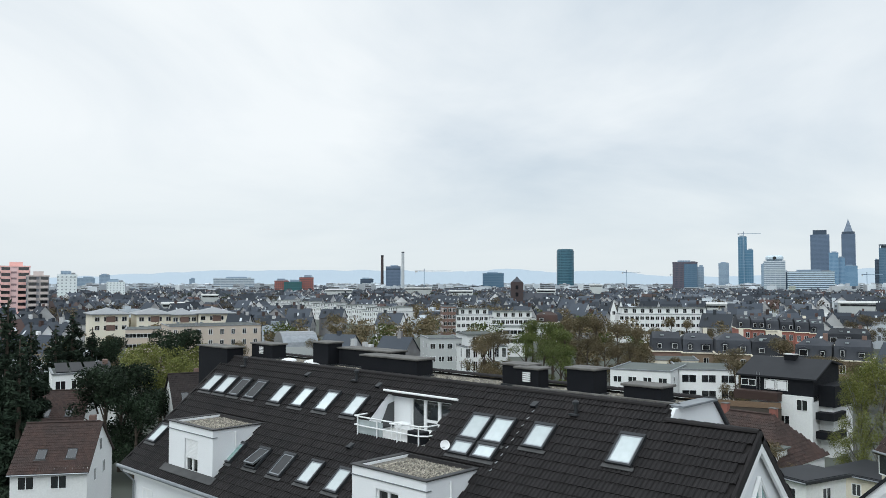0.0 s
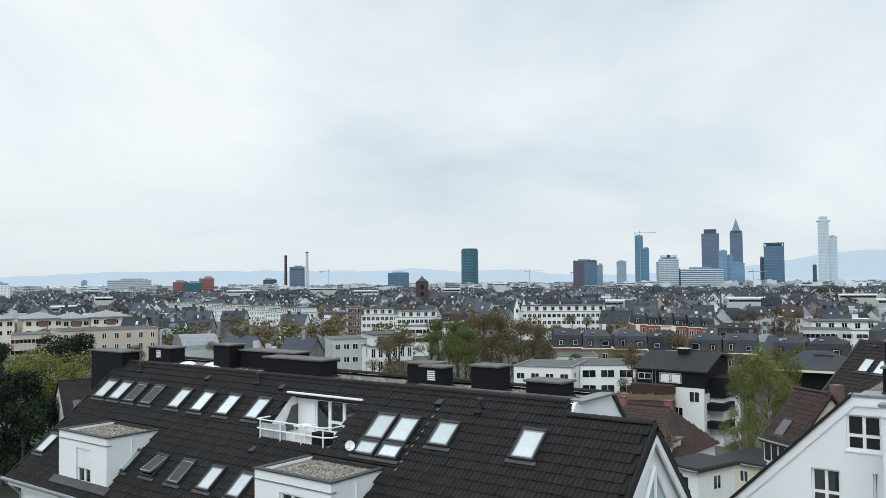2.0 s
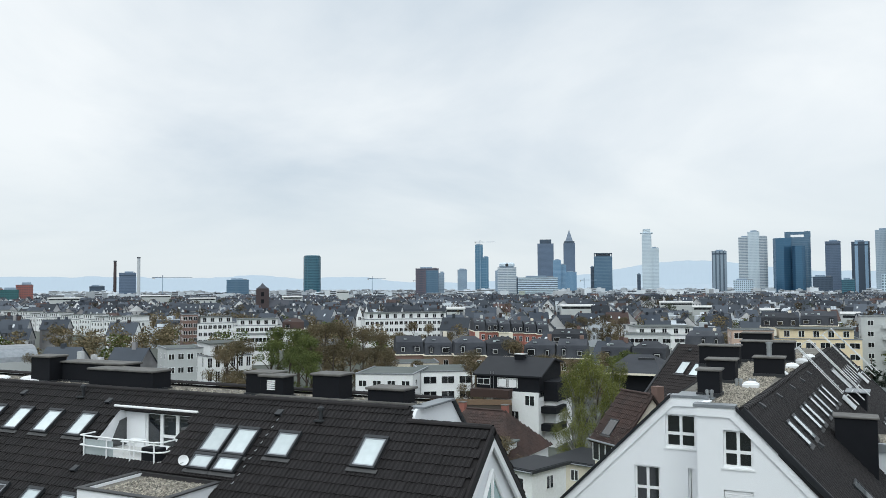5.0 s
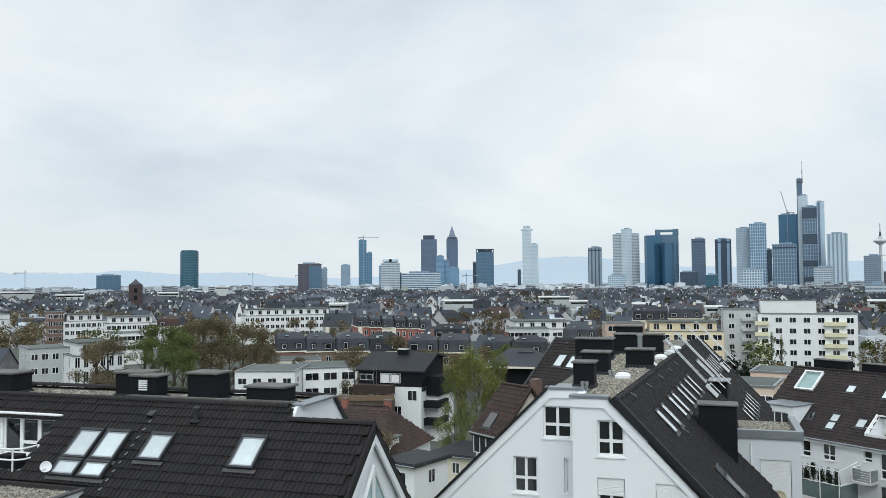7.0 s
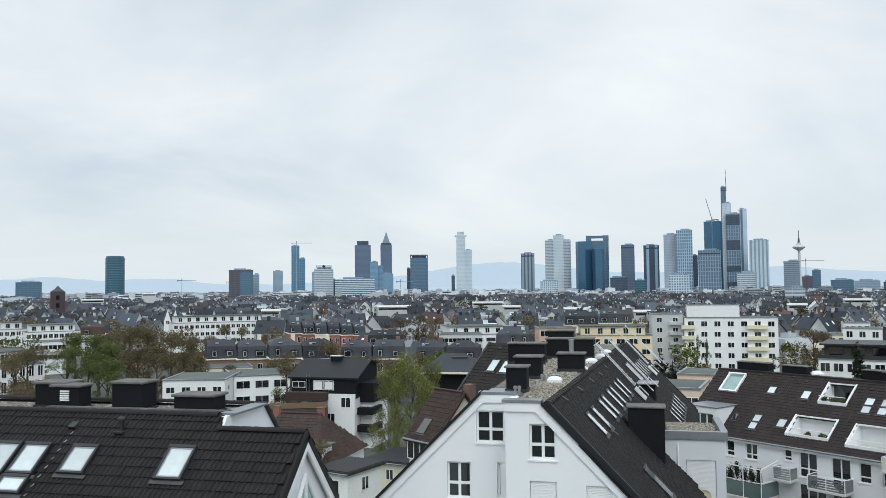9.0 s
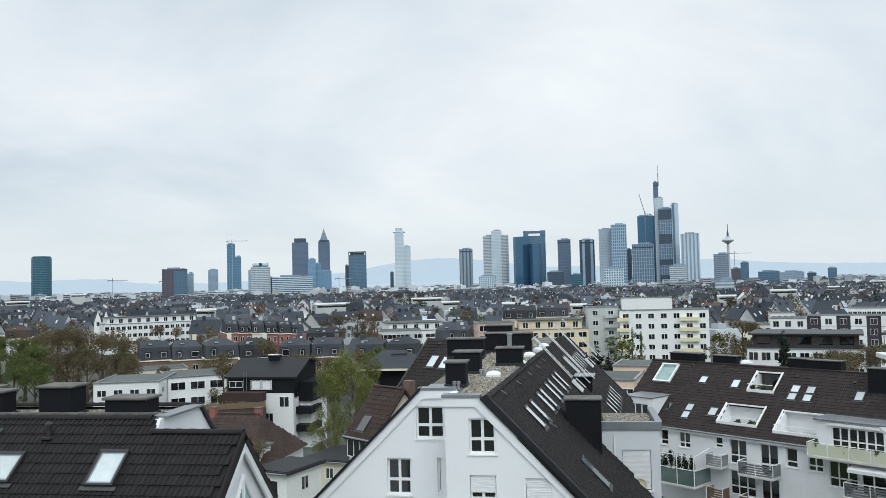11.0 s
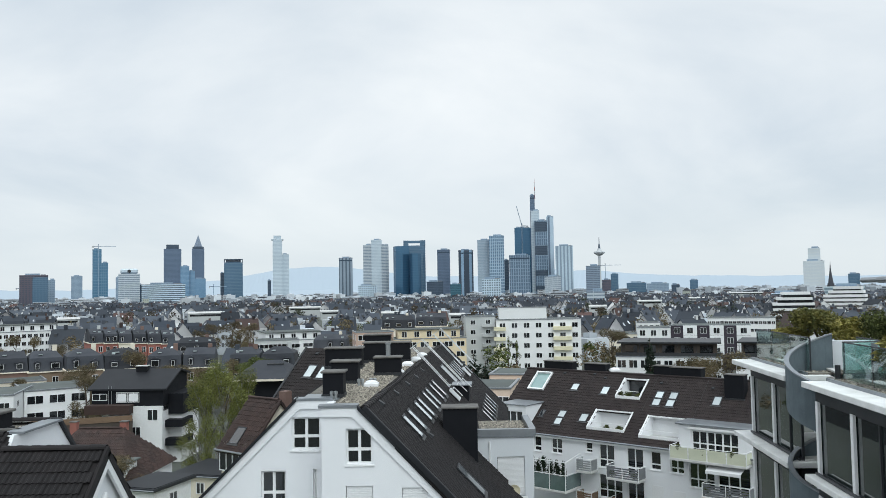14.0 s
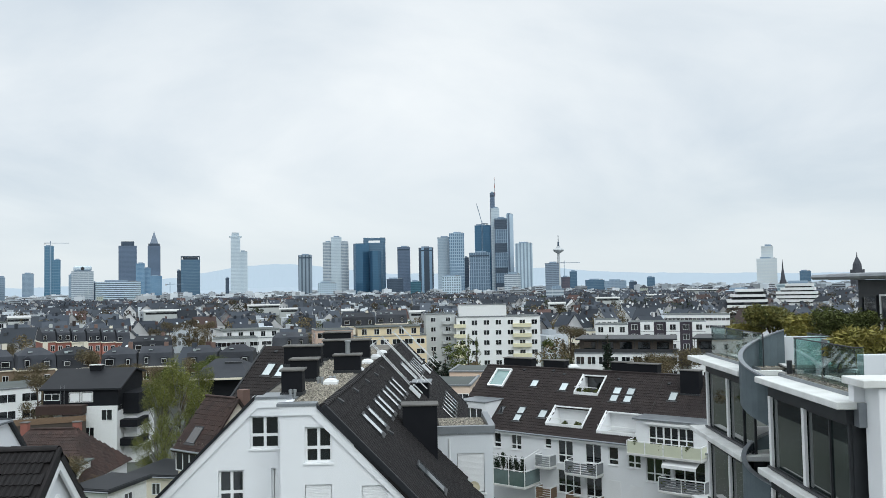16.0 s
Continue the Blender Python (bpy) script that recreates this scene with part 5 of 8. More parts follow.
# round stair: helical wall, treads, centre pole
st = thing("round_stair", "grey rendered round outside stair winding down", "stairs", pose(13.15, 28.15, 0))
bm = bmesh.new()
rings = []
for k in range(97):
    turn = k / 96 * 2.6 * math.tau + radians(70)
    top = 22.15 - (k / 96 * 2.6) * 3.5
    rings.append([bm.verts.new((r * math.cos(turn), r * math.sin(turn), z)) for r, z in ((1.65, top - 1.55), (1.65, top), (1.55, top), (1.55, top - 1.55))])
for a, b in zip(rings, rings[1:]):
    for k in range(4):
        bm.faces.new((a[k], a[(k + 1) % 4], b[(k + 1) % 4], b[k]))
bmesh.ops.recalc_face_normals(bm, faces=bm.faces[:])
part("stair_wall", bm, STAIR_GREY, st)
bm = bmesh.new()
rings = []
for k in range(97):
    turn = k / 96 * 2.6 * math.tau + radians(70)
    top = 22.16 - (k / 96 * 2.6) * 3.5
    rings.append([bm.verts.new((r * math.cos(turn), r * math.sin(turn), z)) for r, z in ((1.68, top - 0.01), (1.68, top + 0.04), (1.52, top + 0.04), (1.52, top - 0.01))])
for a, b in zip(rings, rings[1:]):
    for k in range(4):
        bm.faces.new((a[k], a[(k + 1) % 4], b[(k + 1) % 4], b[k]))
part("wall_cap", bm, ZINC, st, "grey metal capping on the stair wall")
for k in range(44):
    turn, z = k / 44 * 2.6 * math.tau + radians(70), 20.9 - (k / 44 * 2.6) * 3.5
    part("tread", prism(bmesh.new(), [(0.08, -0.03, z), (1.55, -0.24, z), (1.55, 0.24, z), (0.08, 0.03, z)], (0, 0, 0.06)), CONCRETE, st, m=pose(0, 0, 0, 0, 0, math.degrees(turn)))
part("pole", lathe([(0.09, 10), (0.09, 21.2)], 12), DARK_METAL, st)
# penthouse behind with its curved eave
ph = thing("penthouse", "dark glazed penthouse with a thin curved roof", "house", pose(19.6, 30.5, 0, 0, 0, -4))
part("eave", bevelled(boxes((-1.0, 8, -1.2, 8, 23.98, 24.22)), 0.1), ZINC, ph, "thin grey curved roof edge")
part("eave_lip", tube([(-0.95, -1.2, 24.1), (-1.35, 2.0, 24.1), (-0.95, 6, 24.1)], 0.14, 8), ZINC, ph)
part("wall", plate([(-0.6, 20.8), (8, 20.8), (8, 23.95), (-0.6, 23.95)], [(-0.3, 0.6, 20.9, 23.3), (1.2, 4.0, 21.2, 23.3)], 0.2), DARK_METAL, ph)
part("side_wall", boxes((-0.6, -0.4, 0.2, 4.0, 20.8, 23.95)), DARK_METAL, ph)
window(ph, 0, 0, 0.95, 2.4, 0, 1, 0, sill=False, m=pose(-0.72, 2.0, 20.95, 0, 0, -90))
window(ph, 0, 0, 1.3, 2.2, 0, 1, 0, frame_mat=DARK_METAL, sill=False, m=pose(-0.70, 3.6, 21.1, 0, 0, -90))
window(ph, -0.3, 20.9, 0.9, 2.4, 0.05, 1, 0, sill=False)
window(ph, 1.2, 21.2, 2.8, 2.1, 0.05, 3, 0, frame_mat=DARK_METAL, sill=False)
# terrace plants
for k, (x, y, z, rx, ry, rz, mat, n, size, long, lab) in enumerate((
        (15.85, 35.6, 21.6, 1.3, 1.2, 0.85, LEAF_TERRACE, 11000, 0.055, 1.3, "dense evergreen shrub in a terrace planter"),
        (16.95, 34.9, 21.5, 1.0, 0.9, 0.6, LEAF_YELLOW, 6500, 0.06, 1.6, "yellow green shrub in a terrace planter"),
        (14.9, 36.2, 21.5, 0.9, 0.7, 0.4, LEAF_YELLOW, 4500, 0.06, 1.6, "low yellow green shrub in a terrace planter"),
        (16.8, 31.2, 21.5, 1.3, 1.1, 0.85, LEAF_OLIVE, 11000, 0.055, 1.3, "dense evergreen shrub in a terrace planter"),
        (13.5, 24.3, 21.4, 1.2, 0.5, 0.7, LEAF_YELLOW, 5200, 0.07, 2.4, "yellow striped bamboo in a terrace planter"),
        (15.3, 24.4, 21.5, 1.2, 0.6, 0.9, LEAF_YELLOW, 5200, 0.07, 2.4, "tall yellow striped bamboo in a terrace planter"),
        (17.2, 27.5, 21.5, 1.3, 0.9, 1.0, LEAF_OLIVE, 6000, 0.06, 1.6, "green shrub behind the bamboo"))):
    shrub(x, y, z, rx, ry, rz, mat, n, size, lab, 100 + k, long)

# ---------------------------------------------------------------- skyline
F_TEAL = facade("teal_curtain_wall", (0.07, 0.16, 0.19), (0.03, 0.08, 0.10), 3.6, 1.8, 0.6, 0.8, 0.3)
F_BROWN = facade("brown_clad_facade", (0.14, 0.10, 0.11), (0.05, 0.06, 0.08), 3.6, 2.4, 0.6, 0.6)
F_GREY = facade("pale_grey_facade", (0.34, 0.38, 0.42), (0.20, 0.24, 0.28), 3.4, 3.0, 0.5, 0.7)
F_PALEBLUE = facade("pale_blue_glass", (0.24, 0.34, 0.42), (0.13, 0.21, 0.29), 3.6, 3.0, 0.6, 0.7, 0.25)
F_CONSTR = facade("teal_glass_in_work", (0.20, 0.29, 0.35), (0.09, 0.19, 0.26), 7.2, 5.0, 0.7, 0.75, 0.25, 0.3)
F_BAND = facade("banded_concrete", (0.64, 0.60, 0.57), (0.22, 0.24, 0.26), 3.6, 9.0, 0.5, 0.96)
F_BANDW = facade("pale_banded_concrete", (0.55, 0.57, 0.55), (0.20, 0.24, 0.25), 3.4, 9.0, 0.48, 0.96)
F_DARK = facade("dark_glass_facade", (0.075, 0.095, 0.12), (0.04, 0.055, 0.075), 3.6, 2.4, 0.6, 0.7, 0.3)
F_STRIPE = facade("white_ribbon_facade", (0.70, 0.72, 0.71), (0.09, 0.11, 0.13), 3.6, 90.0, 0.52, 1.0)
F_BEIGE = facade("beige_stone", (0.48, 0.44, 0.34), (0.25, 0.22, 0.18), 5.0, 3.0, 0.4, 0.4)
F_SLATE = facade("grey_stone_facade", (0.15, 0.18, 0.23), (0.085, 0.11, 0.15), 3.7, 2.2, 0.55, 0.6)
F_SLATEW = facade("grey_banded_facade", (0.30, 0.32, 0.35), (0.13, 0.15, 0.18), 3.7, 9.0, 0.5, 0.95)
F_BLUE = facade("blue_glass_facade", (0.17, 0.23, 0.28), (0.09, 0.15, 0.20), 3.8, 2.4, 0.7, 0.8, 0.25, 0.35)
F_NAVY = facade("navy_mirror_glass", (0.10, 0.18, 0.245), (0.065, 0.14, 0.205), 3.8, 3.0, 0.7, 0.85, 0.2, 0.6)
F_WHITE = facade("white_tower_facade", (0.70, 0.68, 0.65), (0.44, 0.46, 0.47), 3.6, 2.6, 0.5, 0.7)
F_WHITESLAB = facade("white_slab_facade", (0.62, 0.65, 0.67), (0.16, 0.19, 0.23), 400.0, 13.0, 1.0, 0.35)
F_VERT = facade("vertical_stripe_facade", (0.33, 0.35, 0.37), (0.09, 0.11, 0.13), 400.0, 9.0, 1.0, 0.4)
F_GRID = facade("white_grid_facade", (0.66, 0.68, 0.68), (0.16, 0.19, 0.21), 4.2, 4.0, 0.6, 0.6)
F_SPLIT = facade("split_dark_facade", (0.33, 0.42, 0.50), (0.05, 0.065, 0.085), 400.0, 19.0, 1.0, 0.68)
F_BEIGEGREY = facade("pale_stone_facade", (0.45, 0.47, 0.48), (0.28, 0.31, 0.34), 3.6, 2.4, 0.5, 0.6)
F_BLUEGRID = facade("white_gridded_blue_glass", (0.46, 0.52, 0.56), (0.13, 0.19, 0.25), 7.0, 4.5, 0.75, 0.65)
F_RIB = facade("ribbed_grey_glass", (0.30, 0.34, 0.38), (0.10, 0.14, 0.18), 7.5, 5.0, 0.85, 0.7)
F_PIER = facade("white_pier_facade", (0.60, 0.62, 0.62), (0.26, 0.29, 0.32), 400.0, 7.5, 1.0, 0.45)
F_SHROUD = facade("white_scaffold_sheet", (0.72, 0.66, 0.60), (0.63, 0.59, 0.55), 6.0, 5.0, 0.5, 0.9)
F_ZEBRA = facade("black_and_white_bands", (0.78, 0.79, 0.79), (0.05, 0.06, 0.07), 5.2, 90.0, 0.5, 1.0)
# pink made paler than the render itself, as haze would
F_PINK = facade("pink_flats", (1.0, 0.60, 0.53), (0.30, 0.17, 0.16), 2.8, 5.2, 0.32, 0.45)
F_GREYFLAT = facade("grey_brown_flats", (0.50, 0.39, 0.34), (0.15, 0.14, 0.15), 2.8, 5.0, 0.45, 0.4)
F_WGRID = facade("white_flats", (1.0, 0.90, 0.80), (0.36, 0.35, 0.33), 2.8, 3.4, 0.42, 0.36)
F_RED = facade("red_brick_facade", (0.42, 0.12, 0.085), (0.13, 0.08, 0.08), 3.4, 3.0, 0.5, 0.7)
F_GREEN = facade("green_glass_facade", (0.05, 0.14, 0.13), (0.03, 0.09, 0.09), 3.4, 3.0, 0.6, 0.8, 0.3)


def tower_base(name, label, x, y, rot):
    cat = "tower" if name.endswith("tower") else "building"
    return thing(name, label, cat, pose(x, y, 0, 0, 0, rot), "city skyline")


def box_tower(name, label, x, y, rot, w, d, h, mat):
    """A slab tower: shaft, recessed plant storeys, parapet, corner piers and plant rooms on the roof."""
    t = tower_base(name, label, x, y, rot)
    part("body", boxes((-w / 2, w / 2, -d / 2, d / 2, 0, h - 2.5)), mat, t)
    part("parapet", boxes((-w / 2 - 0.2, w / 2 + 0.2, -d / 2 - 0.2, d / 2 + 0.2, h - 2.5, h)), mat, t)
    rnd = random.Random(int(abs(x) * 3 + y))
    cut = rnd.uniform(-0.1, 0.15)
    part("roof_plant", boxes((-w * (0.30 - cut), w * (0.22 + cut), -d * 0.3, d * 0.25, h, h + 3.2)), F_GREY, t)
    part("roof_plant", boxes((w * (0.24 + cut), w * 0.42, -d * 0.2, d * 0.3, h, h + 1.6)), ZINC, t)
    if h > 60 and mat in (F_SLATE, F_VERT, F_RIB, F_SPLIT):
        part("plant_storey", boxes((-w / 2 + 0.8, w / 2 - 0.8, -d / 2 - 0.12, -d / 2 + 0.2, h - 8.5, h - 5.5)), F_DARK, t)
    return t


def round_tower(name, label, x, y, rot, w, d, h, mat):
    t = tower_base(name, label, x, y, rot)
    r = w / 2
    part("body", lathe([(r, 0), (r, h - 4)], 48), mat, t)
    part("crown", lathe([(r * 0.94, h - 4), (r * 0.94, h - 1), (r * 0.8, h)], 48), mat, t)
    return t


def crown_tower(name, label, x, y, rot, w, d, h, mat):
    t = tower_base(name, label, x, y, rot)
    part("body", boxes((-w / 2, w / 2, -d / 2, d / 2, 0, h - 10)), mat, t)
    part("crown", bevelled(boxes((-w * 0.42, w * 0.42, -d * 0.42, d * 0.42, h - 10, h)), 3.0), F_WHITE, t)
    part("round_sign", tube([(0, -d * 0.42 - 0.4, h - 5), (0, -d * 0.42 - 0.05, h - 5)], 3.2, 20), DARK_METAL, t)
    return t


def stepped_tower(name, label, x, y, rot, w, d, h, mat):
    t = tower_base(name, label, x, y, rot)
    part("body", boxes((-w / 2, w / 2, -d / 2, d / 2, 0, h - 13)), mat, t)
    part("upper_step", boxes((-w * 0.36, w * 0.36, -d * 0.4, d * 0.4, h - 13, h)), F_DARK, t)
    return t


def pyramid_tower(name, label, x, y, rot, w, d, h, mat):
    t = tower_base(name, label, x, y, rot)
    part("body", boxes((-w / 2, w / 2, -d / 2, d / 2, 0, h - 8)), mat, t)
    part("drum", lathe([(w * 0.47, h - 8), (w * 0.47, h)], 32), F_DARK, t)
    part("pyramid", lathe([(w * 0.47, h), (w * 0.03, h + 40), (w * 0.01, h + 44)], 4), F_SLATE, t, m=pose(0, 0, 0, 0, 0, 45))
    return t


def framed_tower(name, label, x, y, rot, w, d, h, mat):
    t = tower_base(name, label, x, y, rot)
    part("body", boxes((-w / 2, w / 2, -d / 2, d / 2, 0, h - 9)), mat, t)
    part("top_frame", boxes((-w / 2, w / 2, -d / 2, d / 2, h - 2, h), (-w / 2, -w / 2 + 2, -d / 2, d / 2, h - 9, h - 2), (w / 2 - 2, w / 2, -d / 2, d / 2, h - 9, h - 2)), F_DARK, t)
    part("plant_room", boxes((-w * 0.4, w * 0.4, -d * 0.35, d * 0.35, h - 9, h - 3)), F_DARK, t)
    return t


def cap_tower(name, label, x, y, rot, w, d, h, mat):
    t = tower_base(name, label, x, y, rot)
    part("body", boxes((-w / 2, w / 2, -d / 2, d / 2, 0, h - 8)), mat, t)
    part("cap", bevelled(boxes((-w * 0.66, w * 0.66, -d * 0.5, d * 0.5, h - 8, h - 5)), 0.8), F_WHITE, t)
    part("plant_room", boxes((-w * 0.4, w * 0.4, -d * 0.4, d * 0.4, h - 5, h + 4)), F_WHITE, t)
    return t


def gabled_tower(name, label, x, y, rot, w, d, h, mat):
    t = tower_base(name, label, x, y, rot)
    part("body", boxes((-w / 2, w / 2, -d / 2, d / 2, 0, h - 4)), mat, t)
    part("roof", lathe([(w * 0.75, h - 4), (w * 0.1, h), (0.05, h + 1)], 4), SLATE, t, m=pose(0, 0, 0, 0, 0, 45))
    return t


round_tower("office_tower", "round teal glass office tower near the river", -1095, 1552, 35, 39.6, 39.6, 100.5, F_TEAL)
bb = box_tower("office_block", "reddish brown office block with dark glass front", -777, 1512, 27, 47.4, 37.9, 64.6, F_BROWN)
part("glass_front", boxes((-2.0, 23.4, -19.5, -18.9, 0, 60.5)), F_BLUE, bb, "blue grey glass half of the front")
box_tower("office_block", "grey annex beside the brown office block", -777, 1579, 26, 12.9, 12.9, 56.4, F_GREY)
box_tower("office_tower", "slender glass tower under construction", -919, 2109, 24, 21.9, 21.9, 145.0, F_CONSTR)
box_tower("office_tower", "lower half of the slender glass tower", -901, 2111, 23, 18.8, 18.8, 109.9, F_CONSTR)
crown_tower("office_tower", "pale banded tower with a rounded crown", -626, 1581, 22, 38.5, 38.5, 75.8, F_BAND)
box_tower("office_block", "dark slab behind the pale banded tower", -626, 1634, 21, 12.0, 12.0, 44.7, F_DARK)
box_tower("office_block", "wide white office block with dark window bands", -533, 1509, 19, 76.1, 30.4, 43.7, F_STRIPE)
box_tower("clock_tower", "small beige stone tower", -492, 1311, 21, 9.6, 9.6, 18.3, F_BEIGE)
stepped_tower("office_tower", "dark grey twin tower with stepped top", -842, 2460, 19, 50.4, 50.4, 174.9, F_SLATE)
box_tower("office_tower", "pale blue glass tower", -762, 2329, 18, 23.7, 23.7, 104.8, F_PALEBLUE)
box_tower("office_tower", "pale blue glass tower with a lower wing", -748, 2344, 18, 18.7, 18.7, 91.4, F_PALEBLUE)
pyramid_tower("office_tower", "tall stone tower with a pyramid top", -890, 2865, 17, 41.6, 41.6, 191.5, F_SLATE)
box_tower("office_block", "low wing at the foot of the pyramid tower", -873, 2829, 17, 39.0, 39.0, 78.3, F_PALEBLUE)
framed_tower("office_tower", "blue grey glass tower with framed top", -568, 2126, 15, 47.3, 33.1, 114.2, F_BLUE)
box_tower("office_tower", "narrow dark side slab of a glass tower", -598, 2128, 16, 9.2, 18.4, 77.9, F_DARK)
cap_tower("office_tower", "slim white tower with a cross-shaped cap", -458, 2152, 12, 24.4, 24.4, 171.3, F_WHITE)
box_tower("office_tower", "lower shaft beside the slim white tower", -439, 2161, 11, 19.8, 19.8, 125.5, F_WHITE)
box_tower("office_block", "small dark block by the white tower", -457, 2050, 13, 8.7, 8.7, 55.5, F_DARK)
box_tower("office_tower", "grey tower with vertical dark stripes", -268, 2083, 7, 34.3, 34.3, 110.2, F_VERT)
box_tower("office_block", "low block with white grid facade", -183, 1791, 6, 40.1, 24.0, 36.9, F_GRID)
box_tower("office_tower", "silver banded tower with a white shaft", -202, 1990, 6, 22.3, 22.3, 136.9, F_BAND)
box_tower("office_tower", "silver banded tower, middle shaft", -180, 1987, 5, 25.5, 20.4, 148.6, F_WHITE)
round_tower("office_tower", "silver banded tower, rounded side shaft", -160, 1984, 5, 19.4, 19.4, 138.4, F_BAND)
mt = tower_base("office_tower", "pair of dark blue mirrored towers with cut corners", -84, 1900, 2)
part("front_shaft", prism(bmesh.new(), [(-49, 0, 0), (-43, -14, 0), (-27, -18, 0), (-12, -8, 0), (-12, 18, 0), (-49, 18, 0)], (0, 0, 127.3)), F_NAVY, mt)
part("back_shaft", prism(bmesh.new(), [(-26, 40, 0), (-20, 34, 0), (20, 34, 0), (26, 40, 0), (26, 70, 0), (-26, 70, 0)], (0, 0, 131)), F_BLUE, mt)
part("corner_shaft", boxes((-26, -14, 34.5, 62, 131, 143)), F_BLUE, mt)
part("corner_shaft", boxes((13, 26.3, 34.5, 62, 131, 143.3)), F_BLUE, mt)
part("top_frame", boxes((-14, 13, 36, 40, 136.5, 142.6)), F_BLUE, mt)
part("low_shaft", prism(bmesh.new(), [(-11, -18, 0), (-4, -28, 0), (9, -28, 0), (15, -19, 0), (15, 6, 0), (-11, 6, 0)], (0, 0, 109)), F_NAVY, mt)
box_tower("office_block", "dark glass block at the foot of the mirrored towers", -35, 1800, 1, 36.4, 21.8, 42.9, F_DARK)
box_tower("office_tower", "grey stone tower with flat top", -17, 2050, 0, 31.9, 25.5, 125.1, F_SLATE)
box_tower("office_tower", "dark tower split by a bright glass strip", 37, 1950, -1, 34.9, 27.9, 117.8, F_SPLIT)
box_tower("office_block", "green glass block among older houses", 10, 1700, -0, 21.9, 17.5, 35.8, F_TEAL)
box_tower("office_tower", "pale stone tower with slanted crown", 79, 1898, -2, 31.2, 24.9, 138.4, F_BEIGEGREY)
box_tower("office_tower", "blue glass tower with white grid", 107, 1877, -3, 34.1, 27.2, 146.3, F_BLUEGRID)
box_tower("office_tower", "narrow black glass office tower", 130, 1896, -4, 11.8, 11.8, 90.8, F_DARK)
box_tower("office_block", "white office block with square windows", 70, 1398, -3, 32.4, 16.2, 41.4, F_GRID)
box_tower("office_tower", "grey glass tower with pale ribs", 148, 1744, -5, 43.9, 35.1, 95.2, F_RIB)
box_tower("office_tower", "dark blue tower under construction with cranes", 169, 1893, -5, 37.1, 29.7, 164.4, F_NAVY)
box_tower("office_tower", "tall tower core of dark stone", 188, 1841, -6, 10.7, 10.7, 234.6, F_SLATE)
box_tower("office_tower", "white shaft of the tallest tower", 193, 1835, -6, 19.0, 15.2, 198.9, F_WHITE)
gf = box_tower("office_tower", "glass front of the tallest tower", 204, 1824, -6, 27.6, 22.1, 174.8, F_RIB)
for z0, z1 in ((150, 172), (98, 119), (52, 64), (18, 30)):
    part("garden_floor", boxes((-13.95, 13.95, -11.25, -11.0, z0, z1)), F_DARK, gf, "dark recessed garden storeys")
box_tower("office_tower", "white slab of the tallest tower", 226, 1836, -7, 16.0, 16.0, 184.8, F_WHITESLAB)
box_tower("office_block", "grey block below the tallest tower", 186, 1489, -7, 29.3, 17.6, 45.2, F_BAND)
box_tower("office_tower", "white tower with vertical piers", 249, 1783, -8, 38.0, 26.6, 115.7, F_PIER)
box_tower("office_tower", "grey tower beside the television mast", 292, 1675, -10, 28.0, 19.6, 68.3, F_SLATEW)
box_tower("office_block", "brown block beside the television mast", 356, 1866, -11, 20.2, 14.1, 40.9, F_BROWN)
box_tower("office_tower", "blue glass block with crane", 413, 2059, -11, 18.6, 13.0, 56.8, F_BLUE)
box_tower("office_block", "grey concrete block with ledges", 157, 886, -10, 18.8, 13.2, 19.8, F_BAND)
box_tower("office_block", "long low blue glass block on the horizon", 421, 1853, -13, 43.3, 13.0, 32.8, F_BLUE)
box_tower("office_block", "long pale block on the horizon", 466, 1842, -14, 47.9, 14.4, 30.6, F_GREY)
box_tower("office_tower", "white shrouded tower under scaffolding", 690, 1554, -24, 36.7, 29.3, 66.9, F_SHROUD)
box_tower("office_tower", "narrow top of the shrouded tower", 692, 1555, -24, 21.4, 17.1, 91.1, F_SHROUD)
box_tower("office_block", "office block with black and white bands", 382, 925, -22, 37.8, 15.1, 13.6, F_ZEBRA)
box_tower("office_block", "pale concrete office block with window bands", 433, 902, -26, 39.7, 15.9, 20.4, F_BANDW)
box_tower("office_block", "small blue tower on the horizon", 627, 2109, -17, 20.0, 12.0, 38.7, F_BLUE)
box_tower("office_block", "dark block on the horizon", 477, 1736, -15, 16.6, 9.9, 27.1, F_DARK)
gabled_tower("office_block", "pale ruined style tower with a roof", 360, 1249, -16, 11.9, 11.9, 20.7, F_BEIGE)
box_tower("office_block", "pale office block on the horizon", 1016, 2063, -26, 26.6, 16.0, 47.2, F_BLUE)
PINK = material("pink_balcony_render", (0.86, 0.52, 0.48), 0.9, (0.80, 0.48, 0.44), 0.3, 6, 0.5, 0.05)
PALE_FRONT = material("pale_balcony_front", (0.62, 0.54, 0.52), 0.9, (0.55, 0.48, 0.46), 0.3, 6, 0.5, 0.05)


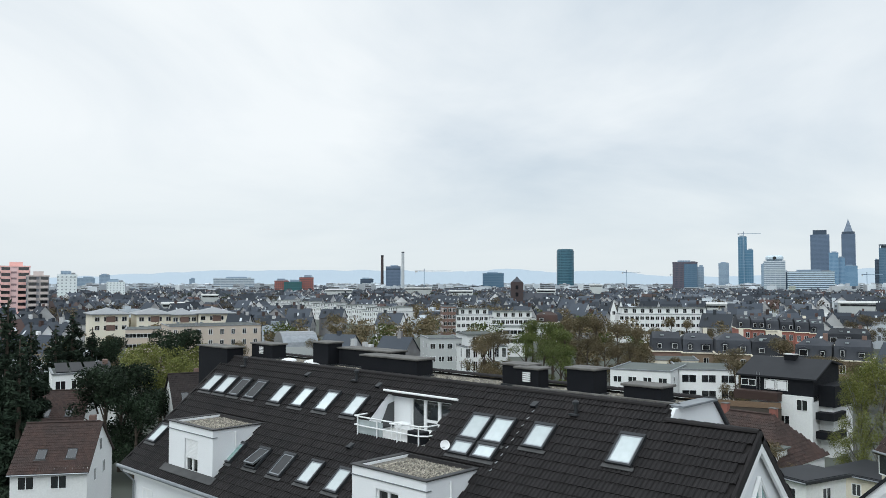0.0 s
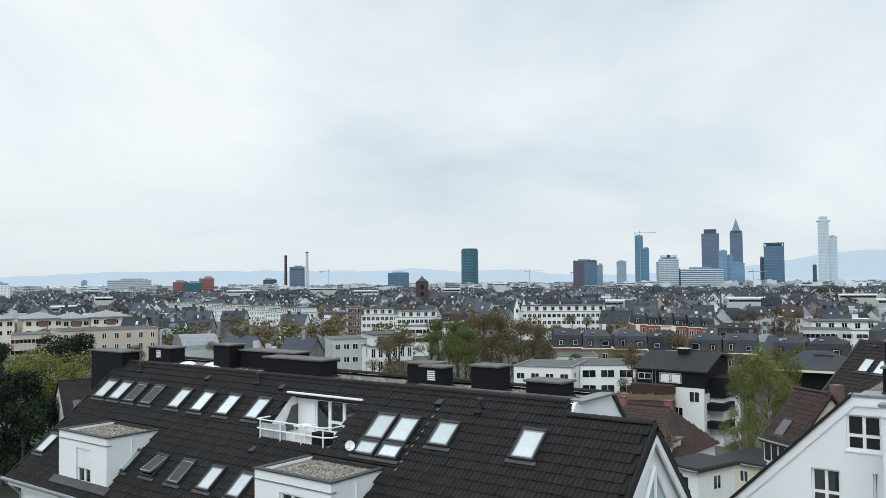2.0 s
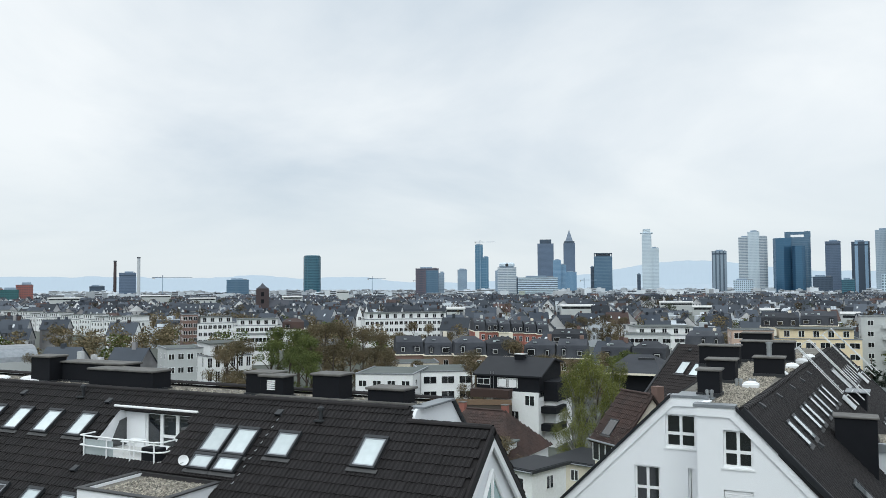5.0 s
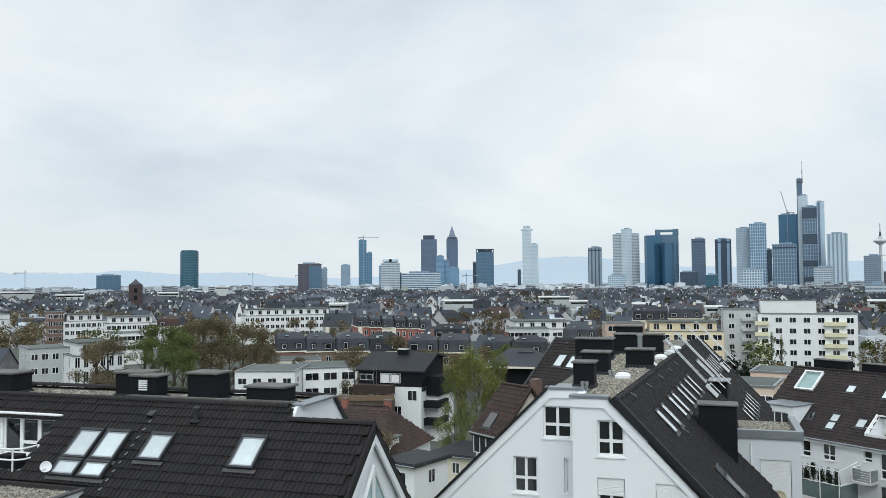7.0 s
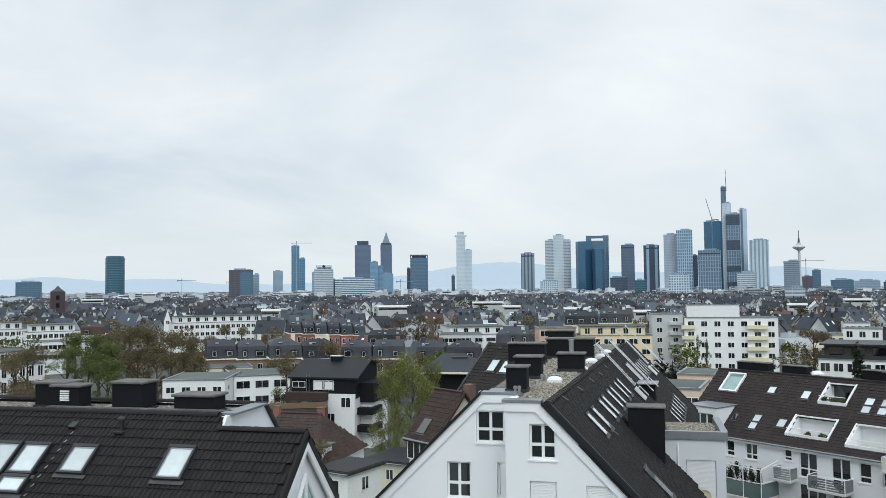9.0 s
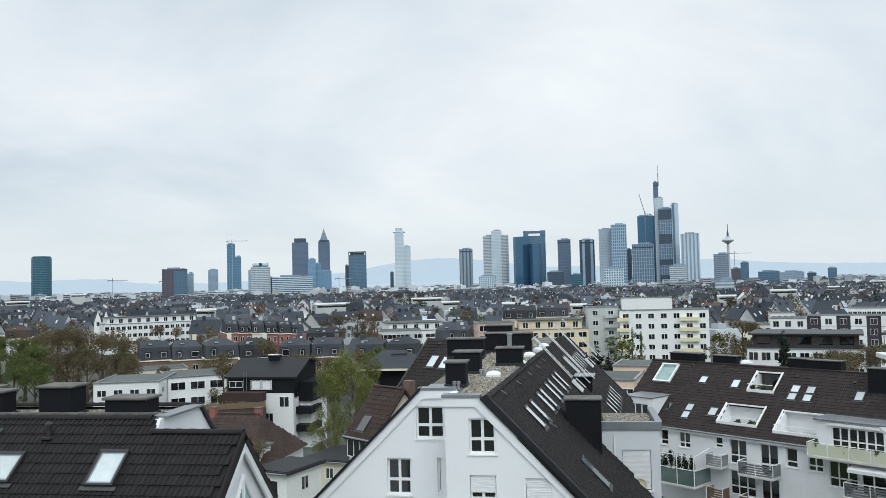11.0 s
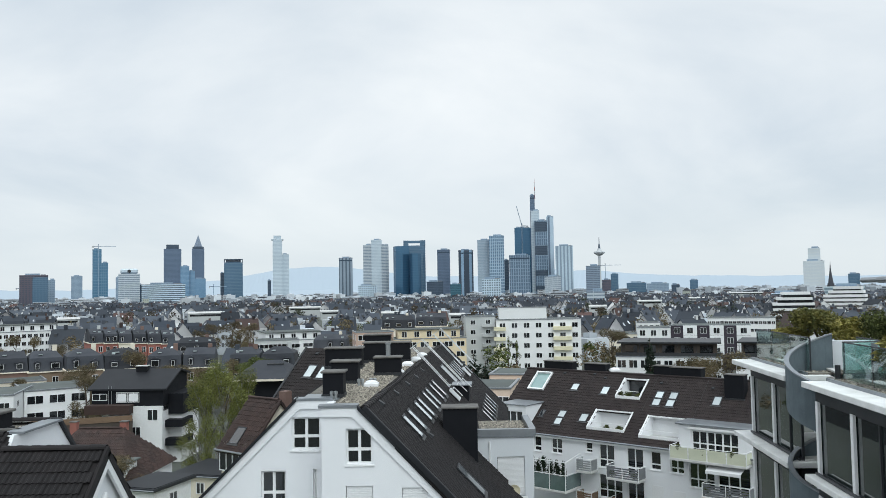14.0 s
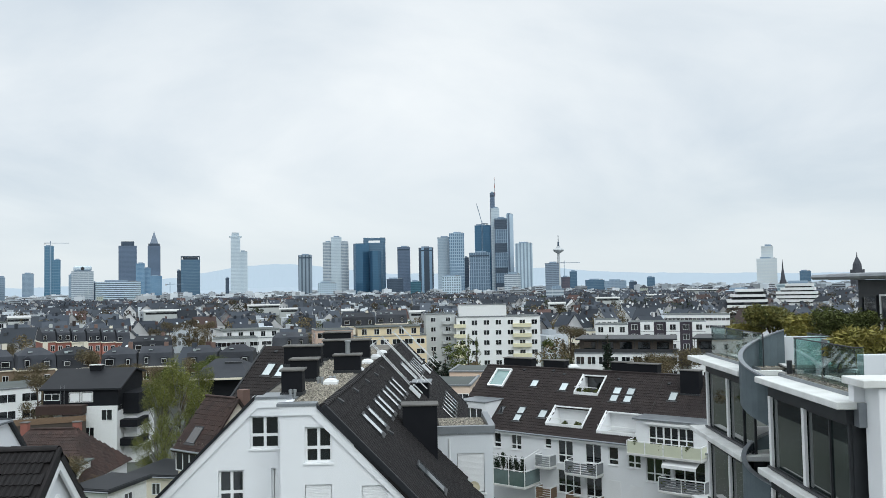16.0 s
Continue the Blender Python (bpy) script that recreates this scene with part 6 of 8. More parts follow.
def balcony_tower(label, x, y, rot, w, d, h, mat, front, spans):
    """Apartment tower with a stack of balconies for each span (x0, x1) of its front."""
    t = tower_base("apartment_tower", label, x, y, rot)
    part("body", boxes((-w / 2, w / 2, -d / 2, d / 2, 0, h - 0.6)), mat, t)
    part("parapet", boxes((-w / 2 - 0.15, w / 2 + 0.15, -d / 2 - 0.15, d / 2 + 0.15, h - 0.6, h)), front, t)
    part("lift_house", boxes((-w * 0.2, w * 0.25, -d * 0.2, d * 0.3, h, h + 1.8)), front, t)
    for a, b in spans:
        for k in range(int(h / 2.75)):
            z = h - 2.2 - k * 2.75
            if z < 1:
                break
            part("recess", boxes((a * w + 0.1, b * w - 0.1, -d / 2 - 0.05, -d / 2 + 0.1, z, z + 1.5)), GLASS_DARK, t)
            part("balcony", boxes((a * w, b * w, -d / 2 - 1.0, -d / 2 - 0.06, z - 1.1, z + 0.1)), front, t)
    return t


balcony_tower("pink rendered apartment tower with stacked balconies", -408, 137, 71, 12.5, 7.0, 31.6, F_PINK, PINK, ((-0.46, -0.16), (0.1, 0.46)))
balcony_tower("grey brown half of the pink apartment tower", -399.2, 143.9, 70, 9.5, 7.4, 27.2, F_GREYFLAT, PALE_FRONT, ((-0.4, -0.05), (0.12, 0.45)))
box_tower("apartment_tower", "white apartment tower with small windows", -744, 293, 69, 16.0, 11.2, 30.8, F_WGRID)
box_tower("apartment_tower", "white apartment tower with many windows", -911, 413, 66, 19.1, 15.3, 24.4, F_WGRID)
box_tower("apartment_tower", "hazy apartment tower far off", -2106, 925, 66, 25.8, 18.1, 42.6, F_GREY)
box_tower("apartment_tower", "hazy apartment slab far off", -2123, 884, 67, 42.8, 17.1, 35.1, F_GREY)
box_tower("office_block", "long grey office slab", -1444, 898, 58, 79.6, 19.9, 31.7, F_BAND)
box_tower("office_block", "red brick office block", -1064, 747, 55, 22.5, 11.3, 26.5, F_RED)
box_tower("office_block", "green glass middle of a red office block", -1046, 755, 54, 27.7, 11.1, 24.7, F_GREEN)
box_tower("office_block", "red brick office block, taller half", -1050, 784, 53, 22.1, 11.0, 31.9, F_RED)
box_tower("power_station", "blocky grey power station boiler house", -1542, 1426, 47, 37.7, 30.2, 64.5, F_SLATE)
box_tower("office_block", "dark low block by the power station", -1511, 1310, 49, 31.6, 15.8, 32.1, F_DARK)
box_tower("office_block", "blue glass block under construction", -1227, 1451, 40, 48.6, 29.1, 45.0, F_BLUE)
box_tower("apartment_tower", "pale distant apartment tower block", -2096, 1169, 61, 15.2, 12.2, 33.1, F_GREY)
box_tower("office_block", "white tower far off", -1088, 2362, 25, 29.8, 23.9, 82.3, F_GREY)
box_tower("office_block", "grey block far off", -939, 2317, 22, 30.8, 24.6, 76.2, F_GREY)

# ---------------------------------------------------------------- town houses in the middle distance
W_WHITE = material("white_house_render", (0.80, 0.81, 0.81), 0.9, (0.72, 0.73, 0.73), 0.12, 6, 0.5, 0.05, per_object=0.06)
W_GREY = material("grey_house_render", (0.50, 0.52, 0.52), 0.9, (0.44, 0.46, 0.46), 0.12, 6, 0.5, 0.05, per_object=0.1)
W_CREAM = material("cream_house_render", (0.78, 0.72, 0.60), 0.9, (0.70, 0.65, 0.55), 0.12, 6, 0.5, 0.05, per_object=0.1)
W_YELLOW = material("pale_yellow_house_render", (0.74, 0.62, 0.42), 0.9, (0.68, 0.57, 0.39), 0.12, 6, 0.5, 0.05)
W_PEACH = material("pale_peach_render", (0.70, 0.55, 0.44), 0.9, (0.62, 0.49, 0.40), 0.2, 6, 0.5, 0.05)
W_PINK = material("pink_brown_render", (0.52, 0.38, 0.31), 0.9, (0.46, 0.34, 0.28), 0.12, 6, 0.5, 0.05)
W_BEIGE = material("beige_stone_cladding", (0.56, 0.48, 0.41), 0.9, (0.49, 0.42, 0.36), 0.12, 6, 0.5, 0.05)
W_OCHRE = material("ochre_sandstone", (0.27, 0.20, 0.14), 0.9, (0.21, 0.16, 0.12), 0.2, 6, 0.5, 0.05, per_object=0.15)
W_BRICK = material("brown_brick_wall", (0.19, 0.12, 0.10), 0.9, (0.15, 0.10, 0.085), 0.3, 8, 0.5, 0.1, per_object=0.15)
W_RED = material("red_sandstone_wall", (0.34, 0.13, 0.10), 0.9, (0.27, 0.11, 0.09), 0.2, 6, 0.5, 0.05, per_object=0.15)
W_PURPLE = material("dark_purple_render", (0.055, 0.045, 0.06), 0.9, (0.045, 0.038, 0.05), 0.2, 6, 0.5, 0.05)
W_UMBER = material("dark_umber_cladding", (0.070, 0.056, 0.045), 0.8, (0.05, 0.04, 0.034), 0.3, 8, 0.5, 0.1)
ROOF_FELT = material("grey_roof_felt", (0.090, 0.104, 0.098), 0.9, (0.060, 0.070, 0.067), 0.15, 4, 0.6, 0.1, per_object=0.3)
BALC_CREAM = material("cream_balcony_front", (0.72, 0.68, 0.48), 0.8, (0.68, 0.64, 0.45), 0.5, 10, 0.5, 0.02)


PLOTS = [(-45.8, 120.5, 14)]


def far_window(parent, x, y, z, w, h, rot=0, frame=True):
    """A small far window: white surround, dark pane."""
    m = pose(x, y, z, 0, 0, rot)
    def frame_mesh():
        bm = plate([(-w / 2 - 0.07, -0.07), (w / 2 + 0.07, -0.07), (w / 2 + 0.07, h + 0.07), (-w / 2 - 0.07, h + 0.07)], [(-w / 2, -0.04, 0, h), (0.04, w / 2, 0, h)], 0.07)
        bmesh.ops.translate(bm, verts=bm.verts[:], vec=(0, -0.05, 0))
        return bm
    fr = part("window", shared(("far_window", round(w, 1), round(h, 1)), frame_mesh), WHITE_PAINT, parent, m=m)
    part("pane", shared(("far_pane", round(w, 1), round(h, 1)), lambda: boxes((-w / 2, w / 2, -0.03, 0.03, 0, h))), GLASS_DARK, fr)


def flat_block(name, label, x, y, rot, w, d, h, wall, storeys, cols, ww, wh, extra):
    PLOTS.append((x, y, w))
    t = thing(name, label, "house" if "house" in name or name == "museum" else "building", pose(x, y, 0, 0, 0, rot))
    low = h
    if extra == "setback":
        low = h - 2.6
        part("top_storey", boxes((-w / 2 + 1.2, w / 2 - 1.6, -d / 2 + 1.6, d / 2 - 0.5, low, h - 0.15)), wall, t)
        part("top_roof", boxes((-w / 2 + 0.8, w / 2 - 1.2, -d / 2 + 1.1, d / 2, h - 0.15, h)), ROOF_FELT, t)
        n = max(2, int(w / 3.5))
        for k in range(n):
            far_window(t, -w / 2 + 1.2 + (w - 2.8) * (k + 0.5) / n, -d / 2 + 1.6, low + 0.5, 1.3, 1.5)
    elif extra == "dark_top":
        low = h - 3.0
        part("top_storey", boxes((-w / 2 + 1.0, w / 2 - 1.0, -d / 2 + 1.2, d / 2 - 0.5, low, h - 0.3)), W_UMBER, t)
        part("top_roof", boxes((-w / 2 + 0.2, w / 2 - 0.2, -d / 2 + 0.2, d / 2, h - 0.3, h)), DARK_METAL, t, "wide dark flat roof")
        n = max(2, int(w / 4))
        for k in range(n):
            cx = -w / 2 + 1.2 + (w - 2.4) * (k + 0.5) / n
            part("window", boxes((cx - 1.2, cx + 1.2, -d / 2 + 1.14, -d / 2 + 1.25, low + 0.1, low + 2.3)), GLASS_DARK, t)
            part("post", boxes((cx - 2.0, cx - 1.9, -d / 2 + 0.3, -d / 2 + 0.4, low, h - 0.3)), DARK_METAL, t)
        part("rail", boxes((-w / 2, w / 2, -d / 2 + 0.05, -d / 2 + 0.1, low, low + 0.9)), GLASS_NET, t)
    part("wall", boxes((-w / 2, w / 2, -d / 2, d / 2, 0, low - 0.05)), wall, t)
    part("parapet", boxes((-w / 2 - 0.12, w / 2 + 0.12, -d / 2 - 0.12, -d / 2 + 0.2, low - 0.05, low + 0.18), (-w / 2 - 0.12, -w / 2 + 0.2, -d / 2 + 0.2, d / 2, low - 0.05, low + 0.18), (w / 2 - 0.2, w / 2 + 0.12, -d / 2 + 0.2, d / 2, low - 0.05, low + 0.18)), ZINC, t)
    part("roof", boxes((-w / 2 + 0.2, w / 2 - 0.2, -d / 2 + 0.2, d / 2, low - 0.05, low + 0.04)), ROOF_FELT, t)
    if extra == "panels":
        for k in range(4):
            a = -w / 2 + 0.6 + k * w / 4.2
            part("roof_panel", prism(bmesh.new(), [(a, -d * 0.3, low + 0.1), (a, d * 0.35, low + 0.9), (a, d * 0.35, low + 1.0), (a, -d * 0.3, low + 0.2)], (w / 5, 0, 0)), BLACK_SHEET, t, "dark tilted roof panel")
        part("chimney", boxes((w * 0.35, w * 0.43, 1.0, 2.2, low, low + 1.4)), W_BRICK, t, "red brick chimney")
    if extra in ("", "side") and storeys and w > 14:
        rnd = random.Random(int(x * 7 + y))
        for k in range(3):
            a, b = rnd.uniform(-0.35, 0.35) * w, rnd.uniform(-0.2, 0.3) * d
            part("roof_vent", boxes((a, a + 0.7, b, b + 0.7, low + 0.04, low + 0.5 + 0.4 * rnd.random())), ZINC, t)
    step = 2.8
    for s in range(storeys):
        z = low - 2.2 - s * step
        if z < 0.3:
            break
        for k in range(cols):
            cx = -w / 2 + w * (k + 0.5) / cols
            if extra == "white_bays" and k % 2:
                part("white_bay", boxes((cx - 1.9, cx + 1.9, -d / 2 - 0.5, -d / 2 + 0.05, z - 0.5, z + 2.2)), W_WHITE, t)
                far_window(t, cx, -d / 2 - 0.5, z, ww, wh)
                continue
            far_window(t, cx, -d / 2, z, ww, wh)
        for k in range(2):
            far_window(t, w / 2, -d / 2 + d * (k + 0.5) / 2.5, z, 1.1, wh, 90)
            if extra != "side":
                far_window(t, -w / 2, -d / 2 + d * (k + 0.5) / 2.5, z, 1.1, wh, -90)
        if extra == "balconies":
            for bx in (w * 0.28,):
                part("balcony", boxes((bx - w * 0.11, bx + w * 0.11, -d / 2 - 1.0, -d / 2, z - 0.75, z + 0.25)), BALC_CREAM, t, "cream fronted balcony")
            part("balcony", boxes((-w / 2 - 0.8, -w / 2 + 2.6, -d / 2 - 0.8, -d / 2, z - 0.75, z + 0.25)), BALC_CREAM, t, "cream fronted balcony")
        if extra == "side":
            part("balcony", boxes((w * 0.05, w * 0.48, -d / 2 - 1.0, -d / 2, z - 0.75, z + 0.15)), W_GREY, t)
    return t


def mansard(name, label, x, y, rot, w, d, h, wall, roof=None):
    """Town house with a steep slate mansard, dormers and a shallow top."""
    roof = roof or SLATE
    PLOTS.append((x, y, w))
    t = thing(name, label, "house", pose(x, y, 0, 0, 0, rot), "town houses")
    e, m_ = h - 4.3, h - 1.3
    part("wall", boxes((-w / 2, w / 2, -d / 2, d / 2, 0, e)), wall, t)
    part("cornice", boxes((-w / 2 - 0.25, w / 2 + 0.25, -d / 2 - 0.3, d / 2 + 0.3, e, e + 0.22)), W_CREAM, t)
    bm = bmesh.new()
    rings = []
    rnd = random.Random(int(abs(x) * 11 + y * 5))
    hip = rnd.choice((0.35, 1.2, 2.2)) if w > 5 else 0.35
    for ins_x, ins_y, z in ((0.05, 0.1, e + 0.22), (0.2, 1.1, m_), (hip, d / 2 - 0.05, h)):
        rings.append([bm.verts.new(p) for p in ((-w / 2 + ins_x, -d / 2 + ins_y, z), (w / 2 - ins_x, -d / 2 + ins_y, z), (w / 2 - ins_x, d / 2 - ins_y, z), (-w / 2 + ins_x, d / 2 - ins_y, z))])
    for a, b in zip(rings, rings[1:]):
        for k in range(4):
            bm.faces.new((a[k], a[(k + 1) % 4], b[(k + 1) % 4], b[k]))
    bm.faces.new(rings[-1])
    part("roof", bm, roof, t)
    n = max(2, int(w / 3.0))
    for k in range(n):
        cx = -w / 2 + w * (k + 0.5) / n
        if rnd.random() < 0.85:
            g, up = rnd.choice((0.55, 0.62, 0.75, 1.0)), rnd.uniform(1.9, 2.4)
            dm_ = part("dormer", boxes((cx - g, cx + g, -d / 2 + 0.15, -d / 2 + 1.6, e + 0.6, e + up)), roof, t)
            part("dormer_roof", prism(bmesh.new(), [(cx - g - 0.15, -d / 2, e + up), (cx, -d / 2, e + up + rnd.choice((0.12, 0.15, 0.5))), (cx + g + 0.15, -d / 2, e + up)], (0, 1.8, 0)), roof, dm_)
            part("dormer_window", boxes((cx - g + 0.2, cx + g - 0.2, -d / 2 + 0.09, -d / 2 + 0.16, e + 0.8, e + up - 0.2)), WHITE_PAINT, dm_)
            part("pane", boxes((cx - g + 0.27, cx + g - 0.27, -d / 2 + 0.05, -d / 2 + 0.1, e + 0.87, e + up - 0.27)), GLASS_DARK, dm_)
        if rnd.random() < 0.4:
            part("roof_light", boxes((cx - 0.35, cx + 0.35, -d * 0.28 - 0.4, -d * 0.28 + 0.4, m_ + 0.25, m_ + 0.72)), GLASS_SKY, t)
        for s in range(2):
            if e - 2.6 - s * 3.0 > 0.5:
                far_window(t, cx, -d / 2, e - 2.6 - s * 3.0, 1.0, 1.6)
    part("chimney", boxes((w * 0.22, w * 0.22 + 0.9, -0.4, 0.4, h - 0.6, h + rnd.uniform(0.5, 1.2))), rnd.choice((W_BRICK, W_GREY, W_CREAM)), t)
    part("roof_light", boxes((-w * 0.2, -w * 0.2 + 0.8, -d * 0.25 - 0.5, -d * 0.25 + 0.5, h - 0.75, h - 0.55)), GLASS_SKY, t)
    return t


def pavilion(name, label, x, y, rot, w, d, h, wall):
    PLOTS.append((x, y, w))
    t = thing(name, label, "house", pose(x, y, 0, 0, 0, rot), "cream pavilions")
    e = h - 2.4
    part("wall", boxes((-w / 2, w / 2, -d / 2, d / 2, 0, e)), wall, t)
    part("eave", boxes((-w / 2 - 0.9, w / 2 + 0.9, -d / 2 - 0.9, d / 2 + 0.9, e, e + 0.3)), ZINC, t)
    bm = bmesh.new()
    r0 = [bm.verts.new(p) for p in ((-w / 2 - 0.6, -d / 2 - 0.6, e + 0.3), (w / 2 + 0.6, -d / 2 - 0.6, e + 0.3), (w / 2 + 0.6, d / 2 + 0.6, e + 0.3), (-w / 2 - 0.6, d / 2 + 0.6, e + 0.3))]
    top = bm.verts.new((0, 0, h))
    for k in range(4):
        bm.faces.new((r0[k], r0[(k + 1) % 4], top))
    part("roof", bm, ZINC, t)
    for s in range(2):
        for k in range(4):
            far_window(t, -w / 2 + w * (k + 0.5) / 4, -d / 2, e - 2.4 - s * 3.2, 1.6, 1.5)
        part("loggia", boxes((-1.6, 1.6, -d / 2 - 0.06, -d / 2 + 0.01, e - 2.8 - s * 3.2, e - 0.6 - s * 3.2)), W_BRICK, t)
    return t


def gable_house(name, label, x, y, rot, w, d, h, wall, roof, drop, sky):
    """House with the ridge along its front, roof tiles in courses, windows and roof lights."""
    PLOTS.append((x, y, w))
    t = thing(name, label, "house", pose(x, y, 0, 0, 0, rot))
    e = h - drop
    part("wall", prism(bmesh.new(), [(-w / 2 + 0.2, -d / 2, 0), (-w / 2 + 0.2, d / 2, 0), (-w / 2 + 0.2, d / 2, e), (-w / 2 + 0.2, 0, h - 0.2), (-w / 2 + 0.2, -d / 2, e)], (w - 0.4, 0, 0)), wall, t)
    run = d / 2 + 0.4
    tilt = math.degrees(math.atan2(drop, d / 2))
    length = run / math.cos(radians(tilt))
    f = slope((-w / 2, 0, h), (1, 0, 0), tilt)
    b = slope((w / 2, 0, h), (-1, 0, 0), tilt)
    part("roof_deck", boxes((0, w, -length, 0, -0.15, -0.01)), roof, t, m=f(0, 0))
    part("roof_deck", boxes((0, w, -length, 0, -0.15, -0.01)), roof, t, m=b(0, 0))
    tiled(t, f(0, length), w, int(length / 0.36), 0.32, 0.36, roof, lambda a, c: True)
    ridge_row(t, (-w / 2, 0, h), (1, 0, 0), w, roof)
    for k in range(2):
        far_window(t, -w / 2 + w * (0.22 + 0.4 * k), -d / 2, e - 1.7, 1.3, 1.1)
        far_window(t, w / 2 - 0.2, -d * 0.22 + d * 0.35 * k, e - 1.7, 0.9, 1.1, 90)
    far_window(t, w / 2 - 0.2, 0, h - 2.8, 0.9, 1.1, 90)
    part("gutter", tube([(-w / 2, -run - 0.02, e - 0.35), (w / 2, -run - 0.02, e - 0.35)], 0.07, 6), ZINC, t)
    part("chimney", boxes((w * 0.3, w * 0.3 + 0.6, 0.4, 1.0, h - 1.2, h + 0.5)), W_BRICK, t, "red brick chimney")
    place = pose(x, y, 0, 0, 0, rot)
    for k in range(sky):
        skylight(w * (0.28 + 0.38 * k), length * 0.55, 0.9, 1.3, GLASS_DARK, "old grey framed roof window in brown tiles", slope=lambda u, s, lift=0.0: place @ f(u, s, lift))
    return t


def eaved_house(name, label, x, y, rot, w, d, h, wall, windows):
    """Small house under a thin dark flat roof that hangs over all round; windows: (middle, width, height)."""
    PLOTS.append((x, y, w))
    t = thing(name, label, "house", pose(x, y, 0, 0, 0, rot))
    part("wall", boxes((-w / 2, w / 2, -d / 2, d / 2, 0, h - 0.3)), wall, t)
    part("fascia", bevelled(boxes((-w / 2 - 0.3, w / 2 + 0.3, -d / 2 - 0.35, d / 2 + 0.3, h - 0.3, h - 0.05)), 0.02), DARK_METAL, t, "dark fascia board")
    part("roof", boxes((-w / 2 - 0.22, w / 2 + 0.22, -d / 2 - 0.27, d / 2 + 0.22, h - 0.05, h)), BLACK_SHEET, t, "dark felt roof")
    part("gutter", tube([(-w / 2 - 0.3, -d / 2 - 0.42, h - 0.2), (w / 2 + 0.3, -d / 2 - 0.42, h - 0.2)], 0.06, 6), ZINC, t)
    for cx, ww, wh in windows:
        far_window(t, cx, -d / 2, h - 0.85 - wh, ww, wh)
        far_window(t, w / 2, cx, h - 0.85 - wh, 0.8, wh, 90)
    return t


def hipped_house(x, y, w, d, h, e):
    """House under a hipped brown tiled roof with brick chimneys and a flat white dormer."""
    PLOTS.append((x, y, w))
    t = thing("house", "white house with hipped brown tiled roof and brick chimneys", "house", pose(x, y, 0, 0, 0, -3))
    part("wall", boxes((-w / 2, w / 2, -d / 2, d / 2, 0, e)), W_WHITE, t)
    r = 0.35
    lo = [(-w / 2 - r, -d / 2 - r, e - 0.2), (w / 2 + r, -d / 2 - r, e - 0.2), (w / 2 + r, d / 2 + r, e - 0.2), (-w / 2 - r, d / 2 + r, e - 0.2)]
    bm = bmesh.new()
    a = [bm.verts.new(p) for p in lo]
    b = [bm.verts.new((-w * 0.22, 0, h)), bm.verts.new((w * 0.22, 0, h))]
    for q in ((a[0], a[1], b[1], b[0]), (a[1], a[2], b[1]), (a[2], a[3], b[0], b[1]), (a[3], a[0], b[0]), a[::-1]):
        bm.faces.new(q)
    part("roof_deck", bm, RED_TILE, t)
    run = d / 2 + r
    tilt = math.degrees(math.atan2(h - e + 0.2, run))
    long = run / math.cos(radians(tilt))
    f = slope((-w / 2 - r, 0, h), (1, 0, 0), tilt)
    full, top = w + 2 * r, w * 0.44
    tiled(t, f(0, long, 0.02), full, int(long / 0.36), 0.32, 0.36, RED_TILE, lambda u, v: abs(u - full / 2) < full / 2 - (full - top) / 2 * v / long)
    run2 = w / 2 + r - w * 0.22
    tilt2 = math.degrees(math.atan2(h - e + 0.2, run2))
    long2 = run2 / math.cos(radians(tilt2))
    g = slope((w * 0.22, -d / 2 - r, h), (0, 1, 0), tilt2)
    tiled(t, g(0, long2, 0.02), d + 2 * r, int(long2 / 0.36), 0.32, 0.36, RED_TILE, lambda u, v: abs(u - d / 2 - r) < (d / 2 + r) * (1 - v / long2))
    ridge_row(t, (-w * 0.22, 0, h), (1, 0, 0), w * 0.44, RED_TILE)
    for cx in (-w * 0.3, w * 0.2):
        part("chimney", boxes((cx - 0.3, cx + 0.3, 0.3, 0.8, h - 1.6, h + 0.45)), W_RED, t, "red brick chimney")
        part("chimney_cap", boxes((cx - 0.35, cx + 0.35, 0.25, 0.85, h + 0.45, h + 0.52)), CAP_GREY, t)
    part("dormer", boxes((w * 0.28, w * 0.28 + 1.7, -d / 2 + 0.1, -d / 2 + 2.2, e - 0.1, e + 1.3)), W_WHITE, t, "white dormer")
    part("dormer_roof", boxes((w * 0.28 - 0.25, w * 0.28 + 1.95, -d / 2 - 0.1, -d / 2 + 2.4, e + 1.3, e + 1.42)), ROOF_FELT, t)
    far_window(t, w * 0.28 + 0.85, -d / 2 + 0.1, e + 0.2, 1.0, 0.8)
    part("gutter", tube([(-w / 2 - r, -d / 2 - r - 0.05, e - 0.22), (w / 2 + r, -d / 2 - r - 0.05, e - 0.22)], 0.07, 6), ZINC, t)
    return t


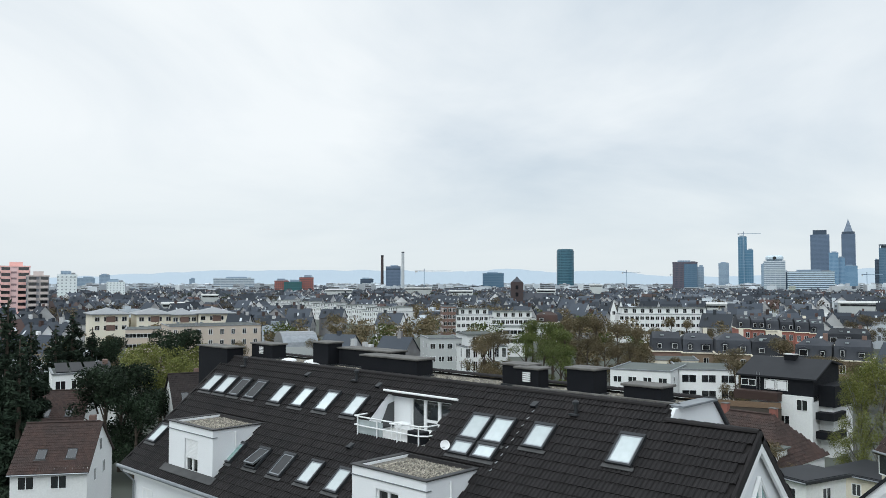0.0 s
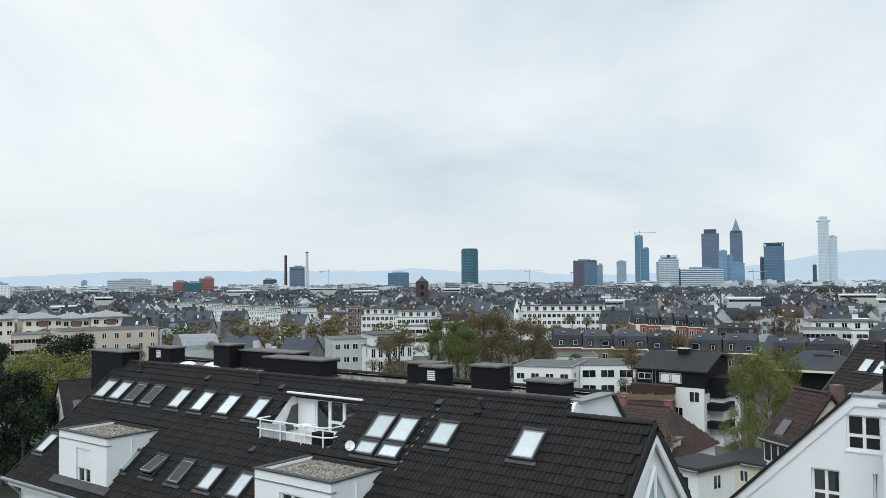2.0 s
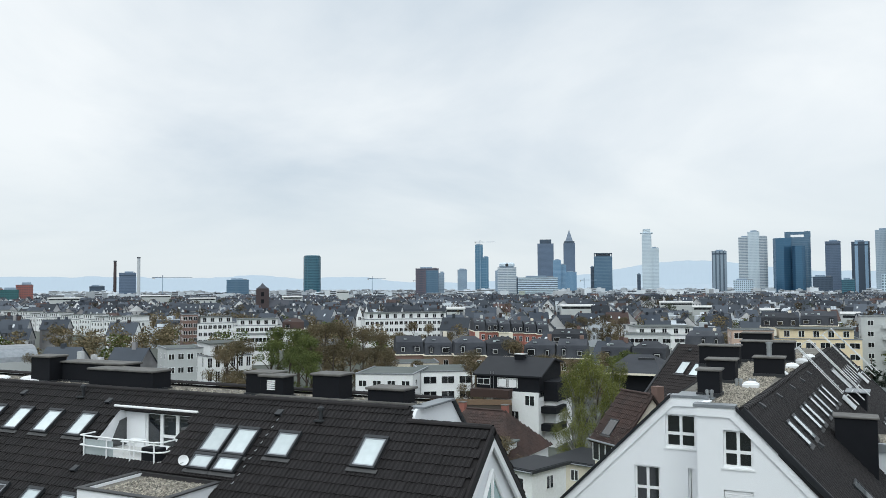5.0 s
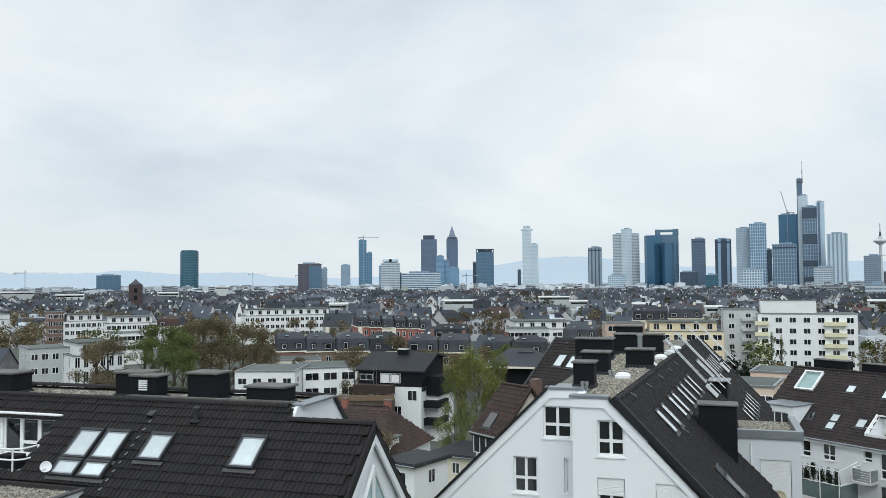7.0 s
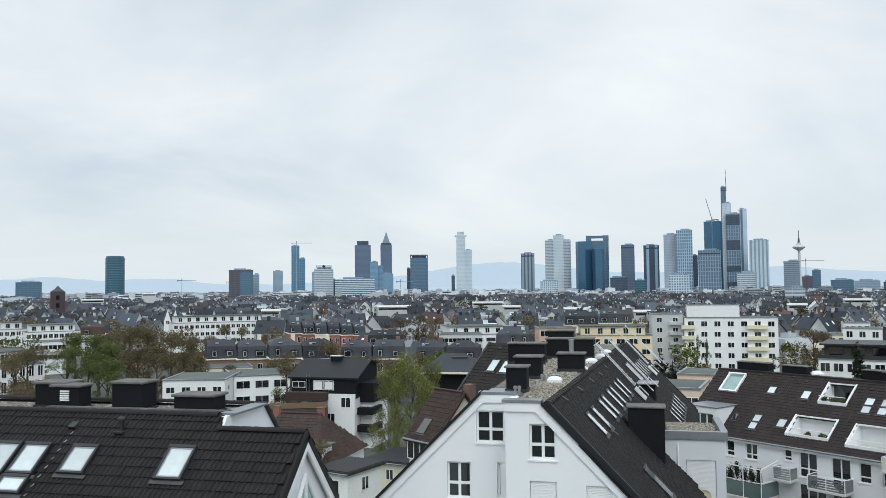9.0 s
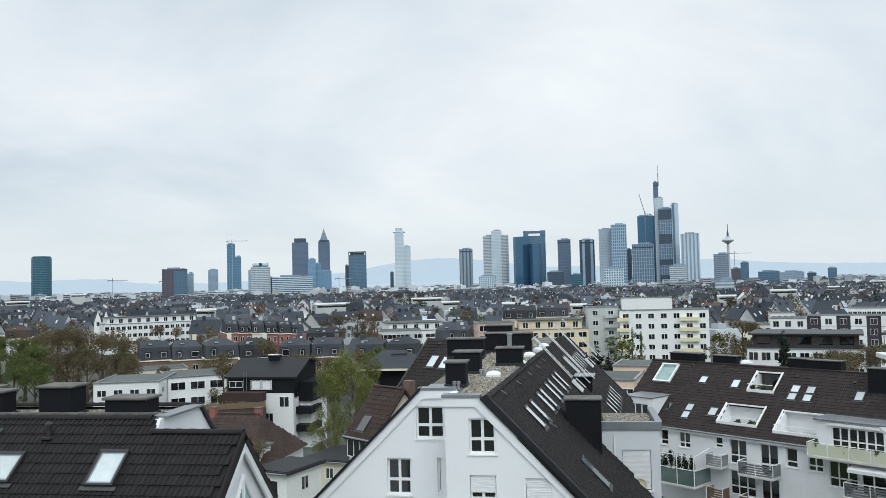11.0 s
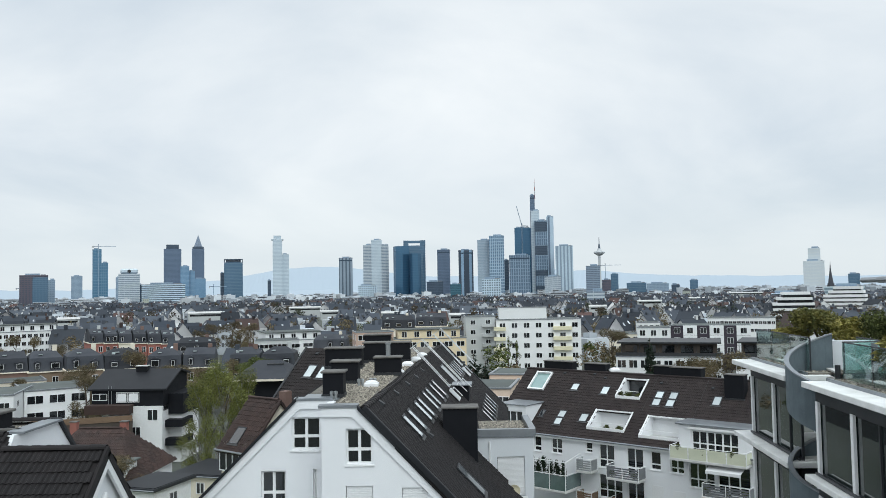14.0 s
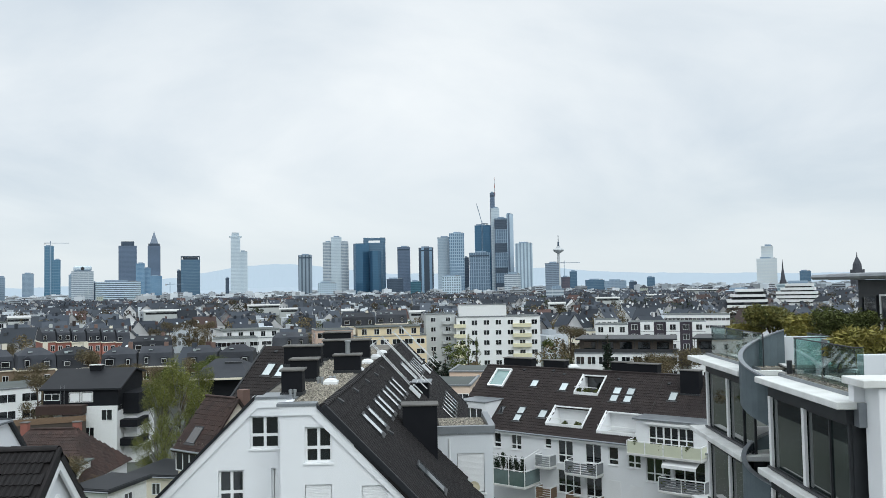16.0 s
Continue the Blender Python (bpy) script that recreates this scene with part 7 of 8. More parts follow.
def hip_house(name, label, x, y, rot, w, d, h, wall, drop):
    PLOTS.append((x, y, w))
    t = thing(name, label, "house", pose(x, y, 0, 0, 0, rot))
    e = h - drop
    part("wall", boxes((-w / 2 + 1, w / 2 - 1, -d / 2 + 1, d / 2 - 1, 0, e)), BLACK_CLAD, t)
    part("eave", boxes((-w / 2, w / 2, -d / 2, d / 2, e, e + 0.25)), W_CREAM, t, "pale eave board")
    bm = bmesh.new()
    r0 = [bm.verts.new(p) for p in ((-w / 2, -d / 2, e + 0.25), (w / 2, -d / 2, e + 0.25), (w / 2, d / 2, e + 0.25), (-w / 2, d / 2, e + 0.25))]
    r1 = [bm.verts.new(p) for p in ((-w * 0.2, 0, h), (w * 0.2, 0, h))]
    for q in ((r0[0], r0[1], r1[1], r1[0]), (r0[1], r0[2], r1[1]), (r0[2], r0[3], r1[0], r1[1]), (r0[3], r0[0], r1[0])):
        bm.faces.new(q)
    part("roof", bm, SLATE, t)
    part("roof_hatch", boxes((0, 2.0, -1.8, -1.2, h - 0.9, h - 0.3)), DARK_METAL, t)
    return t


def hall(name, label, x, y, rot, w, d, h, wall):
    """Long low works hall with a pale roof and a band of windows."""
    PLOTS.append((x, y, w))
    t = thing(name, label, "building", pose(x, y, 0, 0, 0, rot), "works halls")
    part("wall", boxes((-w / 2, w / 2, -d / 2, d / 2, 0, h - 1.2)), wall, t)
    part("window_band", boxes((-w / 2 + 1, w / 2 - 1, -d / 2 - 0.06, -d / 2 + 0.02, h - 3.4, h - 2.0)), GLASS_DARK, t)
    part("roof", prism(bmesh.new(), [(-w / 2 - 0.4, -d / 2 - 0.5, h - 1.2), (-w / 2 - 0.4, 0, h), (-w / 2 - 0.4, d / 2 + 0.5, h - 1.2)], (w + 0.8, 0, 0)), CONCRETE, t)
    return t


def striped_block(name, label, x, y, rot, w, d, h, wall, ribbon=1.7):
    """Office block of white floor bands and dark ribbon windows, stepping back."""
    PLOTS.append((x, y, w))
    t = thing(name, label, "building", pose(x, y, 0, 0, 0, rot))
    n = int(h / 3.4)
    for k in range(n):
        z, cut = h - (k + 1) * 3.4, max(0, 2 - k) * w * 0.12
        part("floor_band", boxes((-w / 2 + cut, w / 2 - cut * 0.4, -d / 2, d / 2, z + ribbon, z + 3.4)), wall, t)
        part("window_ribbon", boxes((-w / 2 + cut + 0.1, w / 2 - cut * 0.4 - 0.1, -d / 2 + 0.12, d / 2 - 0.1, z, z + ribbon)), GLASS_DARK, t)
    return t


def barrel_hall(name, label, x, y, rot, w, d, h, wall):
    """Hall under a rounded metal roof."""
    PLOTS.append((x, y, w))
    t = thing(name, label, "building", pose(x, y, 0, 0, 0, rot))
    part("wall", boxes((-w / 2, w / 2, -d / 2, d / 2, 0, h - 3.5)), wall, t)
    ring = [(-w / 2, -d / 2 * math.cos(k * math.pi / 10), h - 3.5 + 3.5 * math.sin(k * math.pi / 10)) for k in range(11)]
    part("roof", prism(bmesh.new(), ring, (w, 0, 0)), ZINC, t, "rounded grey metal roof")
    for k in range(5):
        part("roof_light", boxes((-w / 2 + (k + 0.3) * w / 5, -w / 2 + (k + 0.5) * w / 5, -d * 0.36, -d * 0.30, h - 1.6, h - 1.2)), GLASS_SKY, t)
    return t


def twin_gable(name, label, x, y, rot, w, d, h, wall):
    """White house with two pointed gables side by side."""
    PLOTS.append((x, y, w))
    t = thing(name, label, "house", pose(x, y, 0, 0, 0, rot))
    for cx in (-w / 4, w / 4):
        part("gable", prism(bmesh.new(), [(cx - w / 4 + 0.1, -d / 2, 0), (cx + w / 4 - 0.1, -d / 2, 0), (cx + w / 4 - 0.1, -d / 2, h - 4.5), (cx, -d / 2, h), (cx - w / 4 + 0.1, -d / 2, h - 4.5)], (0, 0.4, 0)), wall, t)
        part("roof", prism(bmesh.new(), [(cx - w / 4, -d / 2 + 0.4, h - 4.6), (cx, -d / 2 + 0.4, h - 0.1), (cx + w / 4, -d / 2 + 0.4, h - 4.6)], (0, d, 0)), SLATE, t)
        far_window(t, cx, -d / 2, h - 5.5, 1.0, 1.4)
    return t


# black clad house on a white base
kh = thing("house", "black clad house with a low roof above a white base", "house", pose(-45.8, 120.5, 0, 0, 0, -2))
part("base", boxes((-0.5, 5.0, -4.6, 5.0, 0, 8.3), (-3.2, -0.5, -3.4, 5.0, 0, 7.5)), W_WHITE, kh, "white rendered base")
part("upper_storey", boxes((-5.4, 5.0, -4.2, 5.0, 7.6, 10.6)), BLACK_CLAD, kh, "black clad upper storey")
part("gable", prism(bmesh.new(), [(4.7, -4.2, 10.6), (4.7, 5.0, 10.6), (4.7, 5.0, 12.2), (4.7, 1.4, 13.0)], (0.3, 0, 0)), BLACK_CLAD, kh)
part("roof", prism(bmesh.new(), [(-5.9, -4.5, 10.75), (-5.9, 1.4, 13.05), (-5.9, 5.5, 12.2), (-5.9, 5.5, 12.0), (-5.9, 1.4, 12.8), (-5.9, -4.5, 10.5)], (11.4, 0, 0)), BLACK_SHEET, kh, "black sheet metal roof")
part("chimney", boxes((-0.9, 0.7, 0.4, 1.4, 12.2, 13.5)), BLACK_CLAD, kh)
part("chimney_cap", boxes((-1.0, 0.8, 0.3, 1.5, 13.5, 13.6)), CONCRETE, kh)
part("balcony", boxes((-5.6, 0.8, -6.0, -4.2, 7.4, 8.6)), material("dark_brown_board", (0.045, 0.025, 0.02), 0.8), kh, "dark brown boarded balcony")
for cx in (-1.0, 0.7):
    far_window(kh, cx, -4.2, 8.9, 1.5, 1.3)
    part("curtain", boxes((cx - 0.65, cx + 0.65, -4.26, -4.24, 8.95, 10.1)), SHUTTER, kh)
far_window(kh, -4.2, -4.2, 9.2, 2.0, 0.8)
far_window(kh, 1.2, -4.6, 3.2, 1.2, 2.2)
far_window(kh, 3.6, -4.6, 6.4, 1.4, 1.4)
for z in (2.6, 5.2):
    part("side_balcony", boxes((5.0, 7.4, -3.6, 1.0, z, z + 1.0)), BLACK_CLAD, kh, "dark balcony on the side")
part("side_wing", boxes((5.0, 6.8, -2.0, 5.0, 0, 6.9)), W_WHITE, kh)
part("side_loggia", boxes((5.0, 7.2, -2.4, 5.0, 6.9, 9.8)), BLACK_CLAD, kh, "black clad loggia on the side")
part("ladder", boxes((-2.9, -2.85, -4.4, -4.35, 8.6, 11.2), (-2.45, -2.4, -4.4, -4.35, 8.6, 11.2)), STEEL, kh)
tp = thing("roof_garden", "terrace strip with brown wooden boards and plants", "terrace", pose(-52.5, 112.5, 0, 0, 0, 20))
part("slab", boxes((-5, 8, -1.5, 3, 0, 6.6)), W_UMBER, tp)
part("board", boxes((-5, 8, -1.6, -1.5, 6.6, 7.4)), WOODSLAT, tp)

flat_block("apartment_block", "white apartment block with cream balconies and flat roof", 24.6, 235.3, -2, 23.5, 13.0, 15.3, W_WHITE, 5, 7, 1.5, 1.25, "balconies")
flat_block("apartment_block", "pale grey apartment block with recessed balconies", 8.2, 242.0, 2, 8.6, 12.0, 16.1, W_GREY, 5, 2, 1.3, 1.2, "side")
flat_block("roof_house", "white lift house on the apartment block roof", 20.6, 238.7, -1, 13.7, 7.0, 18.6, W_WHITE, 0, 0, 1, 1, "")
flat_block("apartment_block", "yellow rendered apartment block with dark windows", -6.7, 234.0, 8, 20.2, 12.0, 13.1, W_YELLOW, 4, 6, 2.2, 1.3, "setback")
flat_block("apartment_block", "pink brown rendered block with flat roof", -22.9, 237.0, 12, 10.6, 12.0, 12.4, W_PINK, 3, 3, 2.2, 1.4, "")
flat_block("garage_house", "small cream rendered house with flat roof", 8.4, 116.3, -12, 4.8, 9.0, 12.3, W_PEACH, 1, 2, 1.0, 0.7, "plain")
flat_block("low_house", "low grey flat roofed building between gardens", 5.3, 105.0, -11, 5.4, 10.0, 11.9, W_PEACH, 1, 3, 1.4, 1.2, "plain")
flat_block("low_house", "white low house with grey flat roof", -77.6, 136.6, 16, 10.8, 14.0, 8.3, W_WHITE, 2, 4, 1.4, 1.0, "")
flat_block("low_house", "white low house with green flat roof and wide windows", -71.8, 146.4, 34, 10.3, 14.0, 8.1, W_WHITE, 2, 3, 2.4, 1.3, "")
flat_block("low_house", "cream low house behind shrubs", -86.3, 161.5, 33, 9.9, 10.0, 7.7, W_CREAM, 2, 3, 1.4, 1.0, "")
flat_block("apartment_block", "modern white block with tall dark windows", -119.4, 136.1, 57, 9.6, 12.0, 12.8, W_WHITE, 3, 6, 0.8, 1.9, "setback")
flat_block("apartment_block", "pale grey block with small windows", -129.0, 134.1, 54, 7.6, 12.0, 11.6, W_GREY, 3, 4, 1.1, 1.1, "")
flat_block("apartment_block", "long white terraced block with many windows", -226.6, 254.9, 48, 14.9, 12.0, 13.2, W_WHITE, 4, 8, 1.3, 1.4, "setback")
flat_block("apartment_block", "long white terraced block with many windows", -207.8, 257.7, 45, 17.7, 12.0, 12.4, W_WHITE, 4, 10, 1.3, 1.4, "setback")
flat_block("apartment_block", "brown brick end of a white terraced block", -236.3, 250.1, 49, 5.5, 12.0, 14.0, W_BRICK, 4, 3, 1.3, 1.4, "")
flat_block("low_house", "white flat roofed hall among trees", -171.1, 210.2, 43, 9.6, 12.0, 9.5, W_WHITE, 2, 4, 2.2, 1.2, "")
flat_block("office_house", "long white office house with rows of windows", -164.5, 299.9, 39, 35.7, 14.0, 14.0, W_WHITE, 3, 18, 1.3, 1.3, "setback")
flat_block("office_house", "modern white house with ribbon windows", -52.4, 265.0, 23, 20.3, 16.0, 11.6, W_WHITE, 3, 5, 3.0, 1.1, "setback")
flat_block("low_house", "grey flat roofed hall before the white house", -50.7, 236.7, 14, 12.2, 12.0, 10.6, W_GREY, 2, 5, 2.4, 1.1, "")
flat_block("museum", "beige rendered museum with small windows", -198.4, 116.3, 70, 23.4, 16.0, 12.6, W_BEIGE, 3, 8, 0.9, 1.3, "")
flat_block("low_house", "grey flat wing of the beige museum", -216.8, 107.5, 64, 11.2, 14.0, 11.3, W_BEIGE, 2, 6, 1.8, 1.0, "")
flat_block("low_house", "white flat house with dark roof panels", -128.6, 53.2, 72, 8.8, 10.0, 10.3, W_WHITE, 2, 4, 1.3, 1.2, "panels")
for k in range(15):
    f = k / 14
    flat_block("row_house", "white cubic row house with dark windows", -520 + 205 * f, 362 - 66 * f, -18, 14.0, 11.0, 10.2 + 0.5 * (k % 3), W_WHITE, 3, 4, 1.5, 1.4, "setback")
    PLOTS[-1] = (*PLOTS[-1], 0.24)
flat_block("apartment_block", "modern flats with dark flat roof and brown upper storey", 46.0, 173.2, -18, 20.9, 14.0, 12.6, W_WHITE, 2, 9, 1.6, 1.5, "dark_top")
flat_block("apartment_block", "modern flats with dark flat roof and brown upper storey", 60.5, 161.2, -24, 8.1, 14.0, 13.2, W_WHITE, 2, 4, 1.6, 1.5, "dark_top")
flat_block("apartment_block", "white and dark purple modern block", 59.1, 239.0, -16, 9.1, 12.0, 12.2, W_WHITE, 3, 3, 1.4, 1.5, "")
flat_block("apartment_block", "dark purple modern block with white bays", 75.7, 239.5, -20, 21.7, 12.0, 12.6, W_PURPLE, 3, 6, 1.6, 1.5, "white_bays")
flat_block("hall", "long white hall roof with small windows", 109.1, 308.5, -21, 23.6, 14.0, 11.8, W_WHITE, 2, 16, 1.2, 1.0, "")
flat_block("apartment_block", "beige old apartment house with dark roof", 53.5, 255.1, -9, 8.6, 11.0, 9.6, W_CREAM, 4, 4, 1.2, 1.4, "")
flat_block("apartment_block", "white flats with recessed balconies", 71.2, 297.3, -10, 8.0, 11.0, 11.1, W_WHITE, 3, 4, 1.2, 1.3, "")
twin_gable("house", "white house with two pointed gables", -184.2, 297.7, 36, 5.9, 10.0, 16.2, W_WHITE)
barrel_hall("hall", "hall with a rounded grey metal roof", -170.6, 124.2, 66, 8.8, 12.0, 11.6, W_GREY)
hall("works_hall", "long low hall with a pale roof", -181.1, 599.3, 20, 23.7, 12.0, 11.3, W_GREY)
hall("works_hall", "long low hall with a pale roof", -42.5, 564.5, 7, 11.2, 12.0, 10.0, W_GREY)
hall("works_hall", "long low hall with a pale roof", -142.3, 793.5, 13, 30.3, 12.0, 10.4, W_GREY)
hall("works_hall", "long low hall with a pale roof", -241.7, 511.9, 28, 13.5, 12.0, 11.0, W_GREY)
hall("works_hall", "long low hall with a pale roof", 3.5, 526.1, 3, 10.0, 12.0, 9.2, W_GREY)
hall("works_hall", "long low hall with a pale roof", -103.9, 698.4, 11, 15.8, 12.0, 8.6, W_GREY)
hall("works_hall", "long low hall with a pale roof", -713.7, 1093.9, 36, 19.6, 12.0, 20.9, W_GREY)
hall("works_hall", "long low hall with a pale roof", -599.2, 808.2, 40, 23.5, 12.0, 15.6, W_GREY)
hall("works_hall", "long low hall with a pale roof", -570.4, 303.3, 65, 18.0, 12.0, 9.2, W_GREY)
hall("works_hall", "long low hall with a pale roof", -781.9, 457.7, 63, 19.0, 12.0, 11.3, W_GREY)
hall("works_hall", "long low hall with a pale roof", -931.3, 915.6, 48, 43.2, 12.0, 15.8, W_GREY)
hall("works_hall", "long low hall with a pale roof", -937.3, 758.8, 54, 39.3, 12.0, 14.0, W_GREY)
hall("works_hall", "long low hall with a pale roof", -747.4, 815.3, 46, 32.0, 12.0, 13.3, W_GREY)
hall("works_hall", "long low hall with a pale roof", 318.5, 1059.3, -14, 23.6, 12.0, 9.2, W_GREY)
hall("works_hall", "long low hall with a pale roof", 475.6, 1323.3, -17, 52.9, 12.0, 12.3, W_GREY)
hall("works_hall", "long low hall with a pale roof", 189.9, 783.5, -11, 22.4, 12.0, 11.2, W_GREY)
hall("works_hall", "long low hall with a pale roof", 115.6, 645.9, -7, 13.2, 12.0, 10.2, W_GREY)
striped_block("office_block", "white office block with dark ribbon windows stepping back", 218.0, 523.6, -17, 24.5, 14.0, 18.9, W_WHITE)
striped_block("office_block", "pale grey office block with ribbon windows", 333.0, 692.2, -34, 31.9, 16.0, 21.2, W_WHITE, 1.1)
mansard("town_house", "grey slate mansard house with dormers", -78.9, 174.6, 30, 7.3, 11.0, 12.8, W_OCHRE)
mansard("town_house", "dark slate mansard house with dormers", -71.8, 177.6, 28, 7.9, 11.0, 12.6, W_OCHRE)
mansard("town_house", "dark slate mansard house with dormers", -64.6, 184.6, 15, 7.4, 11.0, 11.9, W_OCHRE)
mansard("town_house", "grey slate mansard house with dormers", -57.4, 187.0, 13, 7.2, 11.0, 11.9, W_OCHRE)
mansard("town_house", "dark slate mansard house with dormers", -94.4, 173.6, 33, 6.7, 11.0, 12.6, W_BRICK)
mansard("town_house", "grey slate mansard house with dormers", -88.3, 176.8, 31, 6.8, 11.0, 12.4, W_OCHRE)
mansard("town_house", "grey slate mansard house with small windows", -44.6, 178.1, 8, 6.4, 11.0, 12.4, W_BRICK)
mansard("town_house", "dark slate mansard house with small windows", -37.7, 179.7, 6, 7.3, 11.0, 12.3, W_BRICK)
mansard("town_house", "white house with dark hipped roof", -73.2, 234.4, 17, 10.8, 11.0, 11.7, W_WHITE)
mansard("town_house", "white house with arched windows and slate roof", -36.1, 246.0, 4, 10.3, 11.0, 11.3, W_WHITE)
mansard("town_house", "red sandstone town house with dark mansard roof", -112.9, 257.4, 32, 4.1, 12.0, 13.6, W_RED)
mansard("town_house", "red sandstone town house with dark mansard roof", -109.0, 259.1, 31, 4.1, 12.0, 13.4, W_RED)
mansard("town_house", "red sandstone town house with dark mansard roof", -105.0, 260.7, 30, 4.1, 12.0, 13.2, W_CREAM)
mansard("town_house", "red sandstone town house with dark mansard roof", -101.0, 262.3, 29, 4.1, 12.0, 13.0, W_RED)
mansard("town_house", "red sandstone town house with dark mansard roof", -96.9, 263.9, 28, 4.2, 12.0, 12.8, W_RED)
mansard("town_house", "red sandstone town house with dark mansard roof", -92.8, 265.3, 27, 4.2, 12.0, 12.6, W_RED)
mansard("town_house", "dark roofed house behind the yellow block", -17.3, 267.6, 4, 10.8, 12.0, 16.0, W_CREAM)
mansard("town_house", "dark roofed house behind the yellow block", -6.5, 268.0, 1, 10.2, 12.0, 16.6, W_CREAM)
mansard("town_house", "white house with an orange tiled roof", -199.5, 269.8, 36, 8.7, 11.0, 12.1, W_WHITE, RED_TILE)
pavilion("pavilion", "cream rendered pavilion with low pyramid roof", -310.9, 137.7, 74, 12.7, 20.0, 14.2, W_CREAM)
pavilion("pavilion", "cream rendered pavilion with low pyramid roof", -304.0, 152.3, 71, 13.0, 20.0, 14.0, W_CREAM)
pavilion("pavilion", "cream rendered pavilion with low pyramid roof", -298.9, 162.0, 70, 9.1, 20.0, 13.7, W_CREAM)
pavilion("pavilion", "cream rendered pavilion with low pyramid roof", -292.8, 172.8, 67, 13.8, 20.0, 14.1, W_CREAM)
gable_house("house", "white gabled house with weathered brown tiled roof", -83.3, 32.9, 54.0, 7.1, 10.4, 10.16, W_WHITE, RED_TILE, 3.55, 2)
gable_house("house", "small house with weathered red brown tiled roof", -112.2, 43.9, 55, 7.2, 9.0, 9.6, W_WHITE, RED_TILE, 3.6, 2)
gable_house("house", "old house with brown tiled roof behind trees", -96.0, 52.7, 71, 4.2, 9.0, 12.4, W_WHITE, BROWN_TILE, 3.6, 2)
hipped_house(-30.6, 71.5, 9.0, 9.0, 12.5, 9.0)
eaved_house("small_house", "small white house with a dark overhanging flat roof", -22.6, 62.6, -18, 3.1, 4.4, 10.0, W_WHITE, ((0.0, 1.35, 0.95),))
eaved_house("small_house", "low white outbuilding with a dark felt roof", -22.3, 77.0, -14, 4.8, 6.0, 7.9, W_CREAM, ((-1.5, 0.9, 0.9), (0.3, 0.7, 0.9)))

gable_house("house", "small house with red brown tiles and a wooden balcony", -12.8, 56.2, -37, 3.3, 5.0, 16.8, W_CREAM, RED_TILE, 2.8, 1)
hip_house("pavilion", "dark hipped roof house with white eaves", -22.6, 101.6, 3, 6.9, 12.0, 15.7, W_WHITE, 2.0)

# ---------------------------------------------------------------- trees
GARDEN = material("garden_grass", (0.085, 0.13, 0.03), 0.95, (0.06, 0.09, 0.025), 0.5, 8, 0.6, 0.3)
BIRCH_BARK = material("birch_bark", (0.30, 0.29, 0.27), 0.8, (0.07, 0.065, 0.06), 1.5, 12, 0.9, 0.2)
lawn = thing("lawn", "strip of green lawn between the houses", "lawn", pose(-22, 62, 0.02), kind="stuff")
part("turf", boxes((-14, 12, -22, 25, -0.3, 0.03)), GARDEN, lawn)
CON = conifer(1, 18, 5.0, 11000, 0.22, "tall dark spruce with hanging branches")
DARKTREE = broadleaf(2, 12, 4.2, LEAF_EVER, 8000, 0.17, "dense dark evergreen tree", 0.2)
WIL = broadleaf(3, 12, 4.0, LEAF_FRESH, 5200, 0.15, "yellow green willow in early leaf", 0.25)
GRE = broadleaf(4, 12, 3.6, LEAF_GREEN, 7000, 0.13, "green tree in early spring leaf", 0.22)
BRO = broadleaf(5, 12, 3.8, LEAF_BROWN, 8500, 0.075, "brown budding tree with bare twigs", 0.25, None, 2.6, 0.25)
BRS = broadleaf(8, 12, 3.4, LEAF_BROWN, 9000, 0.05, "thin brown budding tree with bare twigs", 0.25, None, 4.0, 0.2)
BIR = broadleaf(6, 14, 2.1, LEAF_FRESH, 17000, 0.036, "birch with fresh light green leaves", 0.14, BIRCH_BARK, 2.4, 0.1, 0.45, 26, 2.2)
POP = broadleaf(7, 16, 1.5, LEAF_GREEN, 7000, 0.055, "slim poplar with sparse new leaves", 0.15, None, 2.0, 0.2, 0.7, 20, 2.2)
turns = random.Random(9)


def plant(proto, x, y, s, wide=1.0):
    c = copy_thing(proto, pose(x, y, 0, 0, 0, turns.uniform(0, 360)))
    c.scale = (s * wide * turns.uniform(0.92, 1.1), s * wide * turns.uniform(0.92, 1.1), s)
    tagged(c, group="town trees")
    return c


plant(CON, -99.7, 32.8, 1.24)
plant(CON, -105.6, 37.4, 1.06)
plant(CON, -94.6, 32.4, 0.99)
plant(CON, -153.0, 61.5, 1.05, 1.5)
plant(CON, -150.5, 57.5, 0.92, 1.3)
plant(CON, -154.0, 65.5, 0.86, 1.3)
plant(CON, -105.3, 31.9, 1.18)
plant(DARKTREE, -98.7, 43.9, 1.11)
plant(DARKTREE, -101.7, 47.0, 1.09)
plant(DARKTREE, -99.2, 51.9, 0.84)
plant(DARKTREE, -93.7, 45.1, 0.88)
plant(WIL, -121.3, 59.2, 1.09)
plant(WIL, -122.7, 63.2, 1.13)
plant(WIL, -115.6, 63.7, 1.14)
plant(WIL, -108.9, 61.4, 1.04)
plant(DARKTREE, -141.0, 75.6, 1.23)
plant(DARKTREE, -155.4, 69.0, 1.09)
plant(GRE, -130.8, 170.7, 1.18)
plant(GRE, -120.8, 165.7, 1.17)
plant(GRE, -109.6, 155.3, 1.10)
plant(GRE, -113.8, 146.0, 1.05)
plant(GRE, -101.7, 136.3, 0.98)
plant(GRE, -95.9, 134.3, 0.96)
plant(BRO, -126.9, 185.9, 1.24)
plant(BRO, -125.6, 192.8, 1.21)
plant(BRO, -118.1, 191.6, 1.13)
plant(BRO, -108.7, 185.6, 1.07)
plant(BRO, -102.9, 153.8, 1.02)
plant(BRO, -94.1, 147.6, 0.96)
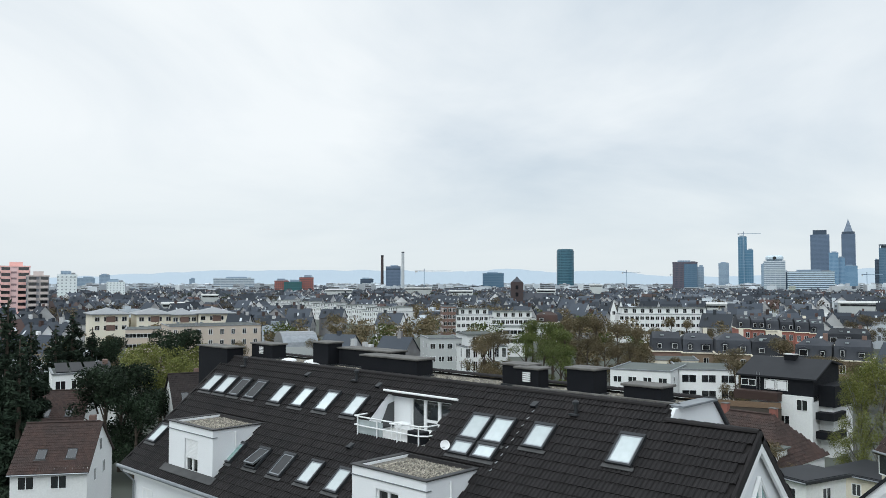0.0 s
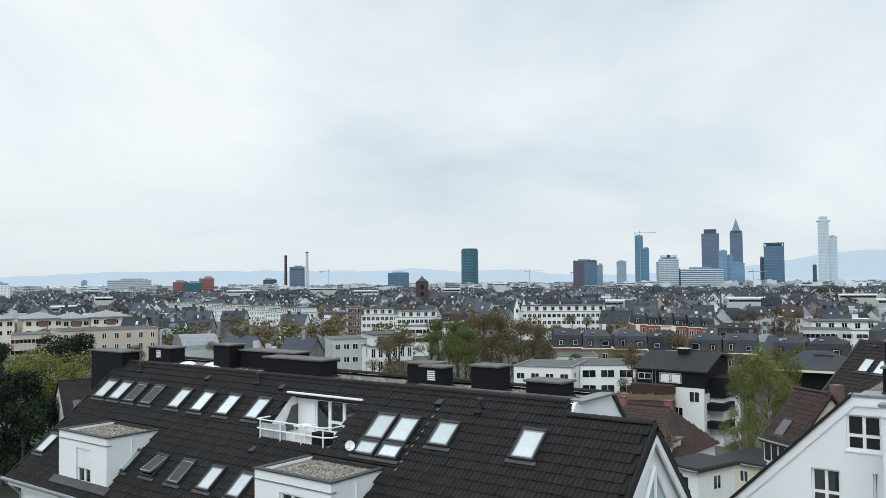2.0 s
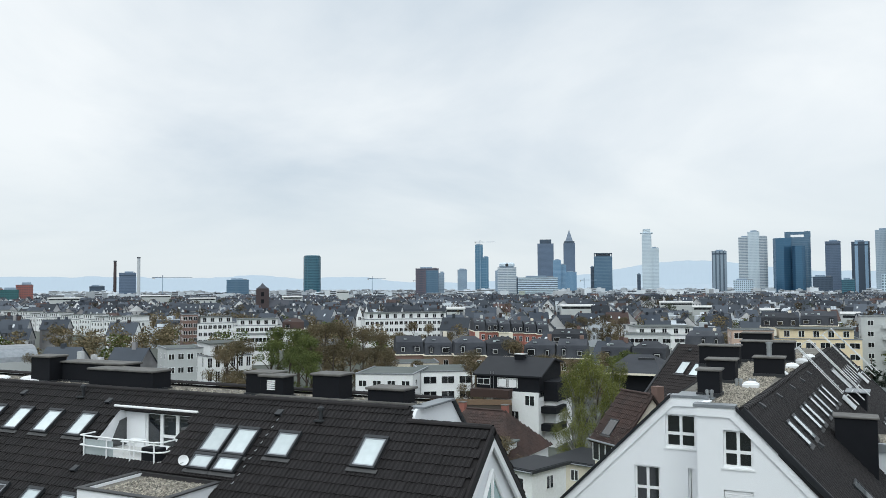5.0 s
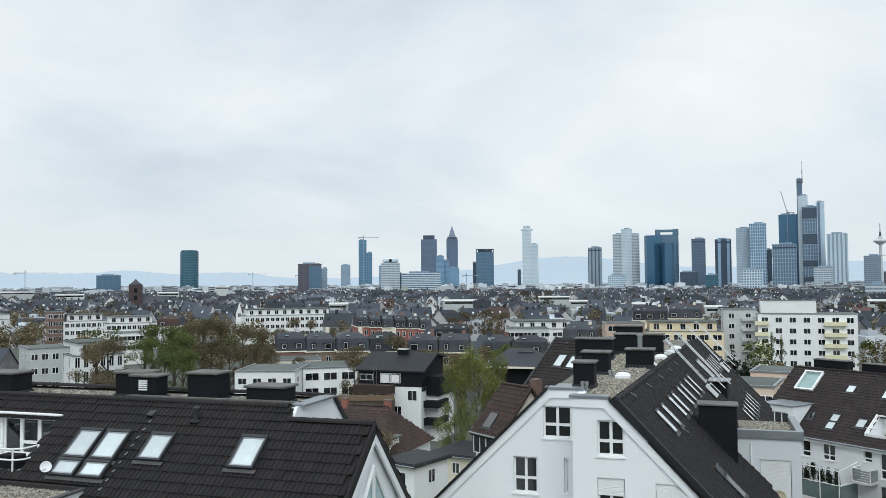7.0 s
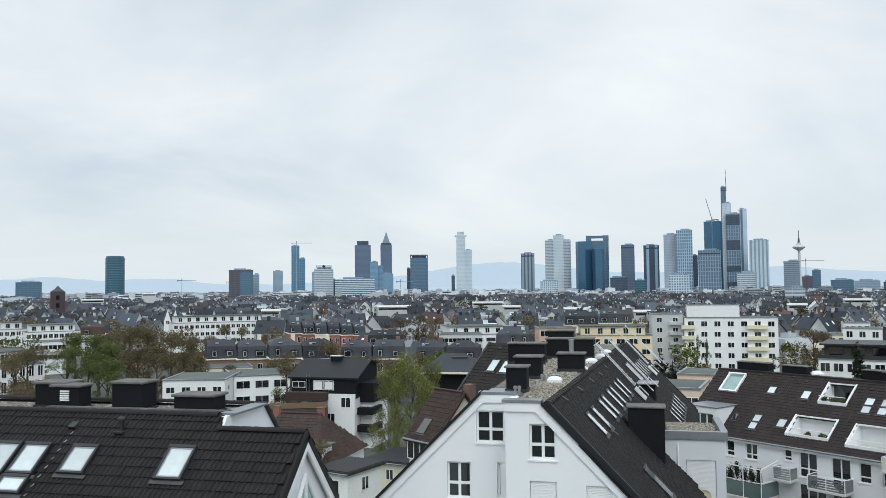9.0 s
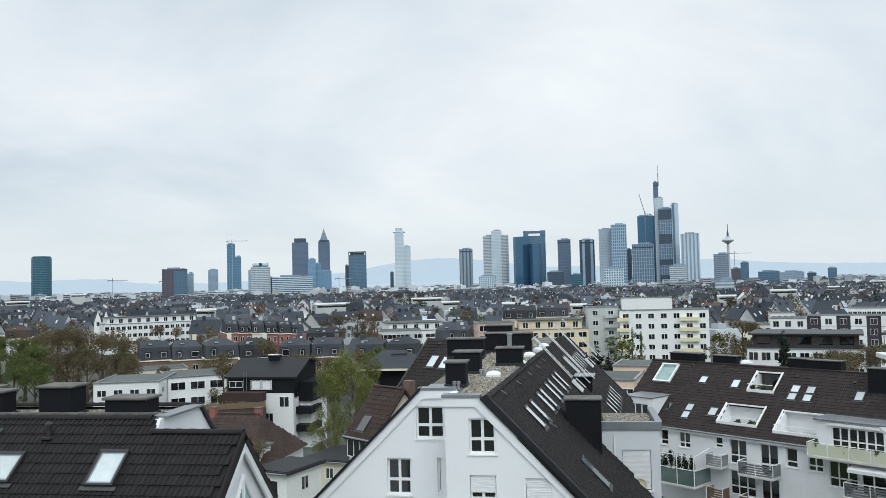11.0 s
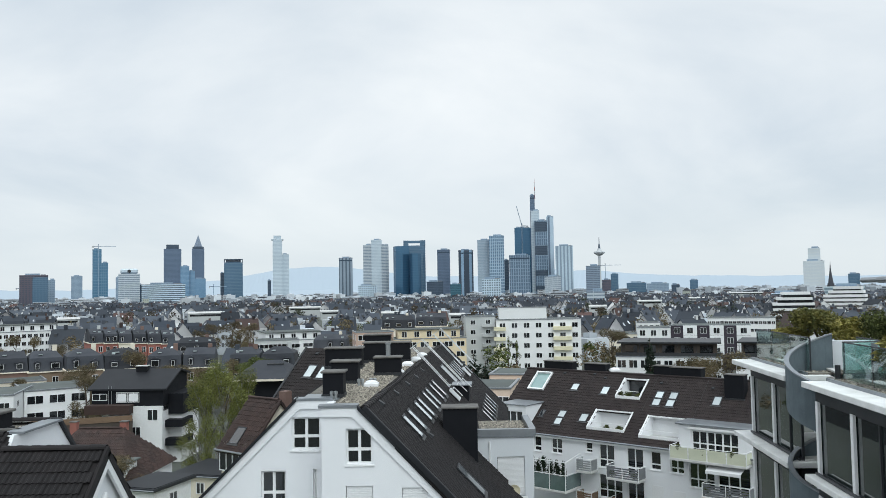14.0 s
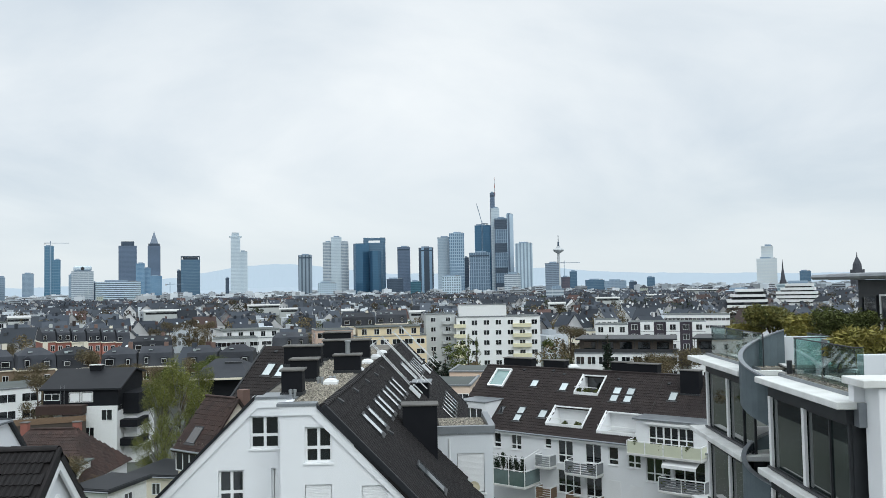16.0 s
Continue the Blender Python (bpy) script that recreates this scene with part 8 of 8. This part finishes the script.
plant(BRO, -92.5, 154.5, 0.97)
plant(BRO, -87.0, 152.0, 0.94)
plant(BRO, -108.1, 124.8, 1.16)
plant(BRO, -108.6, 128.3, 1.17)
plant(BRO, -111.7, 201.1, 0.99)
plant(BRO, -141.4, 264.7, 0.98)
plant(BRO, -137.1, 267.0, 0.92)
plant(BRO, -104.6, 216.1, 0.93)
plant(BRO, -61.3, 137.0, 0.90)
plant(BRO, -64.5, 168.1, 1.07)
plant(BIR, -24.6, 87.6, 1.22)
plant(BIR, -26.2, 86.6, 1.12)
plant(BIR, -23.0, 90.2, 1.15)
plant(BIR, -21.9, 86.0, 1.02)
plant(BIR, -27.2, 90.5, 1.0)
plant(BRS, -26.6, 64.5, 0.92)
plant(CON, 3.4, 130.1, 0.77, 1.5)
plant(CON, 5.2, 128.0, 0.71, 1.5)
plant(POP, 13.5, 194.6, 0.81, 0.8)
plant(POP, 15.3, 193.5, 0.76, 0.8)
plant(POP, -7.4, 139.9, 0.72)
plant(BRO, -89.6, 307.3, 1.07)
plant(BRO, -84.5, 313.9, 1.12)
plant(BRO, -76.3, 308.8, 1.06)
plant(BRO, -88.0, 286.9, 0.95)
plant(BRO, -72.5, 280.9, 0.98)
plant(CON, 32.9, 136.3, 0.86)
plant(BRO, 42.6, 128.3, 1.14)
plant(BRO, 45.2, 230.8, 1.04)
plant(BRO, 47.7, 227.2, 0.99)
plant(BRO, 40.9, 139.3, 1.00)
plant(BRO, 41.9, 133.8, 1.01)
plant(BRO, -158.8, 121.6, 0.86)
plant(BRO, -160.9, 101.1, 0.88)
plant(BRO, -181.8, 83.3, 0.98)
plant(BRO, -256.4, 207.7, 0.87)
for k in range(22):
    a, r = radians(-31 + k * 0.95 + turns.uniform(-0.4, 0.4)), turns.uniform(167, 177)
    if turns.random() < 0.72:
        plant(BRO if turns.random() < 0.7 else GRE, r * math.sin(a), r * math.cos(a), turns.uniform(0.66, 0.95))
for proto in (CON, DARKTREE, WIL, GRE, BRO, BRS, BIR, POP):
    for ob in (*proto.children_recursive, proto):
        bpy.data.objects.remove(ob)

# ---------------------------------------------------------------- the old town beyond: roofs past counting
# slate greys, lifted bluer partly to stand in for distance haze
CITY_ROOF = material("town_slate_roofs", (0.029, 0.036, 0.048), 0.8, (0.072, 0.083, 0.100), 0.012, 0.3, 0.7, 0, per_island=0.5, spec=0.25)
CITY_RED = material("town_tiled_roofs", (0.085, 0.046, 0.040), 0.85, (0.060, 0.044, 0.042), 0.01, 0.3, 0.6, 0, per_island=0.4)
CITY_FLAT = material("town_flat_roofs", (0.64, 0.67, 0.70), 0.9, (0.30, 0.34, 0.38), 0.01, 0.3, 0.6, 0, per_island=0.4)
CITY_WALL = material("town_walls", (0.20, 0.195, 0.20), 0.9, (0.76, 0.77, 0.78), 0.035, 0.3, 0.9, 0, per_island=0.4)
CITY_WIN = material("town_windows", (0.06, 0.065, 0.075), 0.4, (0.10, 0.105, 0.11), 0.02, 0.3, 0.6, 0, per_island=0.4)
# sky glints on small roof and dormer panes, painted as a pale colour
CITY_LIGHT = material("town_roof_lights", (0.62, 0.66, 0.70), 0.4, (0.42, 0.45, 0.48), 0.02, 0.3, 0.6, 0, per_island=0.2)
taken = [(o.matrix_basis.translation.x, o.matrix_basis.translation.y) for o in scene.objects if o.parent is None and o.type == "EMPTY"]


def open_ground(x, y, front):
    """False on the plot of a house that stands free, and in the gardens before it."""
    r, az = math.hypot(x, y), math.atan2(x, y)
    for fx, fy, fw, *near in PLOTS:
        fr = math.hypot(fx, fy)
        if fr * (1 - (near[0] if near else front)) < r < fr + 16 and abs(az - math.atan2(fx, fy)) < (fw / 2 + 3) / fr:
            return False
    return True


class Bag:
    """Faces of many houses gathered into one mesh."""

    def __init__(self):
        self.v, self.f, self.m = [], [], []

    def face(self, pts, mat):
        n = len(self.v)
        self.v += pts
        self.f.append(tuple(range(n, n + len(pts))))
        self.m.append(mat)

    def box(self, at, x0, x1, y0, y1, z0, z1, mat, top=None):
        c = [at(x, y, z) for z in (z0, z1) for y in (y0, y1) for x in (x0, x1)]
        for q in ((0, 1, 5, 4), (2, 6, 7, 3), (0, 4, 6, 2), (1, 3, 7, 5)):
            n = len(self.v)
            self.v += [c[i] for i in q]
            self.f.append((n, n + 1, n + 2, n + 3))
            self.m.append(mat)
        self.face([c[i] for i in (4, 5, 7, 6)], mat if top is None else top)

    def mesh(self, name, mats):
        me = bpy.data.meshes.new(name)
        me.from_pydata(self.v, [], self.f)
        for m in mats:
            me.materials.append(m)
        me.polygons.foreach_set("material_index", self.m)
        return me


def town(seed, r0, r1, cell, high, name, label, fine, flat=0.10):
    """Rows of old town houses in blocks, roofs with dormers, lights and stacks."""
    rnd = random.Random(seed)
    bag = Bag()
    n = int(r1 / cell) + 1
    for i in range(-n, n):
        for j in range(0, n):
            x, y = (i + rnd.uniform(0.2, 0.8)) * cell, (j + rnd.uniform(0.2, 0.8)) * cell
            r, az = math.hypot(x, y), math.degrees(math.atan2(x, y))
            if not (r0 < r < r1 and -76 < az < 36) or rnd.random() < 0.13:
                continue
            if any(abs(x - a) < cell * 0.55 and abs(y - b) < cell * 0.55 for a, b in taken) or not open_ground(x, y, 0.31):
                continue
            block = noise.noise((x * 0.006, y * 0.006, 3))
            if noise.noise((x * 0.008 + 40, y * 0.008, 7)) > 0.42:
                continue
            ang = radians(15 + 60 * block + (90 if rnd.random() < 0.35 else 0))
            ca, sa = math.cos(ang), math.sin(ang)

            def at(u, v, z):
                return (x + u * ca - v * sa, y + u * sa + v * ca, z)
            w, d = rnd.uniform(0.42, 0.62) * cell, rnd.uniform(9, 12) * min(1.4, cell / 24)
            e = high * rnd.uniform(0.62, 1.0)
            kind = rnd.random()
            w2, d2 = w / 2, d / 2
            if kind < flat:
                if not fine:
                    e, w2 = e * rnd.choice((0.8, 1.0, 1.3, 1.7, 2.1)), w2 * rnd.choice((0.7, 1.0, 1.6, 2.2))
                bag.box(at, -w2, w2, -d2, d2, 0, e + 1, 2, 2)
                if not fine and rnd.random() < 0.7:
                    z = e - 1.6
                    while z > 3:
                        for s_ in (-1, 1):
                            bag.face([at(-w2 + 0.6, s_ * (d2 + 0.1), z), at(w2 - 0.6, s_ * (d2 + 0.1), z), at(w2 - 0.6, s_ * (d2 + 0.1), z + 1.7), at(-w2 + 0.6, s_ * (d2 + 0.1), z + 1.7)], 4)
                        z -= 3.4
                bag.box(at, -w2 * 0.3, w2 * 0.3, -d2 * 0.3, d2 * 0.4, e + 1, e + 2.6, 2, 2)
                top = e + 1
            else:
                rise = rnd.uniform(3.5, 5.5)
                roof = 1 if kind < flat + 0.04 else 0
                bag.box(at, -w2, w2, -d2, d2, 0, e, 3)
                if rnd.random() < 0.5 or w < d * 1.5:       # gable
                    bag.face([at(-w2 - 0.3, -d2 - 0.4, e - 0.2), at(w2 + 0.3, -d2 - 0.4, e - 0.2), at(w2 + 0.3, 0, e + rise), at(-w2 - 0.3, 0, e + rise)], roof)
                    bag.face([at(w2 + 0.3, d2 + 0.4, e - 0.2), at(-w2 - 0.3, d2 + 0.4, e - 0.2), at(-w2 - 0.3, 0, e + rise), at(w2 + 0.3, 0, e + rise)], roof)
                    for s_ in (-1, 1):
                        bag.face([at(s_ * w2, -d2, e), at(s_ * w2, d2, e), at(s_ * w2, 0, e + rise - 0.2)], 3)
                else:                        # mansard
                    a, b = 1.2, d2 * 0.92
                    lo = [at(-w2 - 0.2, -d2 - 0.2, e), at(w2 + 0.2, -d2 - 0.2, e), at(w2 + 0.2, d2 + 0.2, e), at(-w2 - 0.2, d2 + 0.2, e)]
                    mi = [at(-w2 + a, -d2 + a, e + rise * 0.7), at(w2 - a, -d2 + a, e + rise * 0.7), at(w2 - a, d2 - a, e + rise * 0.7), at(-w2 + a, d2 - a, e + rise * 0.7)]
                    hi = [at(-w2 + a * 2, -0.3, e + rise), at(w2 - a * 2, -0.3, e + rise), at(w2 - a * 2, 0.3, e + rise), at(-w2 + a * 2, 0.3, e + rise)]
                    for p, q in ((lo, mi), (mi, hi)):
                        for k in range(4):
                            bag.face([p[k], p[(k + 1) % 4], q[(k + 1) % 4], q[k]], roof)
                if fine:
                    for s_ in (-1, 1):
                        for k in range(int(w / 3.4)):
                            u = -w2 + 1.7 + k * 3.4
                            if rnd.random() < 0.55:
                                v0 = s_ * d2 * rnd.uniform(0.55, 0.8)
                                zz = e + rise * (1 - abs(v0) / (d2 + 0.4))
                                if rnd.random() < 0.5:
                                    bag.box(at, u - 0.6, u + 0.6, min(v0, v0 - s_ * 1.5), max(v0, v0 - s_ * 1.5), zz - 0.6, zz + 1.2, roof, roof)
                                    bag.face([at(u - 0.45, v0 + s_ * 0.05, zz - 0.1), at(u + 0.45, v0 + s_ * 0.05, zz - 0.1), at(u + 0.45, v0 + s_ * 0.05, zz + 1.0), at(u - 0.45, v0 + s_ * 0.05, zz + 1.0)], 5 if rnd.random() < 0.3 else 4)
                                else:
                                    bag.face([at(u - 0.4, v0, zz + 0.12), at(u + 0.4, v0, zz + 0.12), at(u + 0.4, v0 - s_ * 1.0, zz + 0.12 + rise / (d2 + 0.4)), at(u - 0.4, v0 - s_ * 1.0, zz + 0.12 + rise / (d2 + 0.4))], 5)
                top = e + rise
                for k in range(rnd.randint(1, 2)):
                    u = rnd.uniform(-0.7, 0.7) * w2
                    bag.box(at, u, u + 1.1, -0.4, 0.4, top - 1.0, top + rnd.uniform(0.7, 1.5), 1 if rnd.random() < 0.3 else (3 if rnd.random() < 0.25 else 0))
            if fine:
                for s_ in (-1, 1):
                    for st_ in range(3):
                        z = e - 2.4 - st_ * 3.1
                        if z < 1:
                            break
                        for k in range(int(w / 2.8)):
                            u = -w2 + 1.4 + k * 2.8
                            bag.face([at(u - 0.5, s_ * (d2 + 0.04), z), at(u + 0.5, s_ * (d2 + 0.04), z), at(u + 0.5, s_ * (d2 + 0.04), z + 1.6), at(u - 0.5, s_ * (d2 + 0.04), z + 1.6)], 4)
                        for k in range(3):
                            u = -d2 + d * (k + 0.5) / 3
                            bag.face([at(s_ * (w2 + 0.04), u - 0.5, z), at(s_ * (w2 + 0.04), u + 0.5, z), at(s_ * (w2 + 0.04), u + 0.5, z + 1.6), at(s_ * (w2 + 0.04), u - 0.5, z + 1.6)], 4)
    me = bag.mesh(name, (CITY_ROOF, CITY_RED, CITY_FLAT, CITY_WALL, CITY_WIN, CITY_LIGHT))
    tagged(part(name, me, CITY_ROOF), label, "houses", kind="stuff")


town(11, 130, 250, 20, 6.0, "near_houses", "close rows of low slate roofed town houses", True, 0.2)
town(12, 250, 620, 19, 8.6, "town_houses", "dense rows of slate roofed old town houses", True, 0.2)
town(13, 620, 1300, 23, 9.5, "town_quarters", "dense far rows of old town roofs", True, 0.16)
town(14, 1300, 2700, 31, 10.0, "distant_quarters", "far city quarters of mixed roofs", False, 0.5)
town(15, 2700, 3300, 70, 9.0, "distant_suburbs", "hazy far suburbs along the hills", False, 0.6)


FAR_BROWN = material("far_budding_twigs", (0.100, 0.082, 0.060), 0.95, (0.066, 0.060, 0.045), 0.05, 1, 0.8, 0, per_island=0.3, spec=0.1)
FAR_OLIVE = material("far_dull_leaves", (0.060, 0.068, 0.044), 0.95, (0.040, 0.050, 0.038), 0.05, 1, 0.8, 0, per_island=0.3, spec=0.1)


def woods(seed, r0, r1, count, h, size, leaves, name, label, mat, gate):
    """Uneven crowns of far trees, standing in clumps."""
    rnd = random.Random(seed)
    v, f, made, tries = [], [], 0, 0
    while made < count and tries < count * 30:
        tries += 1
        r, az = math.sqrt(rnd.uniform(r0 * r0, r1 * r1)), radians(rnd.uniform(-76, 36))
        x, y = r * math.sin(az), r * math.cos(az)
        if noise.noise((x * 0.008 + 40, y * 0.008, 7)) < gate and rnd.random() < 0.8:
            continue
        if any(abs(x - a) < 9 and abs(y - b) < 9 for a, b in taken) or (h > 8 and not open_ground(x, y, 0.2)):
            continue
        made += 1
        hh = h * rnd.uniform(0.7, 1.15)
        blobs = [(x + rnd.gauss(0, hh * 0.16), y + rnd.gauss(0, hh * 0.16), hh * rnd.uniform(0.45, 0.85), hh * rnd.uniform(0.13, 0.24), hh * rnd.uniform(0.13, 0.24), hh * rnd.uniform(0.12, 0.2)) for _ in range(5)]
        a, b = leaf_cloud(rnd, blobs, leaves, size)
        n = len(v)
        v += a
        f += [tuple(i + n for i in q) for q in b]
    me = bpy.data.meshes.new(name)
    me.from_pydata(v, [], f)
    me.materials.append(mat)
    tagged(part(name, me, mat), label, "trees", kind="stuff")


woods(21, 130, 460, 210, 12, 0.40, 420, "budding_trees", "brown budding trees between the houses", LEAF_BROWN, 0.30)
woods(22, 130, 420, 50, 11, 0.40, 420, "leafing_trees", "light green trees between the houses", LEAF_GREEN, 0.30)
woods(26, 120, 430, 260, 6.5, 0.30, 200, "garden_trees", "small budding trees and shrubs in gardens", LEAF_BROWN, -1)
woods(27, 120, 430, 160, 6.0, 0.30, 200, "garden_shrubs", "small green trees and shrubs in gardens", LEAF_OLIVE, -1)
woods(23, 420, 1200, 620, 13, 0.6, 240, "distant_brown_trees", "far brown trees among roofs", FAR_BROWN, 0.25)
woods(24, 420, 1200, 230, 13, 0.6, 240, "distant_green_trees", "far green trees among roofs", FAR_OLIVE, 0.25)
woods(25, 1200, 2900, 550, 10, 1.6, 45, "distant_woods", "far belts of dull green woods", FAR_OLIVE, 0.1)

# ---------------------------------------------------------------- spires, masts, stacks, cranes
PALE_MAST = material("pale_concrete_mast", (0.52, 0.55, 0.57), 0.8)
SPIRE = material("dark_stone_spire", (0.07, 0.075, 0.09), 0.9)
CHURCH = material("brown_church_brick", (0.075, 0.055, 0.055), 0.9, (0.055, 0.042, 0.045), 0.2, 3)
for x, y, h, r, mat in ((-1560.9, 1404.9, 93.6, 4.0, CHURCH), (-1488.6, 1409.4, 100.6, 4.2, PALE_MAST)):
    c = thing("smoke_stack", "tall smoke stack of the power station", "chimney", pose(x, y, 0), "smoke stacks")
    part("shaft", lathe([(r, 0), (r * 0.8, h - 3)], 16), mat, c)
    part("rim", lathe([(r * 0.9, h - 3), (r * 0.9, h)], 16), SPIRE, c)
tv = thing("television_tower", "slim concrete television tower with a saucer and mast", "tower", pose(467.5, 2557.7, 0))
part("shaft", lathe([(7, 0), (4.5, 60), (3.6, 126)], 20), PALE_MAST, tv)
part("saucer", lathe([(4, 122), (16, 130), (18, 133), (16, 136), (7, 139), (5, 146)], 28), PALE_MAST, tv)
part("mast", lathe([(3.4, 146), (2.6, 158), (1.2, 160), (0.9, 182)], 12), F_DARK, tv)
ant = thing("antenna_mast", "red and white antenna on the tallest tower", "antenna", pose(193.5, 1840, 227))
for k in range(5):
    part("section", lathe([(1.3 - k * 0.2, k * 9.2), (1.1 - k * 0.2, k * 9.2 + 9.2)], 8), PALE_MAST if k % 2 else F_RED, ant)
ch = thing("church", "dark brown brick church with a square tower", "church", pose(-436.5, 547.5, 0, 0, 0, 39))
part("tower", boxes((-5.2, 5.2, -5, 5, 0, 24.5)), CHURCH, ch)
part("tower_roof", lathe([(6.6, 24.5), (2.5, 27.0), (0.1, 29.0)], 4), SPIRE, ch, m=pose(0, 0, 0, 0, 0, 45))
part("nave", prism(bmesh.new(), [(5.2, -6, 0), (5.2, 6, 0), (5.2, 6, 9), (5.2, 0, 15), (5.2, -6, 9)], (26, 0, 0)), SPIRE, ch)
for zz in (12, 18):
    part("belfry_opening", boxes((-1.2, 1.2, -5.1, -4.9, zz, zz + 3.4)), BLACK_CLAD, ch)
cs = thing("church_spire", "needle thin dark church spire", "church", pose(505.1, 1088.7, 0))
part("tower", boxes((-3.2, 3.2, -3.2, 3.2, 0, 24)), SPIRE, cs)
part("spire", lathe([(3.6, 24), (1.2, 40), (0.1, 53)], 8), SPIRE, cs)
dom = thing("cathedral_tower", "dark gothic cathedral tower with a pointed top", "church", pose(829.7, 1484, 0))
part("tower", boxes((-9, 9, -9, 9, 0, 42)), SPIRE, dom)
part("octagon", lathe([(8.5, 42), (7.5, 52), (4.0, 60), (1.0, 66), (0.2, 75)], 8), SPIRE, dom)


def crane(x, y, h, arm, rot, raised=0):
    c = thing("tower_crane", "thin construction crane on the skyline", "crane", pose(x, y, 0, 0, 0, rot), "cranes")
    part("mast", boxes((-0.7, 0.7, -0.7, 0.7, 0, h)), F_GREY, c)
    part("jib", boxes((0, arm, -0.5, 0.5, 0, 1.0)), F_GREY, c, m=pose(0, 0, h, 0, -raised, 0))
    part("counter_jib", boxes((-arm * 0.35, 0, -0.7, 0.7, h - 0.2, h + 1.2)), F_SLATE, c)
    part("counterweight", boxes((-arm * 0.35, -arm * 0.25, -1.2, 1.2, h - 3, h)), CONCRETE, c)
    part("tip", boxes((-0.7, 0.7, -0.7, 0.7, h, h + 6)), F_SLATE, c)


crane(-896, 2064, 150, 42, 24)
crane(-1345, 1342, 50, 62, 45)
crane(166, 1873, 168, 48, -150, 72)
crane(391, 2063, 79, 40, -5)
crane(-1083, 1799, 49, 34, 30)
crane(-560, 1920, 41, 30, 15)
crane(-980, 1850, 44, 30, 30)

# ---------------------------------------------------------------- hills along the horizon
HILL = bpy.data.materials.new("painted_haze_hills")
HILL.use_nodes = True
hb = HILL.node_tree.nodes["Principled BSDF"]
# distance haze is painted in: blue base colour plus a pale emission
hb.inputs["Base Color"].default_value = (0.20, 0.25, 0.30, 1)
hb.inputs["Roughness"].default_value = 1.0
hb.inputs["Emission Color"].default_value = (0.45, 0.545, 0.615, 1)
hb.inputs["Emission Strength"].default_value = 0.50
rnd = random.Random(4)
bm = bmesh.new()
cols = []
for k in range(441):
    az = -80 + k * 0.27
    el = 0.62 + 0.22 * math.sin(az * 0.11 + 1.0) + 1.15 * math.exp(-((az + 9.6) / 6.5) ** 2) + 0.42 * math.exp(-((az - 8) / 4.5) ** 2) + 0.30 * math.exp(-((az + 39) / 2.2) ** 2) + 0.33 * math.exp(-((az + 32.8) / 2.6) ** 2) - 0.35 * max(0, min(1, (-az - 60) / 12)) + 0.07 * noise.noise((az * 0.5, 0, 0)) + 0.03 * noise.noise((az * 2.1, 5, 0))
    a = radians(az)
    ring = []
    for r, share in ((3000, 0.0), (3700, 0.10), (4350, 0.22), (4500, 0.55), (4680, 1.0), (4800, 0.3)):
        z = (24 + 4680 * math.tan(radians(el))) * share - (1 if share == 0 else 0)
        ring.append(bm.verts.new((r * math.sin(a), r * math.cos(a), z + (6 * noise.noise((az, r, 0)) if share else 0))))
    cols.append(ring)
for a, b in zip(cols, cols[1:]):
    for k in range(5):
        bm.faces.new((a[k], b[k], b[k + 1], a[k + 1]))
bmesh.ops.recalc_face_normals(bm, faces=bm.faces[:])
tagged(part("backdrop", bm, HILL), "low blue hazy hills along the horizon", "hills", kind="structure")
